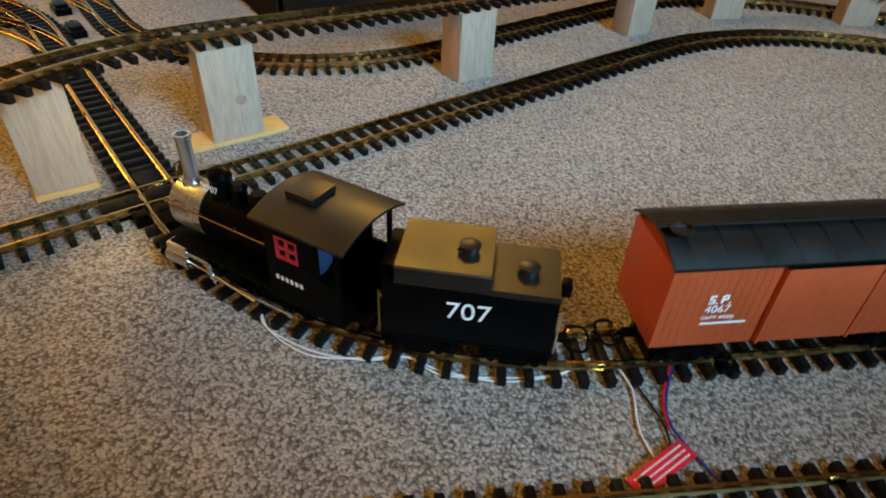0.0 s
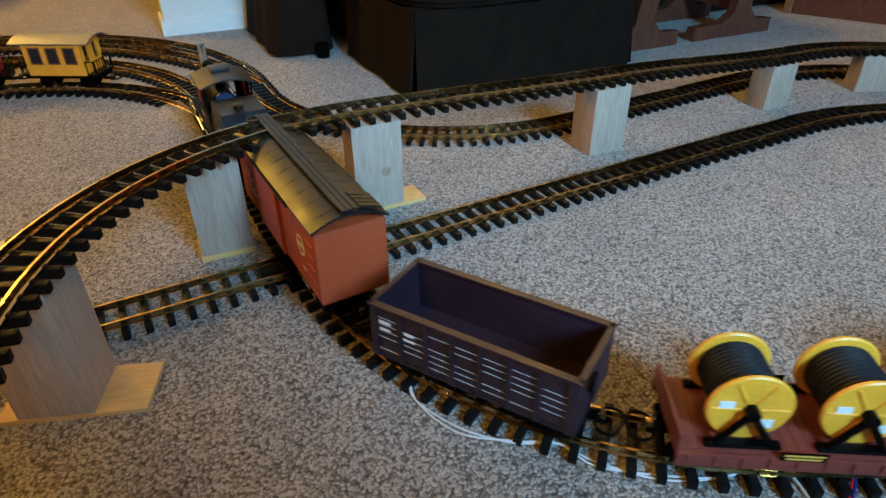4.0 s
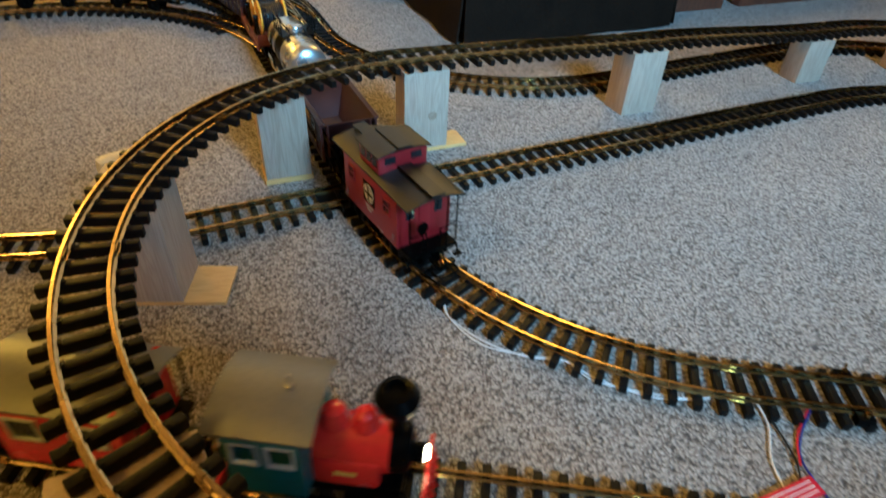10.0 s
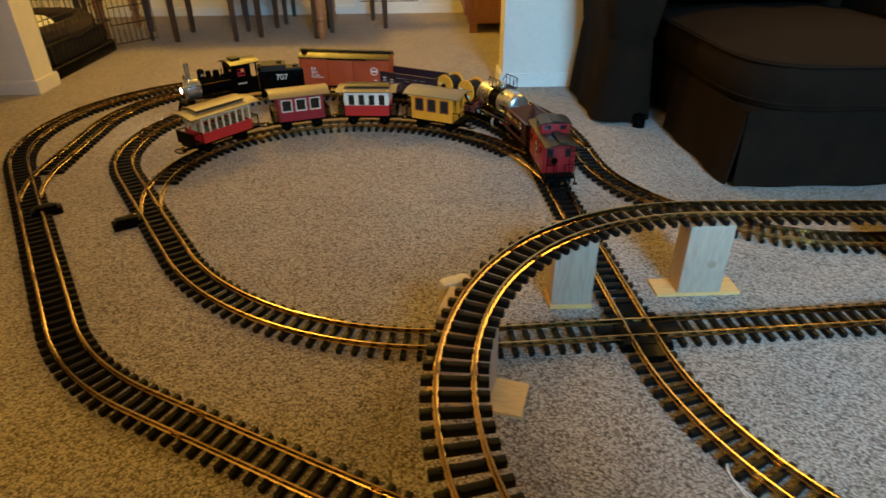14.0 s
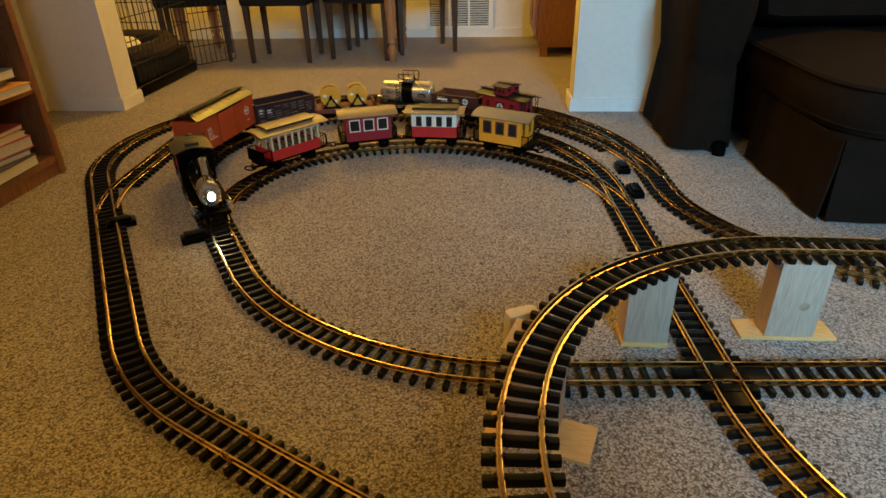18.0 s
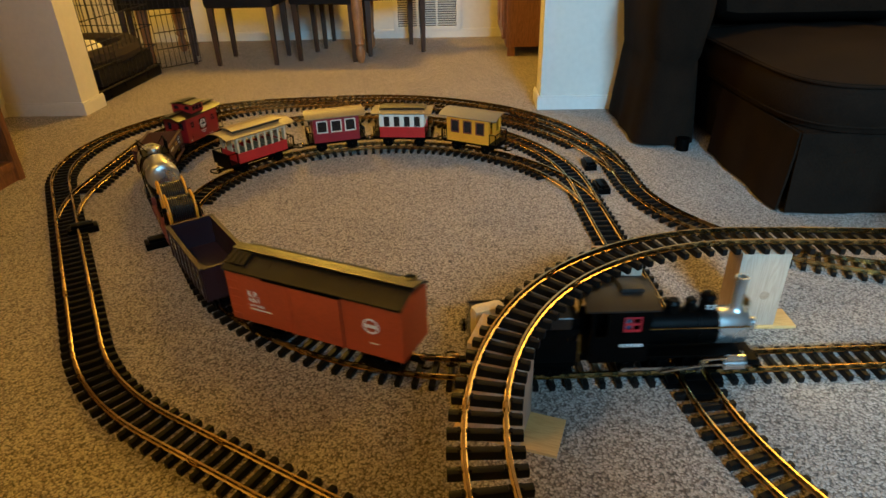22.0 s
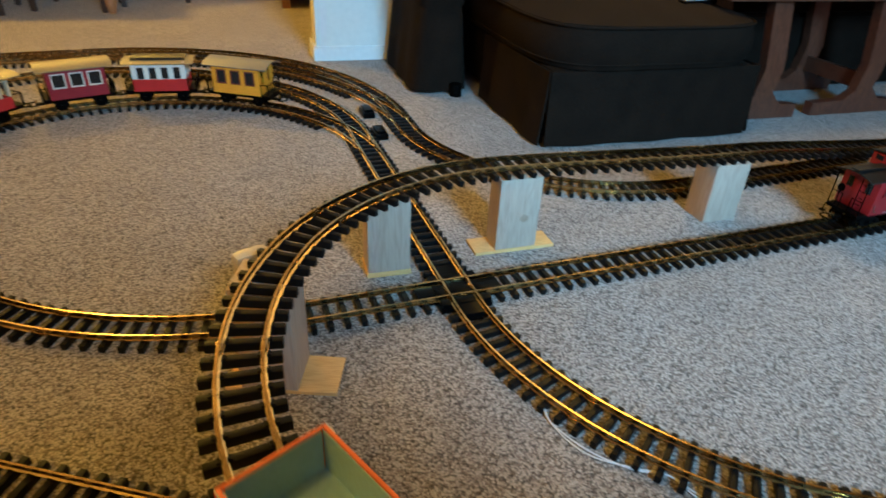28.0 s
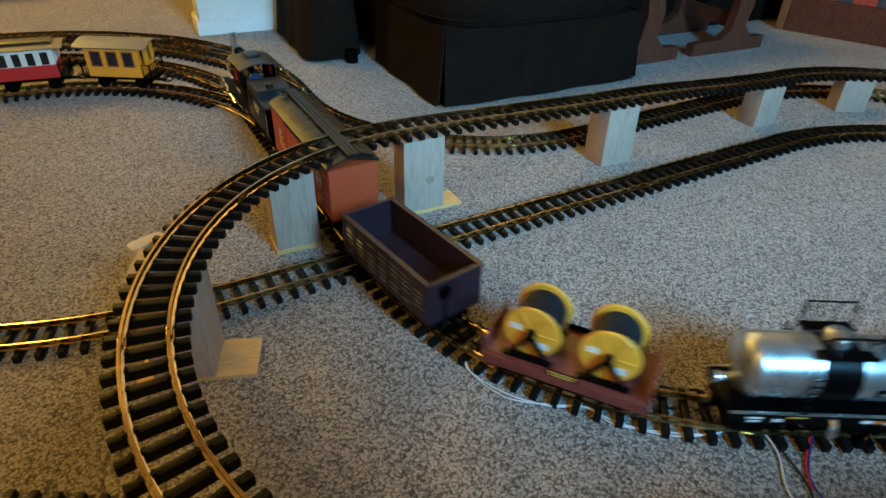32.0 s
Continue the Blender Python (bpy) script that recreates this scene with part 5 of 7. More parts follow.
    for x in (-0.064, -0.010, 0.044):
        bm = bmesh.new()
        for s in (-1, 1):
            yy = s * (GAUGE / 2)
            lathe(bm, [(0.0155, -0.003), (0.0165, -0.003), (0.0165, 0.003), (0.0155, 0.003), (0.0135, 0.0015), (0.0135, -0.0015)], 0, yy, 0, "y", 24)
            rod(bm, 0.005, 0.006, 0, yy, 0, "y", n=12)
            for k in range(10):
                a = k * math.pi / 5
                bar(bm, (0.004 * math.cos(a), yy, 0.004 * math.sin(a)), (0.0145 * math.cos(a), yy, 0.0145 * math.sin(a)), 0.0011, 5)
            rod(bm, 0.003, 0.012, 0, yy + s * 0.006, -0.007, "y", n=8)
        rod(bm, 0.0025, GAUGE, 0, 0, 0, "y", n=8)
        w = part("driving_wheelset", bm, MATT_BLACK, t, "", Matrix.Translation((x, 0, 0.0165)))
        SPIN.append((w, "wheel", (x, 0, 0.0165), 0.0165))
    wheelset(t, 0.118)
    coupler(t, -0.118, -1)
    return t


def tender():
    t = thing("tender", "black toy tender with a white number on its side", "toy tender")
    bm = bmesh.new()
    box(bm, 0.172, 0.074, 0.010, 0, 0, 0.030, bevel=0.001)
    part("frame", bm, MATT_BLACK, t)
    bm = bmesh.new()
    box(bm, 0.164, 0.084, 0.054, 0, 0, 0.062, bevel=0.002)
    tank = part("water_tank", bm, BLACK, t)
    bm = bmesh.new()
    prism(bm, [(-0.041, 0.0895), (0.041, 0.0895), (0.041, 0.1055), (0.0395, 0.107), (-0.0395, 0.107), (-0.041, 0.1055)], -0.018, 0.070)
    part("coal_bunker", bm, ROOF_BLACK, t)
    bm = bmesh.new()
    box(bm, 0.064, 0.076, 0.003, -0.050, 0, 0.0905)
    box(bm, 0.064, 0.003, 0.006, -0.050, 0.040, 0.092)
    part("rear_deck", bm, ROOF_BLACK, t)
    for x, z in ((0.005, 0.107), (-0.052, 0.092)):
        bm = bmesh.new()
        lathe(bm, [(0.0085, 0), (0.0085, 0.004), (0.0100, 0.0045), (0.0100, 0.007), (0.006, 0.0085)], x, 0.004, z, n=18)
        box(bm, 0.004, 0.012, 0.003, x + 0.009, 0.004, z + 0.004)
        part("filler_hatch", bm, ROOF_BLACK, t)
    bm = bmesh.new()
    box(bm, 0.012, 0.06, 0.012, 0.078, 0, 0.094)
    part("front_panel", bm, MATT_BLACK, t)
    for y in (-0.0424, 0.0424):
        lettering("707", 0.029, WHITE, tank, side(0.0, y, 0.068), "number")
    for y in (-0.043, 0.043):
        for x in (-0.084, 0.084):
            bm = bmesh.new()
            bar(bm, (x, y, 0.036), (x, y, 0.082), 0.0011)
            part("grab_iron", bm, BRASS if x > 0 else STEEL, t, "thin metal grab iron")
    bm = bmesh.new()
    box(bm, 0.010, 0.014, 0.014, -0.090, 0, 0.078, bevel=0.002)
    part("rear_lamp", bm, BLACK, t)
    truck(t, -0.048)
    truck(t, 0.048)
    coupler(t, -0.082, -1)
    return t


def boxcar():
    t = thing("boxcar", "orange-red toy boxcar with black roof and white print", "toy boxcar")
    L, W = 0.335, 0.098
    bm = bmesh.new()
    box(bm, L - 0.02, 0.05, 0.010, 0, 0, 0.027)
    part("underframe", bm, MATT_BLACK, t)
    bm = bmesh.new()
    box(bm, L, W, 0.088, 0, 0, 0.076, bevel=0.001)
    body = part("body", bm, BOX_RED, t)
    bm = bmesh.new()
    n = 42
    for s in (-1, 1):
        for i in range(n):
            box(bm, L / n - 0.0003, 0.0003, 0.084, -L / 2 + (i + 0.5) * L / n, s * (W / 2 + 0.0003), 0.076)
    part("board_siding", bm, BOX_RED, body)["kind"] = "stuff"
    for s in (-1, 1):
        bm = bmesh.new()
        box(bm, 0.092, 0.004, 0.082, 0.012, s * (W / 2 + 0.0028), 0.076, bevel=0.0008)
        box(bm, 0.003, 0.0055, 0.084, 0.060, s * (W / 2 + 0.0030), 0.076)
        box(bm, 0.003, 0.0055, 0.084, -0.036, s * (W / 2 + 0.0030), 0.076)
        door = part("sliding_door", bm, BOX_RED, body)
        bm = bmesh.new()
        box(bm, 0.15, 0.004, 0.0035, -0.012, s * (W / 2 + 0.004), 0.1205)
        part("door_track", bm, MATT_BLACK, door, "black door track")
        lettering("4067", 0.0125, WHITE, body, side(s * 0.113, s * (W / 2 + 0.0012), 0.0755), "number")
        lettering("CAPY 40000", 0.0062, WHITE, body, side(s * 0.110, s * (W / 2 + 0.0012), 0.0660))
        rows = [(s * x, z, w, h) for x, z, w, h in ((0.1215, 0.0905, 0.0060, 0.0022), (0.1235, 0.0875, 0.0022, 0.0040), (0.1215, 0.0868, 0.0060, 0.0018), (0.1195, 0.0850, 0.0022, 0.0030), (0.1215, 0.0830, 0.0060, 0.0020), (0.1165, 0.0826, 0.0018, 0.0018), (0.1115, 0.0868, 0.0024, 0.0096), (0.1085, 0.0905, 0.0050, 0.0022), (0.1068, 0.0885, 0.0020, 0.0040), (0.1085, 0.0865, 0.0050, 0.0018), (0.1035, 0.0826, 0.0018, 0.0018), (0.102, 0.0595, 0.046, 0.0026))]
        print_bars(body, rows, s * (W / 2 + 0.0012), WHITE)
        m = side(s * -0.114, s * (W / 2 + 0.0012), 0.084)
        bm = bmesh.new()
        annulus(bm, 0.0140, 0.0110, 0, 0.0005)
        box(bm, 0.020, 0.006, 0.0004, 0, 0, 0.0002)
        part("emblem", bm, WHITE, body, "round white ring emblem with a bar", m)
        print_bars(body, [(s * -0.118, 0.055, 0.014, 0.0025)], s * (W / 2 + 0.0012), WHITE)
        for k in range(5):
            bm = bmesh.new()
            bar(bm, (-L / 2 + 0.004, s * (W / 2 + 0.003), 0.045 + k * 0.015), (-L / 2 + 0.026, s * (W / 2 + 0.003), 0.045 + k * 0.015), 0.001)
            part("ladder_rung", bm, BOX_RED, body)
    bm = bmesh.new()
    prism(bm, arch(W + 0.008, 0.1205, 0.013, 0.003, 16), -L / 2 - 0.003, L / 2 + 0.003)
    roof = part("roof", bm, ROOF_BLACK, t)
    for i in range(10):
        x = -L / 2 + (i + 0.5) * L / 10
        for s in (-1, 1):
            bm = bmesh.new()
            prism(bm, [(s * 0.007, 0.1365), (s * 0.009, 0.1375), (s * 0.030, 0.1332), (s * 0.052, 0.1243), (s * 0.053, 0.1225), (s * 0.03, 0.1306)], x - 0.0009, x + 0.0009)
            part("roof_rib", bm, ROOF_BLACK, roof)
    for y in (-0.008, 0, 0.008):
        bm = bmesh.new()
        box(bm, L + 0.012, 0.007, 0.002, 0, y, 0.1412)
        part("roof_walk_board", bm, ROOF_BLACK, roof)
    bm = bmesh.new()
    for i in range(4):
        box(bm, 0.0075, 0.032, 0.0025, -L / 2 + 0.004 + 0.0105 * i, -0.030, 0.136, m=Matrix.Rotation(radians(14), 4, "X"))
    part("end_walk", bm, ROOF_BLACK, roof)
    bm = bmesh.new()
    lathe(bm, [(0.011, 0), (0.011, 0.002), (0.009, 0.0022), (0.009, 0)], L / 2 - 0.012, 0.018, 0.141, n=16)
    part("brake_wheel", bm, ROOF_BLACK, roof)
    truck(t, -0.115)
    truck(t, 0.115)
    for s in (-1, 1):
        coupler(t, s * (L / 2 - 0.008), s)
    return t


def gondola():
    t = thing("gondola_car", "dark purple-brown open toy gondola with white lines", "toy gondola")
    L, W, H = 0.232, 0.094, 0.056
    bm = bmesh.new()
    box(bm, L, W, 0.006, 0, 0, 0.033)
    part("floor_plate", bm, GON_BROWN, t)
    for s in (-1, 1):
        bm = bmesh.new()
        box(bm, L, 0.004, H, 0, s * (W / 2 - 0.002), 0.033 + H / 2, bevel=0.0006)
        board = part("side_wall", bm, GON_BROWN, t)
        for i in range(8):
            bm = bmesh.new()
            ribs(bm, [-L / 2 + 0.008 + i * (L - 0.016) / 7], s * (W / 2 + 0.001), 0.032, 0.033 + H)
            part("rib", bm, GON_BROWN, board)
        bm = bmesh.new()
        box(bm, L + 0.002, 0.008, 0.003, 0, s * (W / 2 - 0.002), 0.0345 + H)
        part("top_rail", bm, GON_BROWN, board)
        for i in range(7):
            x = -L / 2 + 0.008 + (i + 0.5) * (L - 0.016) / 7
            print_bars(board, [(x, 0.041 + k * 0.0075, 0.024, 0.0006) for k in range(6) if rnd_keep(i, k)], s * (W / 2 + 0.0004), PALE_GREY, "white_line")
        print_bars(board, [(s * x, z, w, h) for x, z, w, h in ((0.096, 0.074, 0.014, 0.004), (0.066, 0.070, 0.012, 0.004), (0.096, 0.066, 0.013, 0.003), (0.066, 0.063, 0.014, 0.003))], s * (W / 2 + 0.0006), WHITE)
        bm = bmesh.new()
        box(bm, 0.003, W - 0.008, H, s * (L / 2 - 0.002), 0, 0.033 + H / 2)
        box(bm, 0.006, W, 0.003, s * (L / 2 - 0.002), 0, 0.0345 + H)
        end = part("end_wall", bm, GON_BROWN, t)
        bm = bmesh.new()
        lathe(bm, [(0.010, 0), (0.010, 0.0018), (0.0085, 0.0018), (0.0085, 0)], s * (L / 2 + 0.004), 0.02, 0.075, "x", 16)
        bar(bm, (s * (L / 2 + 0.004), 0.02, 0.075), (s * (L / 2 + 0.004), 0.02, 0.035), 0.0012)
        part("brake_wheel", bm, MATT_BLACK, end)
    truck(t, -0.075)
    truck(t, 0.075)
    for s in (-1, 1):
        coupler(t, s * (L / 2 - 0.008), s)
    return t


def rnd_keep(i, k):
    return (i * 7 + k * 3) % 5 != 0


def flatcar():
    t = thing("flat_car", "oxide-red toy flat car carrying two cable reels", "toy flat car")
    L, W = 0.215, 0.092
    bm = bmesh.new()
    box(bm, L, W, 0.006, 0, 0, 0.036, bevel=0.0008)
    deck = part("deck", bm, FLAT_RED, t)
    for i in range(20):
        bm = bmesh.new()
        box(bm, L / 20 - 0.0008, W - 0.008, 0.0015, -L / 2 + (i + 0.5) * L / 20, 0, 0.0395)
        part("plank", bm, FLAT_RED, deck)
    for s in (-1, 1):
        bm = bmesh.new()
        box(bm, L, 0.004, 0.016, 0, s * (W / 2), 0.031, bevel=0.0006)
        ribs(bm, [-L / 2 + 0.012 + i * (L - 0.024) / 8 for i in range(9)], s * (W / 2 + 0.002), 0.026, 0.038, 0.006)
        sill = part("side_sill", bm, FLAT_RED, t)
        bm = bmesh.new()
        box(bm, 0.04, 0.010, 0.0006)
        plate = part("name_plate", bm, MATT_BLACK, sill, "black plate with yellow bars", side(0.0, s * (W / 2 + 0.0026), 0.043))
        print_bars(sill, [(0.0, 0.045, 0.034, 0.0022), (0.0, 0.041, 0.030, 0.0022)], s * (W / 2 + 0.0034), GOLD_PRINT)
        bm = bmesh.new()
        box(bm, 0.003, W, 0.022, s * (L / 2 - 0.001), 0, 0.049, bevel=0.0006)
        part("end_board", bm, FLAT_RED, t)
    for x in (-0.049, 0.049):
        for y in (-0.036, 0.036):
            bm = bmesh.new()
            s = 1 if y > 0 else -1
            bar(bm, (x - 0.026, y, 0.040), (x, y, 0.080), 0.0035)
            bar(bm, (x + 0.026, y, 0.040), (x, y, 0.080), 0.0035)
            box(bm, 0.066, 0.008, 0.005, x, y, 0.042)
            rod(bm, 0.006, 0.010, x, y, 0.081, "y", n=12)
            part("reel_cradle", bm, BLACK, t, "black reel cradle")
        reel = bmesh.new()
        rod(reel, 0.009, 0.056, x, 0, 0.080, "y", n=16)
        for y in (-0.028, 0.028):
            lathe(reel, [(0.006, -0.0025), (0.0358, -0.0025), (0.0373, -0.0012), (0.0373, 0.0012), (0.0358, 0.0025), (0.006, 0.0025)], x, y, 0.080, "y", 32)
        drum = part("cable_reel", reel, YELLOW, t, "yellow plastic cable reel")
        for y in (-0.028, 0.028):
            for k in range(6):
                a = k * math.pi / 3
                s = 1 if y > 0 else -1
                spoke = bmesh.new()
                bar(spoke, (x + 0.008 * math.cos(a), y + s * 0.003, 0.080 + 0.008 * math.sin(a)), (x + 0.033 * math.cos(a), y + s * 0.003, 0.080 + 0.033 * math.sin(a)), 0.0013)
                part("spoke", spoke, YELLOW, drum)
        coil = bmesh.new()
        prof = [(0.010, -0.0252)]
        for i in range(11):
            y = -0.0252 + i * 0.0046
            prof += [(0.0278, y + 0.0002), (0.0302, y + 0.0012), (0.0306, y + 0.0023), (0.0302, y + 0.0034), (0.0278, y + 0.0044)]
        prof.append((0.010, 0.0254))
        lathe(coil, prof, x, 0, 0.080, "y", 28)
        part("wound_cable", coil, CABLE, drum, "wound black cable")
        for y in (-0.0312, 0.0312):
            for dx, dz in ((0.021, 0.004), (-0.016, -0.016)):
                bm = bmesh.new()
                box(bm, 0.013, 0.010, 0.0006)
                part("paper_label", bm, WHITE, drum, "small white paper label", side(x + dx, y, 0.080 + dz))
    truck(t, -0.072)
    truck(t, 0.072)
    for s in (-1, 1):
        coupler(t, s * (L / 2 - 0.008), s)
    return t


def tankcar():
    t = thing("tank_car", "silver toy tank car with black band and railing", "toy tank car")
    L, R = 0.205, 0.037
    bm = bmesh.new()
    box(bm, L + 0.012, 0.060, 0.010, 0, 0, 0.031, bevel=0.001)
    for s in (-1, 1):
        box(bm, L + 0.012, 0.004, 0.016, 0, s * 0.034, 0.033)
    frame_part = part("underframe", bm, BLACK, t)
    for s in (-1, 1):
        bm = bmesh.new()
        box(bm, L + 0.012, 0.003, 0.002, 0, s * 0.036, 0.0418)
        part("edge_strip", bm, SILVER, frame_part)
        print_bars(frame_part, [(0.078, 0.034, 0.018, 0.003), (0.078, 0.029, 0.014, 0.003), (0.05, 0.031, 0.010, 0.005), (-0.055, 0.033, 0.012, 0.005), (-0.082, 0.032, 0.012, 0.004)], s * 0.0364, WHITE)
        print_bars(frame_part, [(-0.068, 0.033, 0.008, 0.005)], s * 0.0364, TOY_ORANGE)
        print_bars(frame_part, [(0.028, 0.036, 0.022, 0.002)], s * 0.0364, GOLD_PRINT)
    bm = bmesh.new()
    half = L / 2 - 0.008
    lathe(bm, [(0.002, -half - 0.009), (R * 0.5, -half - 0.007), (R * 0.82, -half - 0.003), (R * 0.97, -half + 0.003), (R, -half + 0.008), (R, half - 0.008), (R * 0.97, half - 0.003), (R * 0.82, half + 0.003), (R * 0.5, half + 0.007), (R * 0.002, half + 0.009)], 0, 0, 0.082, "x", 40)
    tank = part("tank", bm, SILVER, t, "silver painted tank barrel")
    bm = bmesh.new()
    lathe(bm, [(R + 0.0003, -0.021), (R + 0.001, -0.021), (R + 0.001, 0.021), (R + 0.0003, 0.021)], -0.004, 0, 0.082, "x", 40)
    part("band", bm, BLACK, tank, "black band round the tank")
    for s in (-1, 1):
        bm = bmesh.new()
        box(bm, 0.030, 0.012, 0.0008)
        part("name_plate", bm, BLACK, tank, "black plate with a silver bar", pose(-0.060, s * (R + 0.0003), 0.078, 90 + s * 6, 0, 0 if s < 0 else 180))
        print_bars(tank, [(-0.060, 0.078, 0.024, 0.005)], s * (R + 0.0022), SILVER)
        bm = bmesh.new()
        rod(bm, 0.0055, 0.022, s * (half + 0.014), 0, 0.060, "x", n=14)
        rod(bm, 0.0075, 0.004, s * (half + 0.024), 0, 0.060, "x", n=14)
        part("end_valve", bm, SILVER, tank)
    bm = bmesh.new()
    lathe(bm, [(0.016, 0.0), (0.016, 0.010), (0.014, 0.013), (0.006, 0.016)], -0.004, 0, 0.116, n=20)
    part("dome", bm, SILVER, tank)
    for y in (-0.024, 0.024):
        bm = bmesh.new()
        box(bm, 0.062, 0.014, 0.0022, -0.004, y, 0.1185)
        part("walkway", bm, BLACK, t)
    for y in (-0.031, 0.031):
        bar_part("handrail", (-0.034, y, 0.147), (0.026, y, 0.147), 0.0013, BLACK, t)
        for x in (-0.034, -0.014, 0.006, 0.026):
            bar_part("railing_post", (x, y, 0.118), (x, y, 0.147), 0.0012, BLACK, t)
        for x in (-0.034, 0.026):
            bar_part("brace", (x, y, 0.147), (x, y * 0.516, 0.128), 0.0012, BLACK, t)
    for y in (-0.039, 0.039):
        bm = bmesh.new()
        for x in (0.022, 0.034):
            tube(bm, [(x, y * 0.82, 0.115), (x, y * 1.02, 0.098), (x, y * 1.06, 0.082), (x, y * 1.02, 0.045)], 0.0011)
        for k in range(6):
            z = 0.048 + k * 0.010
            bar(bm, (0.022, y * 1.05, z), (0.034, y * 1.05, z), 0.0010)
        part("ladder", bm, BLACK, t)
        bm = bmesh.new()
        bar(bm, (-0.015, y * 0.95, 0.034), (-0.015, y * 1.12, 0.028), 0.004)
        bar(bm, (-0.015, y * 1.12, 0.029), (-0.017, y * 1.12, 0.012), 0.0042)
        part("drain_pipe", bm, SILVER, t, "silver drain pipe")
    truck(t, -0.070)
    truck(t, 0.070)
    for s in (-1, 1):
        coupler(t, s * (L / 2 - 0.002), s)
    return t


def hopper():
    t = thing("hopper_car", "mineral-brown toy ore hopper with white and yellow print", "toy hopper")
    L, W, z1, z0 = 0.180, 0.094, 0.084, 0.036
    bm = bmesh.new()
    box(bm, L + 0.006, 0.046, 0.010, 0, 0, 0.030)
    part("underframe", bm, MATT_BLACK, t)
    # sloping tub, open on top, with thickness
    bm = bmesh.new()
    out = [(-L / 2, -W / 2, z1), (L / 2, -W / 2, z1), (L / 2, W / 2, z1), (-L / 2, W / 2, z1)]
    inn = [(x * 0.965, y * 0.94, z1) for x, y, _ in out]
    low = [(-0.032, -0.016, z0 + 0.006), (0.032, -0.016, z0 + 0.006), (0.032, 0.016, z0 + 0.006), (-0.032, 0.016, z0 + 0.006)]
    und = [(x * 1.08, y * 1.1, z0) for x, y, _ in low]
    rings = [[bm.verts.new(p) for p in ring] for ring in (und, out, inn, low)]
    for a, b in zip(rings, rings[1:]):
        for i in range(4):
            bm.faces.new((a[i], a[(i + 1) % 4], b[(i + 1) % 4], b[i]))
    bm.faces.new(rings[3])
    bm.faces.new(rings[0][::-1])
    part("tub", bm, HOP_BROWN, t)
    for s in (-1, 1):
        bm = bmesh.new()
        y = s * (W / 2 - 0.001)
        box(bm, L, 0.003, 0.030, 0, y, z1 - 0.014, bevel=0.0006)
        box(bm, L, 0.004, 0.006, 0, y, 0.034)
        for x in (-L / 2 + 0.002, -L / 2 + 0.034, L / 2 - 0.034, L / 2 - 0.002):
            box(bm, 0.005, 0.004, 0.040, x, y, 0.050)
        box(bm, L + 0.004, 0.008, 0.003, 0, y, z1 + 0.0008)
        panel = part("side_panel", bm, HOP_BROWN, t)
        for x0 in (-L / 2 + 0.002, L / 2 - 0.034):
            for k in range(3):
                bm = bmesh.new()
                box(bm, 0.032, 0.003, 0.002, x0 + 0.016, y, 0.044 + k * 0.008)
                part("corner_step", bm, HOP_BROWN, panel)
        o = s * (W / 2 + 0.0008)
        print_bars(panel, [(s * 0.048, 0.072, 0.040, 0.0065)], o, WHITE)
        print_bars(panel, [(s * 0.055, 0.079, 0.028, 0.002), (s * 0.040, 0.0655, 0.030, 0.002), (s * -0.006, 0.074, 0.022, 0.0035), (s * -0.006, 0.0685, 0.026, 0.0035)], o, GOLD_PRINT)
        bm = bmesh.new()
        box(bm, 0.026, 0.026, 0.0004)
        part("emblem_square", bm, MATT_BLACK, panel, "", side(s * -0.044, o, 0.071))
        cross_emblem(panel, s * -0.044, o + s * 0.0006, 0.071, 0.0112)
        print_bars(t, [(s * 0.03, 0.032, 0.022, 0.0022), (s * -0.03, 0.032, 0.024, 0.0015)], o, WHITE)
        for k in (-1, 1):
            bar_part("end_post", (s * (L / 2), k * 0.036, 0.034), (s * (L / 2), k * 0.036, z1), 0.002, HOP_BROWN, t)
        bar_part("end_bar", (s * (L / 2), -0.036, 0.055), (s * (L / 2), 0.036, 0.055), 0.0012, HOP_BROWN, t)
    truck(t, -0.062)
    truck(t, 0.062)
    for s in (-1, 1):
        coupler(t, s * (L / 2 - 0.004), s)
    return t


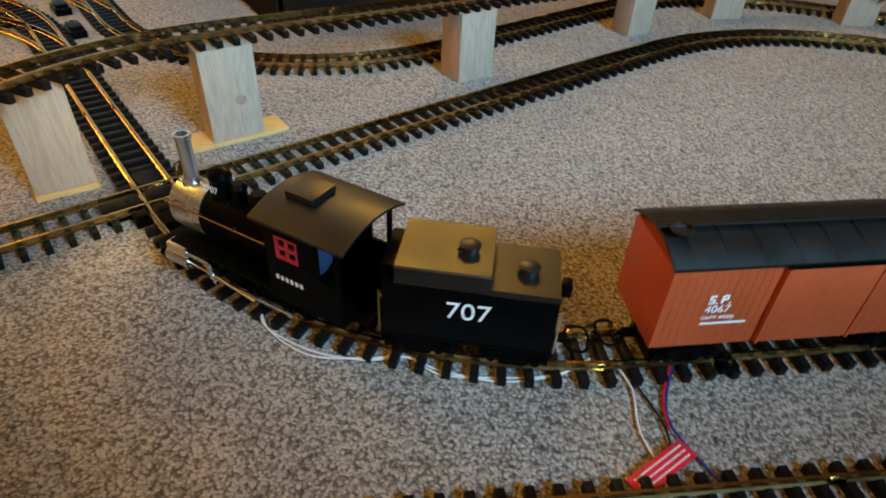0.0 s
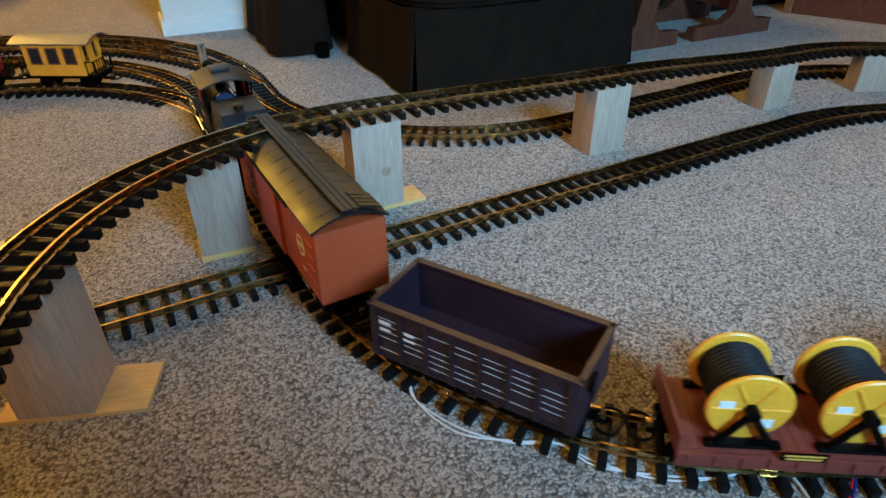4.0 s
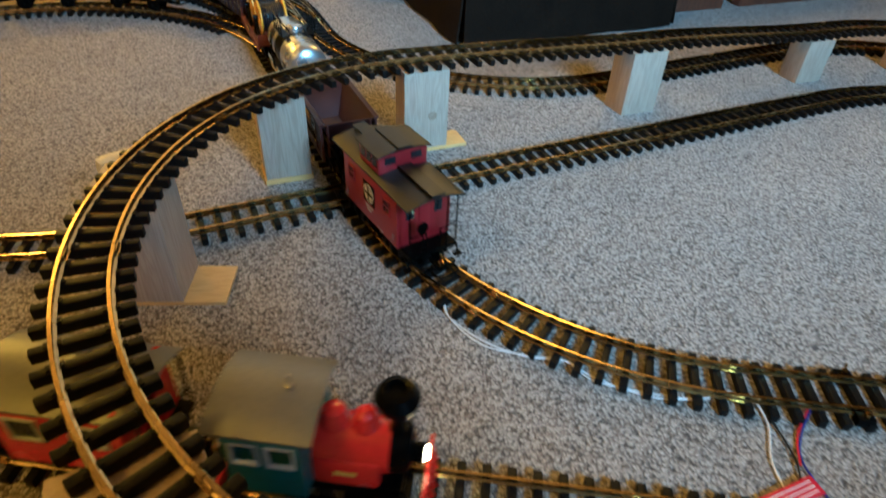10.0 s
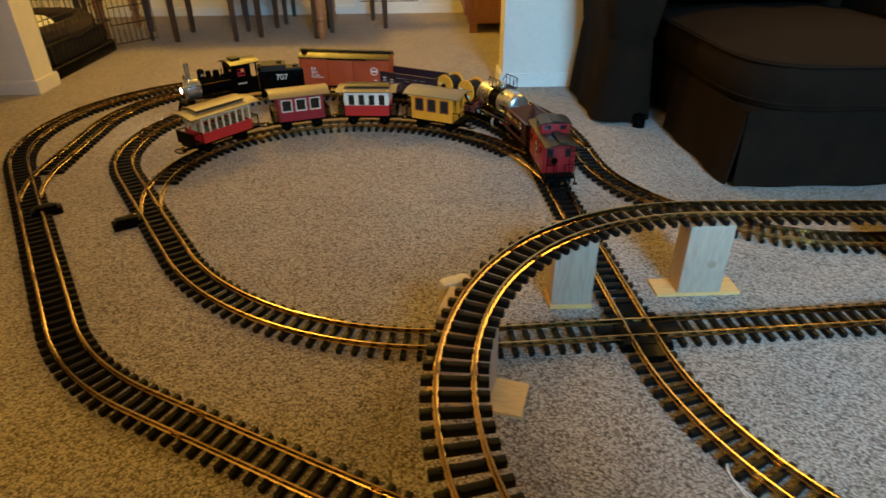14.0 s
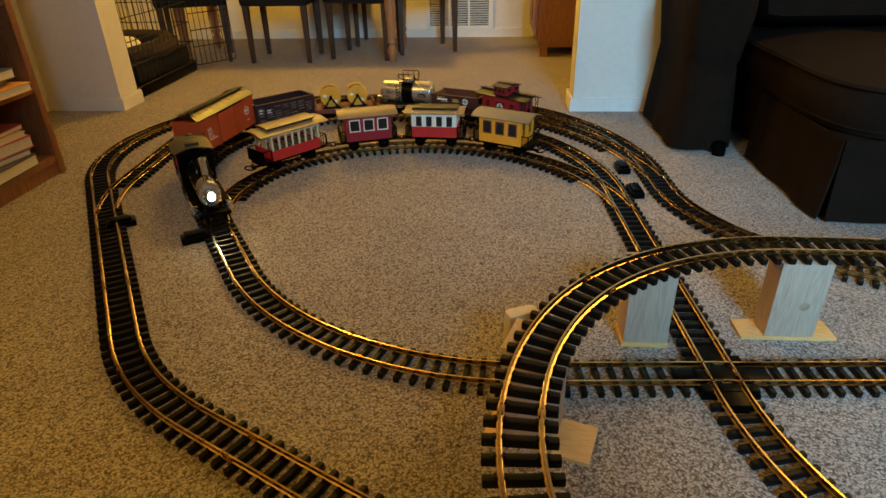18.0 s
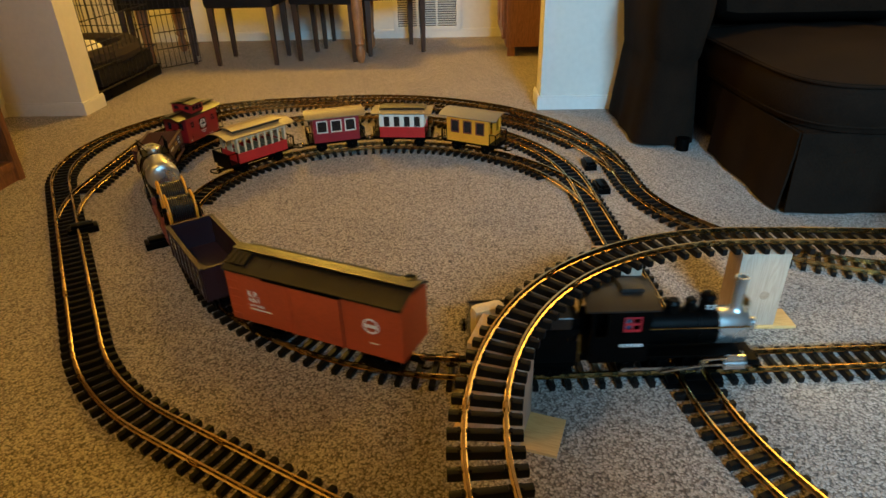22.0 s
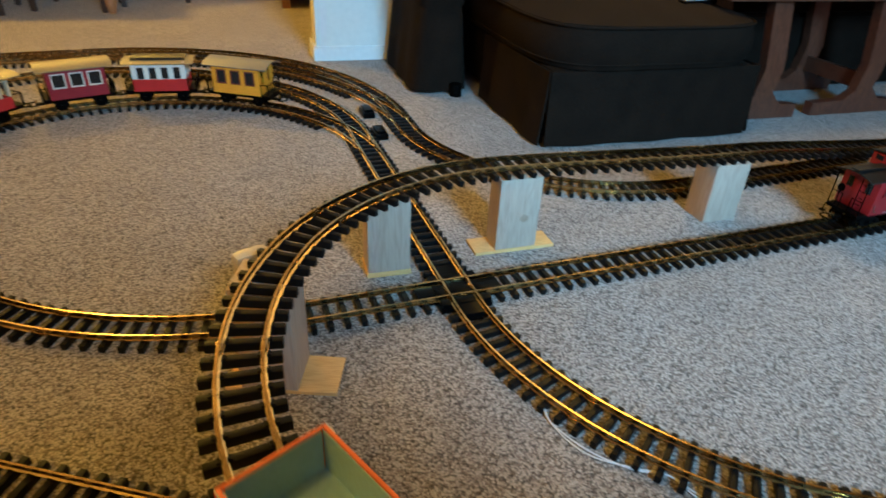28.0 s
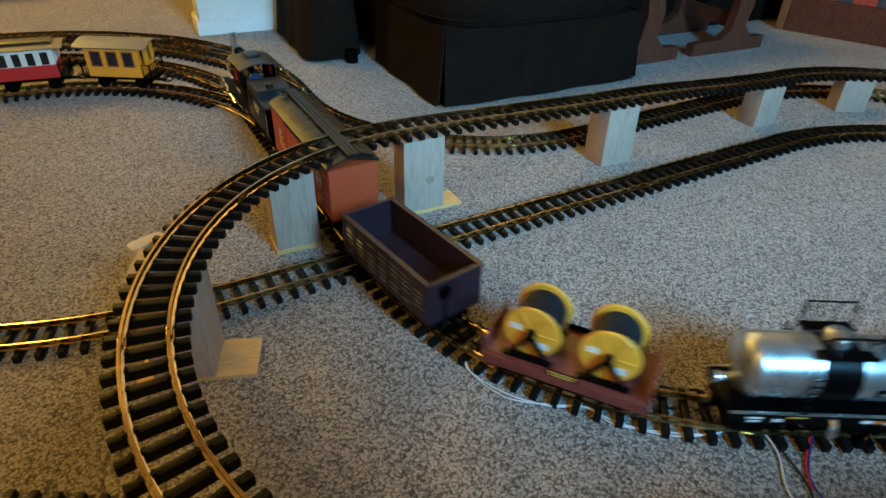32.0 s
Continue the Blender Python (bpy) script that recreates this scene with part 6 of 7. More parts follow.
def caboose():
    t = thing("caboose", "red toy caboose with black roof and cupola", "toy caboose")
    L, W = 0.170, 0.092
    bm = bmesh.new()
    box(bm, 0.226, 0.082, 0.007, 0, 0, 0.033)
    part("platform", bm, MATT_BLACK, t)
    bm = bmesh.new()
    box(bm, L, W, 0.074, 0, 0, 0.073, bevel=0.001)
    body = part("body", bm, CAB_RED, t)
    for s in (-1, 1):
        y = s * (W / 2 + 0.0008)
        for x in (-0.056, 0.056):
            bm = bmesh.new()
            for dx in (-0.009, 0.009):
                box(bm, 0.002, 0.003, 0.020, x + dx, y, 0.088)
            for z in (0.078, 0.098):
                box(bm, 0.020, 0.003, 0.002, x, y, z)
            win = part("window_frame", bm, CAB_RED, body)
            bm = bmesh.new()
            box(bm, 0.016, 0.001, 0.018, x, y - s * 0.0004, 0.088)
            part("pane", bm, GLASS, win)
            bm = bmesh.new()
            box(bm, 0.0012, 0.0016, 0.018, x, y, 0.088)
            box(bm, 0.016, 0.0016, 0.0012, x, y, 0.088)
            part("muntin", bm, CAB_RED, win)
        bm = bmesh.new()
        box(bm, 0.036, 0.036, 0.0004)
        part("emblem_square", bm, MATT_BLACK, body, "", side(0.0, s * (W / 2 + 0.0004), 0.080))
        cross_emblem(body, 0.0, s * (W / 2 + 0.0010), 0.080, 0.0155)
        print_bars(body, [(0.0, 0.059, 0.026, 0.0026), (0.0, 0.0535, 0.013, 0.0032), (-0.035, 0.040, 0.018, 0.0012)], s * (W / 2 + 0.0005), PALE_GREY)
        for x in (-0.074, 0.074):
            bm = bmesh.new()
            tube(bm, [(x - 0.006, y + s * 0.002, 0.060), (x - 0.005, y + s * 0.003, 0.048), (x + 0.006, y + s * 0.003, 0.044)], 0.0009)
            part("grab_iron", bm, STEEL, body, "thin metal grab iron")
    bm = bmesh.new()
    prism(bm, arch(0.097, 0.1105, 0.009, 0.0025), -0.120, 0.120)
    roof = part("roof", bm, ROOF_BLACK, t)
    for x0, x1 in ((-0.122, -0.028), (0.040, 0.122)):
        bm = bmesh.new()
        box(bm, x1 - x0, 0.022, 0.0025, (x0 + x1) / 2, 0, 0.1258)
        part("roof_walk", bm, ROOF_BLACK, roof)
    bm = bmesh.new()
    box(bm, 0.060, 0.082, 0.026, 0.006, 0, 0.131, bevel=0.0008)
    cup = part("cupola", bm, CAB_RED, t, "red cupola with small windows")
    for s in (-1, 1):
        for x in (-0.012, 0.006, 0.024):
            bm = bmesh.new()
            box(bm, 0.014, 0.001, 0.013, x, s * 0.0413, 0.133)
            part("pane", bm, GLASS, cup)
        for y in (-0.022, 0.022):
            bm = bmesh.new()
            box(bm, 0.001, 0.018, 0.010, 0.006 + s * 0.0303, y, 0.135)
            part("pane", bm, GLASS, cup)
    bm = bmesh.new()
    prism(bm, arch(0.090, 0.144, 0.005, 0.0022), -0.030, 0.042)
    box(bm, 0.072, 0.022, 0.002, 0.006, 0, 0.1525)
    part("cupola_roof", bm, ROOF_BLACK, t)
    for s in (-1, 1):
        bm = bmesh.new()
        for y in (-0.040, 0.040):
            bar(bm, (s * 0.112, y, 0.036), (s * 0.112, y, 0.112), 0.0014)
            bar(bm, (s * 0.112, y, 0.066), (s * 0.112, y * 0.3, 0.066), 0.0012)
            bar(bm, (s * 0.112, y * 0.3, 0.036), (s * 0.112, y * 0.3, 0.066), 0.0012)
        for k in range(5):
            bar(bm, (s * 0.114, -0.036, 0.045 + k * 0.014), (s * 0.114, -0.022, 0.045 + k * 0.014), 0.0010)
        bar(bm, (s * 0.114, -0.022, 0.036), (s * 0.114, -0.022, 0.114), 0.0012)
        part("end_railing", bm, MATT_BLACK, t)
        bm = bmesh.new()
        lathe(bm, [(0.009, 0), (0.009, 0.0018), (0.0075, 0.0018), (0.0075, 0)], s * 0.115, 0.02, 0.078, "x", 16)
        bar(bm, (s * 0.115, 0.02, 0.078), (s * 0.115, 0.02, 0.036), 0.0012)
        part("brake_wheel", bm, MATT_BLACK, t)
        for y in (-0.024, 0.024):
            bm = bmesh.new()
            box(bm, 0.001, 0.014, 0.022, s * (L / 2 + 0.0006), y, 0.088)
            part("pane", bm, GLASS, body)
        bm = bmesh.new()
        box(bm, 0.002, 0.018, 0.058, s * (L / 2 + 0.001), 0, 0.068, bevel=0.0005)
        part("end_door", bm, CAB_RED, body)
        for y in (-0.044, 0.044):
            bm = bmesh.new()
            box(bm, 0.010, 0.012, 0.003, s * 0.114, y, 0.014)
            bar(bm, (s * 0.114, y, 0.014), (s * 0.114, y * 0.95, 0.034), 0.0015)
            part("step", bm, MATT_BLACK, t)
    truck(t, -0.062)
    truck(t, 0.062)
    for s in (-1, 1):
        coupler(t, s * 0.104, s)
    return t


# the small train
def small_engine():
    t = thing("tank_locomotive", "small toy locomotive, red boiler and teal cab", "toy locomotive")
    bm = bmesh.new()
    box(bm, 0.165, 0.050, 0.012, -0.005, 0, 0.026)
    part("frame", bm, BLACK, t)
    bm = bmesh.new()
    rod(bm, 0.0255, 0.068, 0.032, 0, 0.064, "x", n=28)
    part("boiler", bm, TOY_RED, t, "glossy red boiler")
    for y in (-0.018, 0.018):
        bm = bmesh.new()
        box(bm, 0.062, 0.022, 0.034, 0.028, y, 0.052, bevel=0.006)
        tank = part("side_tank", bm, TOY_RED, t)
        print_bars(tank, [(0.028, 0.055, 0.020, 0.006)], (-0.0295 if y < 0 else 0.0295), GOLD_PRINT)
    bm = bmesh.new()
    lathe(bm, [(0.0235, 0), (0.0225, 0.014), (0.019, 0.018), (0.005, 0.020)], 0.066, 0, 0.064, "x", 24)
    part("smokebox", bm, BLACK, t)
    for x, r in ((0.042, 0.012), (0.014, 0.013)):
        bm = bmesh.new()
        lathe(bm, [(r, 0), (r * 0.96, 0.010), (r * 0.75, 0.018), (r * 0.3, 0.022)], x, 0, 0.086, n=18)
        part("dome", bm, TOY_RED, t)
    bm = bmesh.new()
    lathe(bm, [(0.008, 0), (0.0065, 0.010), (0.007, 0.018), (0.019, 0.036), (0.0205, 0.044), (0.015, 0.052), (0.010, 0.053), (0.009, 0.048)], 0.070, 0, 0.086, n=24)
    part("chimney", bm, BLACK, t, "black balloon chimney")
    bm = bmesh.new()
    lathe(bm, [(0.0085, 0), (0.0095, 0.006), (0.0095, 0.012), (0.008, 0.012)], 0.084, 0, 0.058, "x", 18)
    head = part("headlamp", bm, BLACK, t)
    bm = bmesh.new()
    lathe(bm, [(0.0082, 0), (0.007, 0.003), (0.003, 0.004)], 0.0945, 0, 0.058, "x", 18)
    part("lens", bm, LIT_WARM, head, "glowing warm lamp lens")
    # cab with two windows a side
    bm = bmesh.new()
    box(bm, 0.064, 0.080, 0.003, -0.037, 0, 0.0355)
    cabin = part("cab_floor", bm, TOY_TEAL, t)
    for y in (-0.042, 0.042):
        bm = bmesh.new()
        wall(bm, (-0.071, -0.064, -0.0405, -0.0335, -0.010, -0.003), (0.034, 0.074, 0.100, 0.108), [(1, 1), (3, 1)], y, 0.003)
        part("cab_side", bm, TOY_TEAL, t, "teal cab side")
    for x in (-0.0695, -0.0045):
        bm = bmesh.new()
        wall(bm, (-0.0405, -0.032, -0.005, 0.005, 0.032, 0.0405), (0.034, 0.076, 0.098, 0.110), [(1, 1), (3, 1)], x, 0.003, "y")
        part("cab_end", bm, TOY_TEAL, t, "teal cab end")
    for y in (-0.0425, 0.0425):
        for x in (-0.0215, -0.0525):
            bm = bmesh.new()
            for dx in (-0.0115, 0.0115):
                box(bm, 0.002, 0.004, 0.026, x + dx, y, 0.087)
            for z in (0.074, 0.100):
                box(bm, 0.025, 0.004, 0.002, x, y, z)
            part("window_frame", bm, PALE_GREY, cabin, "pale window frame")
    bm = bmesh.new()
    prism(bm, arch(0.092, 0.110, 0.011, 0.0022, 18), -0.086, 0.008)
    roof = part("cab_roof", bm, TOY_GREY, t, "grey arched cab roof")
    bm = bmesh.new()
    rod(bm, 0.004, 0.006, -0.022, 0, 0.125)
    rod(bm, 0.0018, 0.014, -0.022, 0, 0.132)
    part("whistle", bm, STEEL, roof, "bright metal whistle")
    bm = bmesh.new()
    box(bm, 0.004, 0.080, 0.013, 0.098, 0, 0.026, bevel=0.001)
    for k in range(7):
        y = -0.030 + k * 0.010
        bar(bm, (0.099, y * 0.9, 0.026), (0.106 - abs(y) * 0.1, y, 0.006), 0.0024)
    part("pilot", bm, TOY_RED, t, "red front pilot")
    bm = bmesh.new()
    box(bm, 0.004, 0.080, 0.013, -0.088, 0, 0.026, bevel=0.001)
    part("rear_beam", bm, TOY_RED, t)
    for y in (-0.034, 0.034):
        s = 1 if y > 0 else -1
        bm = bmesh.new()
        rod(bm, 0.008, 0.026, 0.070, y, 0.026, "x", n=14)
        part("cylinder", bm, BLACK, t)
        bm = bmesh.new()
        box(bm, 0.076, 0.002, 0.004, 0, 0, 0, bevel=0.0006)
        for x in (-0.034, 0.034):
            rod(bm, 0.004, 0.003, x, 0, 0, "y", n=10)
        part("side_rod", bm, STEEL, t, "bright metal side rod", Matrix.Translation((0.004, y, 0.0095)))
    for x in (-0.030, 0.038):
        wheelset(t, x, True)
    coupler(t, -0.086, -1)
    return t


def short_coach(name, label, paint):
    t = thing(name, label, "toy coach")
    bm = bmesh.new()
    box(bm, 0.150, 0.060, 0.010, 0, 0, 0.028)
    part("underframe", bm, BLACK, t)
    L, W = 0.118, 0.082
    bm = bmesh.new()
    box(bm, L, W - 0.004, 0.003, 0, 0, 0.0345)
    body = part("floor_plate", bm, paint, t)
    for y in (-W / 2, W / 2):
        bm = bmesh.new()
        wall(bm, (-L / 2, -0.0455, -0.013, 0.013, 0.0455, L / 2), (0.033, 0.069, 0.094, 0.105), [(1, 1), (3, 1)], y, 0.003)
        part("side_wall", bm, paint, t)
    for x in (-L / 2 + 0.002, L / 2 - 0.002):
        bm = bmesh.new()
        wall(bm, (-W / 2 + 0.0016, -0.012, 0.012, W / 2 - 0.0016), (0.036, 0.092, 0.112), [(1, 0)], x, 0.003, "y")
        part("end_wall", bm, paint, t)
    for y in (-W / 2 - 0.0016, W / 2 + 0.0016):
        for k in range(4):
            bm = bmesh.new()
            box(bm, L - 0.01, 0.0008, 0.0012, 0, y, 0.040 + k * 0.008)
            part("plank_line", bm, paint, body)
    for y in (-W / 2 - 0.001, W / 2 + 0.001):
        for x in (-0.029, 0.029):
            bm = bmesh.new()
            for dx in (-0.0145, 0.0145):
                box(bm, 0.0025, 0.004, 0.027, x + dx, y, 0.0815)
            for z in (0.068, 0.095):
                box(bm, 0.0315, 0.004, 0.0025, x, y, z)
            fr = part("window_frame", bm, PALE_GREY, body, "pale window frame")
            bm = bmesh.new()
            box(bm, 0.027, 0.001, 0.025, x, y * 0.985, 0.0815)
            part("pane", bm, GLASS, fr)
    bm = bmesh.new()
    prism(bm, arch(0.090, 0.105, 0.012, 0.0022, 18), -0.079, 0.079)
    part("roof", bm, TOY_GREY, t, "grey arched roof")
    for s in (-1, 1):
        bm = bmesh.new()
        box(bm, 0.016, W, 0.004, s * 0.068, 0, 0.033)
        for y in (-0.038, 0.038):
            bar(bm, (s * 0.075, y, 0.034), (s * 0.075, y, 0.105), 0.0015)
            bar(bm, (s * 0.075, y, 0.060), (s * 0.075, y * 0.3, 0.060), 0.0013)
        part("end_platform", bm, BLACK, t)
        coupler(t, s * 0.066, s)
    wheelset(t, -0.042, True)
    wheelset(t, 0.042, True)
    return t


def open_wagon():
    t = thing("open_wagon", "orange toy open wagon, pale blue-grey inside, striped corners", "toy wagon")
    L, W, z0, H = 0.112, 0.082, 0.034, 0.044
    bm = bmesh.new()
    box(bm, L, 0.060, 0.010, 0, 0, 0.028)
    part("underframe", bm, BLACK, t)
    for s in (-1, 1):
        bm = bmesh.new()
        box(bm, L, 0.003, H, 0, s * W / 2, z0 + H / 2, bevel=0.0006)
        box(bm, L * 0.7, 0.005, 0.004, 0, s * W / 2, z0 + 0.006)
        board = part("side_wall", bm, TOY_ORANGE, t)
        bm = bmesh.new()
        box(bm, L - 0.005, 0.001, H - 0.004, 0, s * (W / 2 - 0.0022), z0 + H / 2)
        part("lining", bm, LINING_BLUE, board)
        print_bars(board, [(0, z0 + 0.022, 0.028, 0.005), (0, z0 + 0.013, 0.036, 0.001)], s * (W / 2 + 0.0018), MATT_BLACK)
        for x in (-L / 2 + 0.006, L / 2 - 0.006):
            bm = bmesh.new()
            box(bm, 0.011, 0.0006, H, x, s * (W / 2 + 0.002), z0 + H / 2)
            strip = part("corner_strip", bm, WHITE, board)
            for k in range(5):
                bm = bmesh.new()
                box(bm, 0.0105, 0.0004, 0.004, x, s * (W / 2 + 0.0026), z0 + 0.004 + k * 0.009, Matrix.Rotation(radians(18), 4, "Y"))
                part("red_stripe", bm, TOY_RED, strip)
        bm = bmesh.new()
        box(bm, 0.003, W - 0.003, H, s * (L / 2 - 0.0015), 0, z0 + H / 2, bevel=0.0006)
        end = part("end_wall", bm, TOY_ORANGE, t)
        bm = bmesh.new()
        box(bm, 0.001, W - 0.008, H - 0.004, s * (L / 2 - 0.0036), 0, z0 + H / 2)
        part("lining", bm, LINING_BLUE, end)
        coupler(t, s * (L / 2 - 0.004), s)
    bm = bmesh.new()
    box(bm, L - 0.006, W - 0.004, 0.003, 0, 0, z0 + 0.0015)
    part("floor_plate", bm, LINING_BLUE, t)
    wheelset(t, -0.030, True)
    wheelset(t, 0.030, True)
    return t


# the standing coaches
def coach_shell(t, L, W, paint, upper, windows, z0=0.034, z1=0.104, sill=0.062, head=0.094, pillar=0.010, frame_mat=None, glass=True):
    """Walls with real window openings. windows: how many along a side."""
    bm = bmesh.new()
    box(bm, L, W - 0.004, 0.003, 0, 0, z0 + 0.001)
    body = part("floor_plate", bm, paint, t)
    up = body
    cuts = [-L / 2]
    for i in range(windows):
        cuts += [-L / 2 + pillar + i * (L - pillar) / windows, -L / 2 + (i + 1) * (L - pillar) / windows]
    cuts.append(L / 2)
    for y in (-W / 2, W / 2):
        bm = bmesh.new()
        wall(bm, (-L / 2, L / 2), (z0, sill), [], y, 0.003)
        part("lower_side", bm, paint, t)
        bm = bmesh.new()
        wall(bm, cuts, (sill + 0.0002, head, z1), [(2 * i + 1, 0) for i in range(windows)], y, 0.003)
        part("upper_side", bm, upper, t)
    for x in (-L / 2 + 0.002, L / 2 - 0.002):
        bm = bmesh.new()
        wall(bm, (-W / 2 + 0.0016, W / 2 - 0.0016), (z0 + 0.003, sill), [], x, 0.003, "y")
        part("lower_end", bm, paint, t)
        bm = bmesh.new()
        wall(bm, (-W / 2 + 0.0016, -0.028, -0.012, 0.012, 0.028, W / 2 - 0.0016), (sill + 0.0002, head, z1 + 0.006), [(1, 0), (3, 0)], x, 0.003, "y")
        part("upper_end", bm, upper, t)
    for y in (-W / 2, W / 2):
        for i in range(windows):
            x0 = -L / 2 + pillar + i * (L - pillar) / windows
            x1 = -L / 2 + (i + 1) * (L - pillar) / windows
            if frame_mat:
                bm = bmesh.new()
                for xx in (x0 + 0.001, x1 - 0.001):
                    box(bm, 0.003, 0.0045, head - sill, xx, y, (sill + head) / 2)
                for z in (sill + 0.001, head - 0.001):
                    box(bm, x1 - x0, 0.0045, 0.003, (x0 + x1) / 2, y, z)
                part("window_frame", bm, frame_mat, up)
            if glass:
                bm = bmesh.new()
                box(bm, x1 - x0, 0.0008, head - sill, (x0 + x1) / 2, y * 0.985, (sill + head) / 2)
                part("pane", bm, GLASS, up)
    return body, up


def coach_frame(t, L, deck):
    bm = bmesh.new()
    box(bm, L, 0.056, 0.010, 0, 0, 0.028)
    part("underframe", bm, BLACK, t)
    for s in (-1, 1):
        bm = bmesh.new()
        box(bm, deck, 0.080, 0.004, s * (L / 2 - deck / 2), 0, 0.034)
        for y in (-0.038, 0.038):
            bar_part("railing_post", (s * (L / 2 - 0.002), y, 0.034), (s * (L / 2 - 0.002), y, 0.064), 0.0016, BLACK, t)
            bar_part("railing_post", (s * (L / 2 - deck + 0.002), y, 0.034), (s * (L / 2 - deck + 0.002), y, 0.064), 0.0012, BLACK, t)
            bar_part("handrail", (s * (L / 2 - 0.002), y, 0.064), (s * (L / 2 - deck), y, 0.064), 0.0014, BLACK, t)
        bar_part("handrail", (s * (L / 2 - 0.002), -0.038, 0.064), (s * (L / 2 - 0.002), 0.038, 0.064), 0.0014, BLACK, t)
        for k in range(7):
            y = -0.033 + k * 0.011
            bar_part("baluster", (s * (L / 2 - 0.002), y, 0.034), (s * (L / 2 - 0.002), y, 0.064), 0.0009, BLACK, t)
        part("end_platform", bm, BLACK, t)
        coupler(t, s * (L / 2 - 0.006), s)
    for x in (-L * 0.27, L * 0.27):
        wheelset(t, x, True)


def yellow_coach():
    t = thing("yellow_coach", "yellow toy coach with grey roof and three windows", "toy coach")
    coach_frame(t, 0.178, 0.022)
    body, up = coach_shell(t, 0.134, 0.082, COACH_YELLOW, COACH_YELLOW, 3, frame_mat=FLAT_RED, pillar=0.013, sill=0.060, head=0.097)
    for y in (-0.042, 0.042):
        print_bars(body, [(0, 0.048, 0.024, 0.003), (-0.05, 0.048, 0.008, 0.004), (0.05, 0.048, 0.008, 0.004)], y, WINE)
    bm = bmesh.new()
    prism(bm, arch(0.096, 0.1045, 0.013, 0.0022, 18), -0.092, 0.092)
    part("roof", bm, TOY_GREY, t, "pale grey arched roof")
    return t


def white_coach():
    t = thing("red_white_coach", "white-over-red toy coach with five windows", "toy coach")
    coach_frame(t, 0.178, 0.022)
    body, up = coach_shell(t, 0.134, 0.082, COACH_RED, IVORY, 4, pillar=0.013, sill=0.066, head=0.097)
    for y in (-0.042, 0.042):
        bm = bmesh.new()
        box(bm, 0.134, 0.0008, 0.0016, 0, y, 0.066)
        part("stripe", bm, IVORY, body)
        print_bars(body, [(0, 0.051, 0.020, 0.0035)], y, GOLD_PRINT)
        print_bars(body, [(-0.05, 0.050, 0.006, 0.005), (0.05, 0.050, 0.006, 0.005), (-0.058, 0.060, 0.010, 0.002), (0.058, 0.060, 0.010, 0.002)], y, WHITE)
    bm = bmesh.new()
    prism(bm, arch(0.094, 0.1045, 0.008, 0.0022, 18), -0.090, 0.090)
    part("roof", bm, TAN_ROOF, t, "tan roof")
    bm = bmesh.new()
    prism(bm, arch(0.056, 0.113, 0.005, 0.0022, 12), -0.068, 0.068)
    box(bm, 0.128, 0.050, 0.010, 0, 0, 0.113)
    part("clerestory", bm, ROOF_BLACK, t, "dark raised roof lantern")
    return t


def wine_coach():
    t = thing("wine_red_coach", "wine-red toy coach with three white-framed windows", "toy coach")
    coach_frame(t, 0.170, 0.016)
    body, up = coach_shell(t, 0.134, 0.084, WINE, WINE, 3, frame_mat=IVORY, pillar=0.010, sill=0.062, head=0.098)
    for y in (-0.043, 0.043):
        print_bars(body, [(-0.038, 0.048, 0.006, 0.006), (0.045, 0.048, 0.006, 0.006)], y, WHITE)
    bm = bmesh.new()
    prism(bm, arch(0.096, 0.1045, 0.014, 0.0022, 18), -0.088, 0.088)
    part("roof", bm, TAN_ROOF, t, "tan arched roof")
    return t


def open_coach():
    t = thing("open_coach", "red and cream open-sided toy coach with dark balcony", "toy coach")
    coach_frame(t, 0.215, 0.028)
    body, up = coach_shell(t, 0.158, 0.082, COACH_RED, CREAM, 7, pillar=0.006, sill=0.062, head=0.098, glass=False)
    for y in (-0.042, 0.042):
        print_bars(body, [(0.006, 0.047, 0.007, 0.006), (0.015, 0.047, 0.007, 0.006)], y, WHITE)
    for k in range(6):
        bm = bmesh.new()
        box(bm, 0.004, 0.066, 0.026, -0.062 + k * 0.025, 0, 0.050)
        part("bench_back", bm, TAN_ROOF, t)
    bm = bmesh.new()
    prism(bm, arch(0.096, 0.1045, 0.009, 0.0022, 18), -0.112, 0.112)
    part("roof", bm, TAN_ROOF, t, "yellow-tan roof")
    bm = bmesh.new()
    box(bm, 0.150, 0.048, 0.010, 0, 0, 0.114)
    part("clerestory", bm, ROOF_BLACK, t, "dark raised roof lantern")
    bm = bmesh.new()
    prism(bm, arch(0.058, 0.119, 0.004, 0.002, 12), -0.080, 0.080)
    part("lantern_roof", bm, TAN_ROOF, t)
    bm = bmesh.new()
    box(bm, 0.004, 0.078, 0.034, -0.107, 0, 0.048)
    part("end_apron", bm, MATT_BLACK, t)
    return t


def standing_coaches():
    for build, s, half in ((yellow_coach, 1.175, 0.05), (white_coach, 1.412, 0.05), (wine_coach, 1.638, 0.05), (open_coach, 1.905, 0.058)):
        t = build()
        t["group"] = "coaches standing on the siding"
        t.matrix_basis = SIDING.stand(s, half) @ pose(0, 0, 0, 0, 0, 180) @ Matrix.Scale(1.07, 4)


standing_coaches()

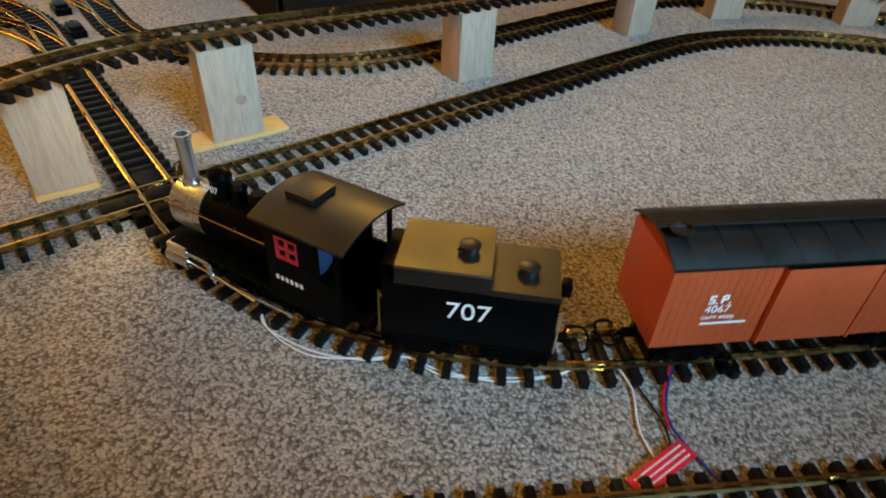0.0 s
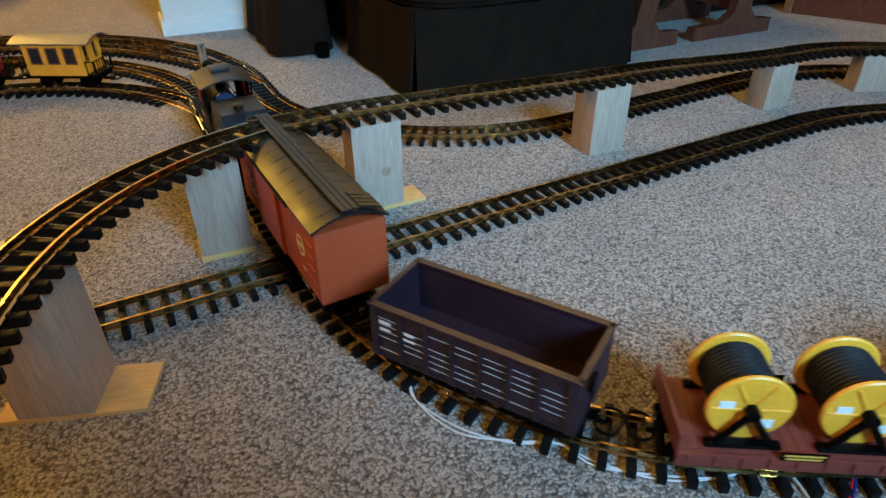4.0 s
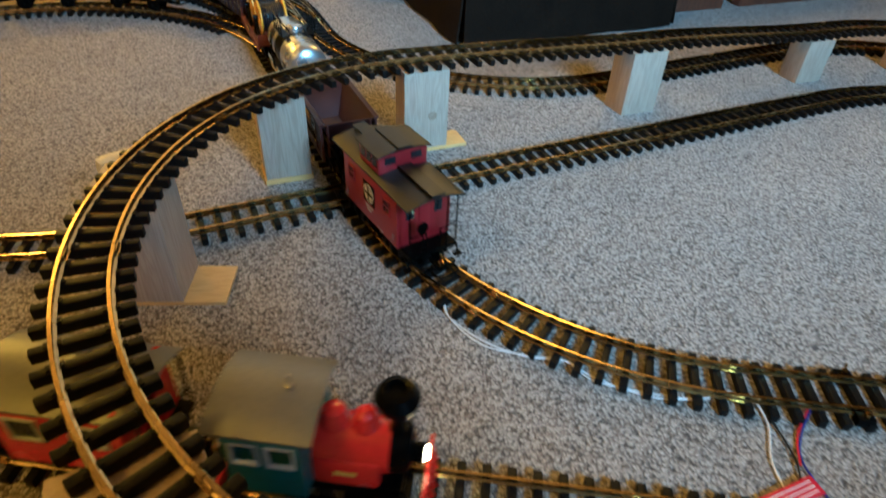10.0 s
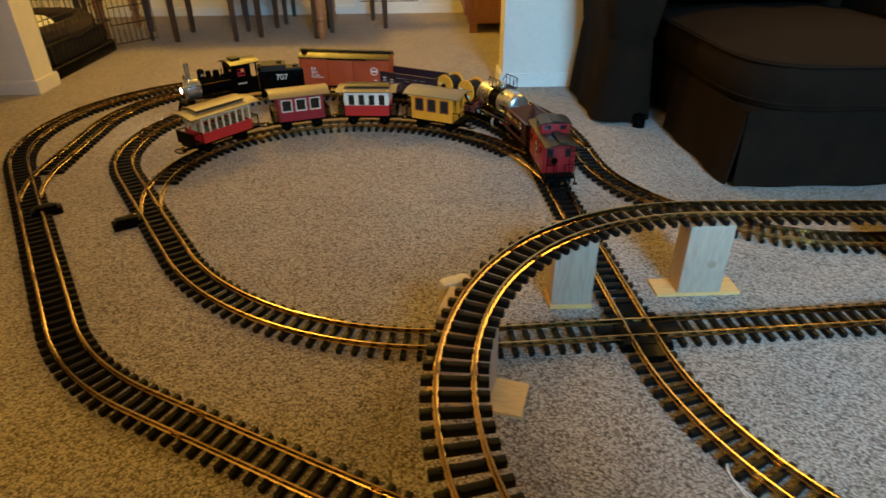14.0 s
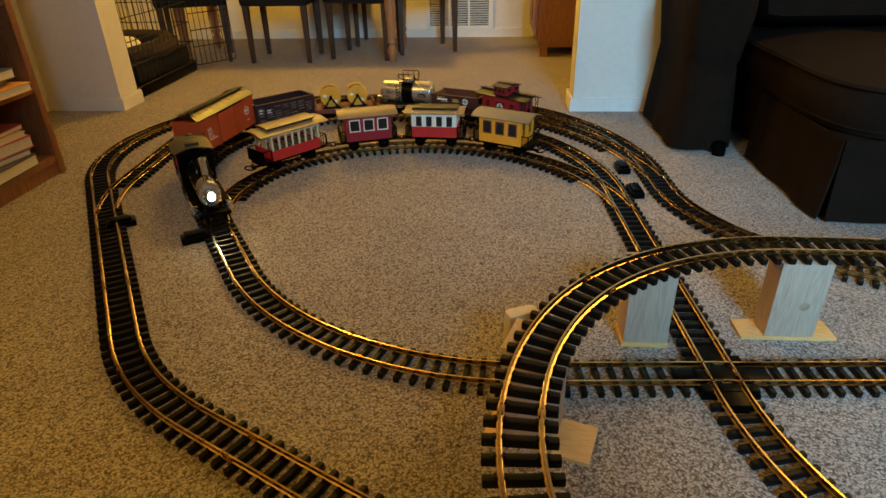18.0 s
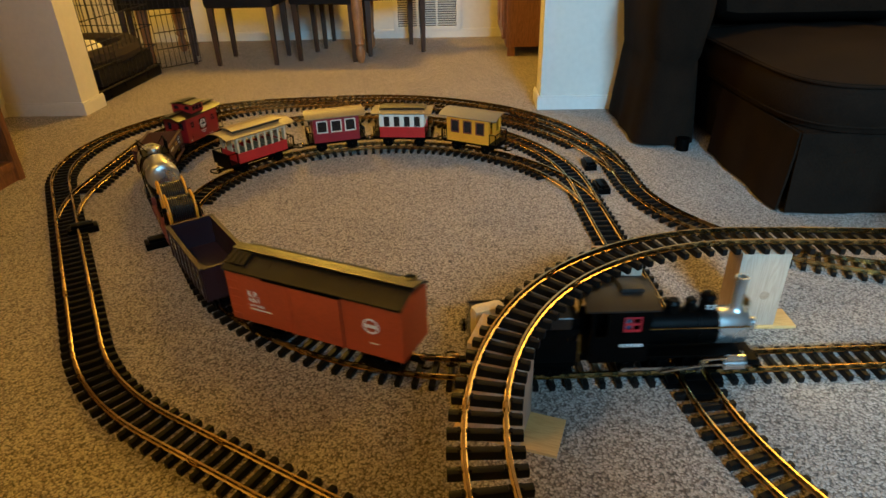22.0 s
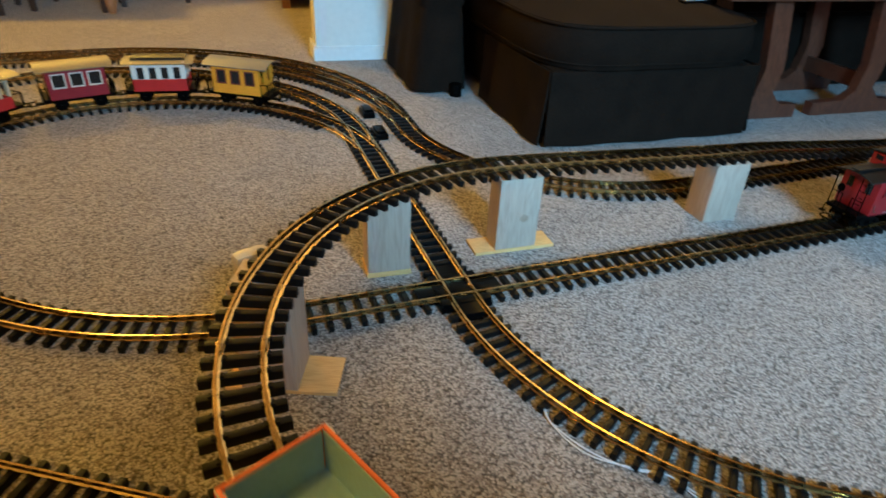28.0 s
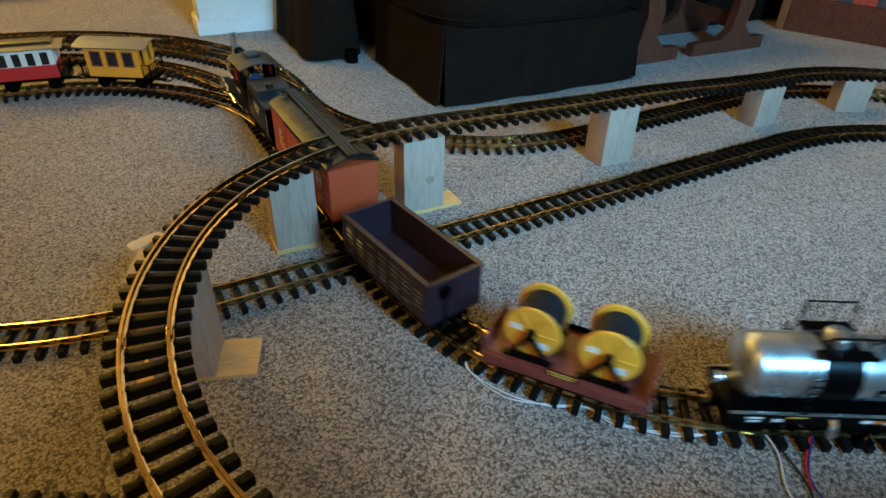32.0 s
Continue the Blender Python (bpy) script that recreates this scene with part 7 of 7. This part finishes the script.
# vehicle, its half length between wheels, and how far its middle trails the front of the train
LONG_TRAIN = [(taller(mogul(), 1.15, 0.96), 0.054, 0.150), (taller(tender(), 1.15, 0.96), 0.048, 0.380), (taller(boxcar(), 1.10, 0.89, -0.05), 0.115, 0.712), (taller(gondola(), 1.12), 0.075, 1.065),
              (taller(flatcar(), 1.0), 0.072, 1.355), (taller(tankcar(), 1.08, 1.06), 0.070, 1.645), (taller(hopper(), 1.15), 0.062, 1.905), (shrink(taller(caboose(), 1.13), 0.91), 0.057, 2.180)]
SHORT_TRAIN = [(taller(small_engine(), 1.05), 0.034, 0.105), (taller(short_coach("red_coach", "small red toy coach with grey roof", TOY_RED), 1.03), 0.042, 0.325),
               (taller(short_coach("teal_coach", "small teal toy coach with grey roof", TOY_TEAL), 1.03), 0.042, 0.520), (open_wagon(), 0.030, 0.712)]
for v, *_ in LONG_TRAIN:
    v["group"] = "cars of the long train"
for v, *_ in SHORT_TRAIN:
    v["group"] = "cars of the small train"

# the front of each train along its line, by the seconds
LONG_TIMES = [(0, -0.126), (1.5, 0.160), (3.0, 0.475), (3.5, 0.585), (5.5, 1.095), (6.0, 1.205), (8.0, 1.632), (9.0, 1.862), (10.0, 2.05), (11.0, 2.22), (12.0, 2.39), (13.0, 2.60), (14.0, 2.86), (15.0, 3.07), (15.5, 3.18), (17.5, 3.66), (18.0, 3.83), (18.5, 4.00), (19.0, 4.20),
              (20.0, 4.483), (20.5, 4.606), (21.0, 4.781), (21.5, 4.971), (22.0, 5.216), (23.0, 5.746), (25.0, 6.921), (28.0, 8.266), (28.5, 8.506)]
LAST_TIMES = [(29.0, -0.835), (29.5, -0.485), (30.0, -0.275), (30.5, -0.035), (31.0, 0.295), (31.5, 0.590), (32.0, 0.94)]
SHORT_TIMES = [(0, -2.2), (4.0, -2.2), (6.0, -1.55), (9.5, -0.05), (10.0, 0.195), (10.5, 0.378), (11.0, 0.579), (12.0, 0.972), (13.0, 1.40)]
SHORT_HIGH = [(21.5, -0.05), (23.0, 0.405), (23.5, 0.53), (24.0, 0.675), (24.5, 0.835), (25.0, 1.02), (25.5, 1.17), (27.5, 2.02), (28.0, 2.30), (30.0, 2.75), (32.0, 2.9)]


def smooth_times(rows, t):
    """A smooth, never backward way by time, through the rows."""
    ts, ss = np.array(rows).T
    d = np.diff(ss) / np.diff(ts)
    m = np.r_[d[0], [0 if a * b <= 0 else 2 * a * b / (a + b) for a, b in zip(d, d[1:])], d[-1]]
    k = int(np.clip(np.searchsorted(ts, t, "right") - 1, 0, len(ts) - 2))
    h = ts[k + 1] - ts[k]
    u = (t - ts[k]) / h
    return float((1 + 2 * u) * (1 - u) ** 2 * ss[k] + u * (1 - u) ** 2 * h * m[k] + u * u * (3 - 2 * u) * ss[k + 1] + u * u * (u - 1) * h * m[k + 1])


# the couplers run in on the far side of the loop: the train's own way, and the way along the line
SLACK_W, SLACK_S = (0.0, 0.75, 2.061, 3.816, MAIN.length + 0.616), (0.0, 0.75, 1.70, 3.20, MAIN.length)


def along(w):
    laps = math.floor(w / SLACK_W[-1])
    return laps * MAIN.length + float(np.interp(w - laps * SLACK_W[-1], SLACK_W, SLACK_S))


def motions():
    times = [round(0.25 * i, 2) for i in range(129)]
    long_rows = LONG_TIMES + [(t, w + SLACK_W[-1]) for t, w in LAST_TIMES]
    short_rows = [(t, FRONT_S - 0.687 / math.cos(radians(9.5)) * 1.0 + s) for t, s in SHORT_TIMES] + [(t, HIGH_S + s) for t, s in SHORT_HIGH]
    for v, half, back in LONG_TRAIN:
        close = back < 0.5  # engine and tender stay close together
        walk(v, [(t, MAIN.stand(along(smooth_times(long_rows, t) - 0.150) + 0.150 - back if close else along(smooth_times(long_rows, t) - back), half)) for t in times])
    for v, half, back in SHORT_TRAIN:
        walk(v, [(t, HIGH.stand(smooth_times(short_rows, t) - back, half)) for t in times])
    # wheels roll along with their vehicles
    beats = [i / 45 for i in range(1441)]
    for train, rows in ((LONG_TRAIN, long_rows), (SHORT_TRAIN, short_rows)):
        ways = [(0.0, smooth_times(rows, 0.0))]
        for t in beats[1:]:
            s = smooth_times(rows, t)
            if s - ways[-1][1] > 0.0125 or t == beats[-1]:
                ways.append((t, s))
        for v, *_ in train:
            for ob in v.children_recursive:
                kind = ob.name.split(".")[0]
                if kind == "wheelset":
                    place = ob.matrix_basis.translation.copy()
                    walk(ob, [(t, Matrix.Translation(place) @ Matrix.Rotation(s / place.z, 4, "Y")) for t, s in ways])
                elif kind == "side_rod" and train is SHORT_TRAIN:
                    place = ob.matrix_basis.translation.copy()
                    walk(ob, [(t, Matrix.Translation(place + Vector((-0.005 * math.sin(s / 0.0145), 0, 0.005 - 0.005 * math.cos(s / 0.0145))))) for t, s in ways])
    # drivers and side rods of the black engine turn with its way
    fine = [i / 30 for i in range(961)]
    for ob, kind, (x, y, z), r in SPIN:
        rows = []
        for t in fine:
            a = smooth_times(long_rows, t) / 0.0165
            if kind == "wheel":
                rows.append((t, Matrix.Translation((x, y, z)) @ Matrix.Rotation(a, 4, "Y")))
            else:
                rows.append((t, Matrix.Translation((x - 0.007 * math.sin(a), y, z - 0.007 * math.cos(a)))))
        walk(ob, rows)


motions()
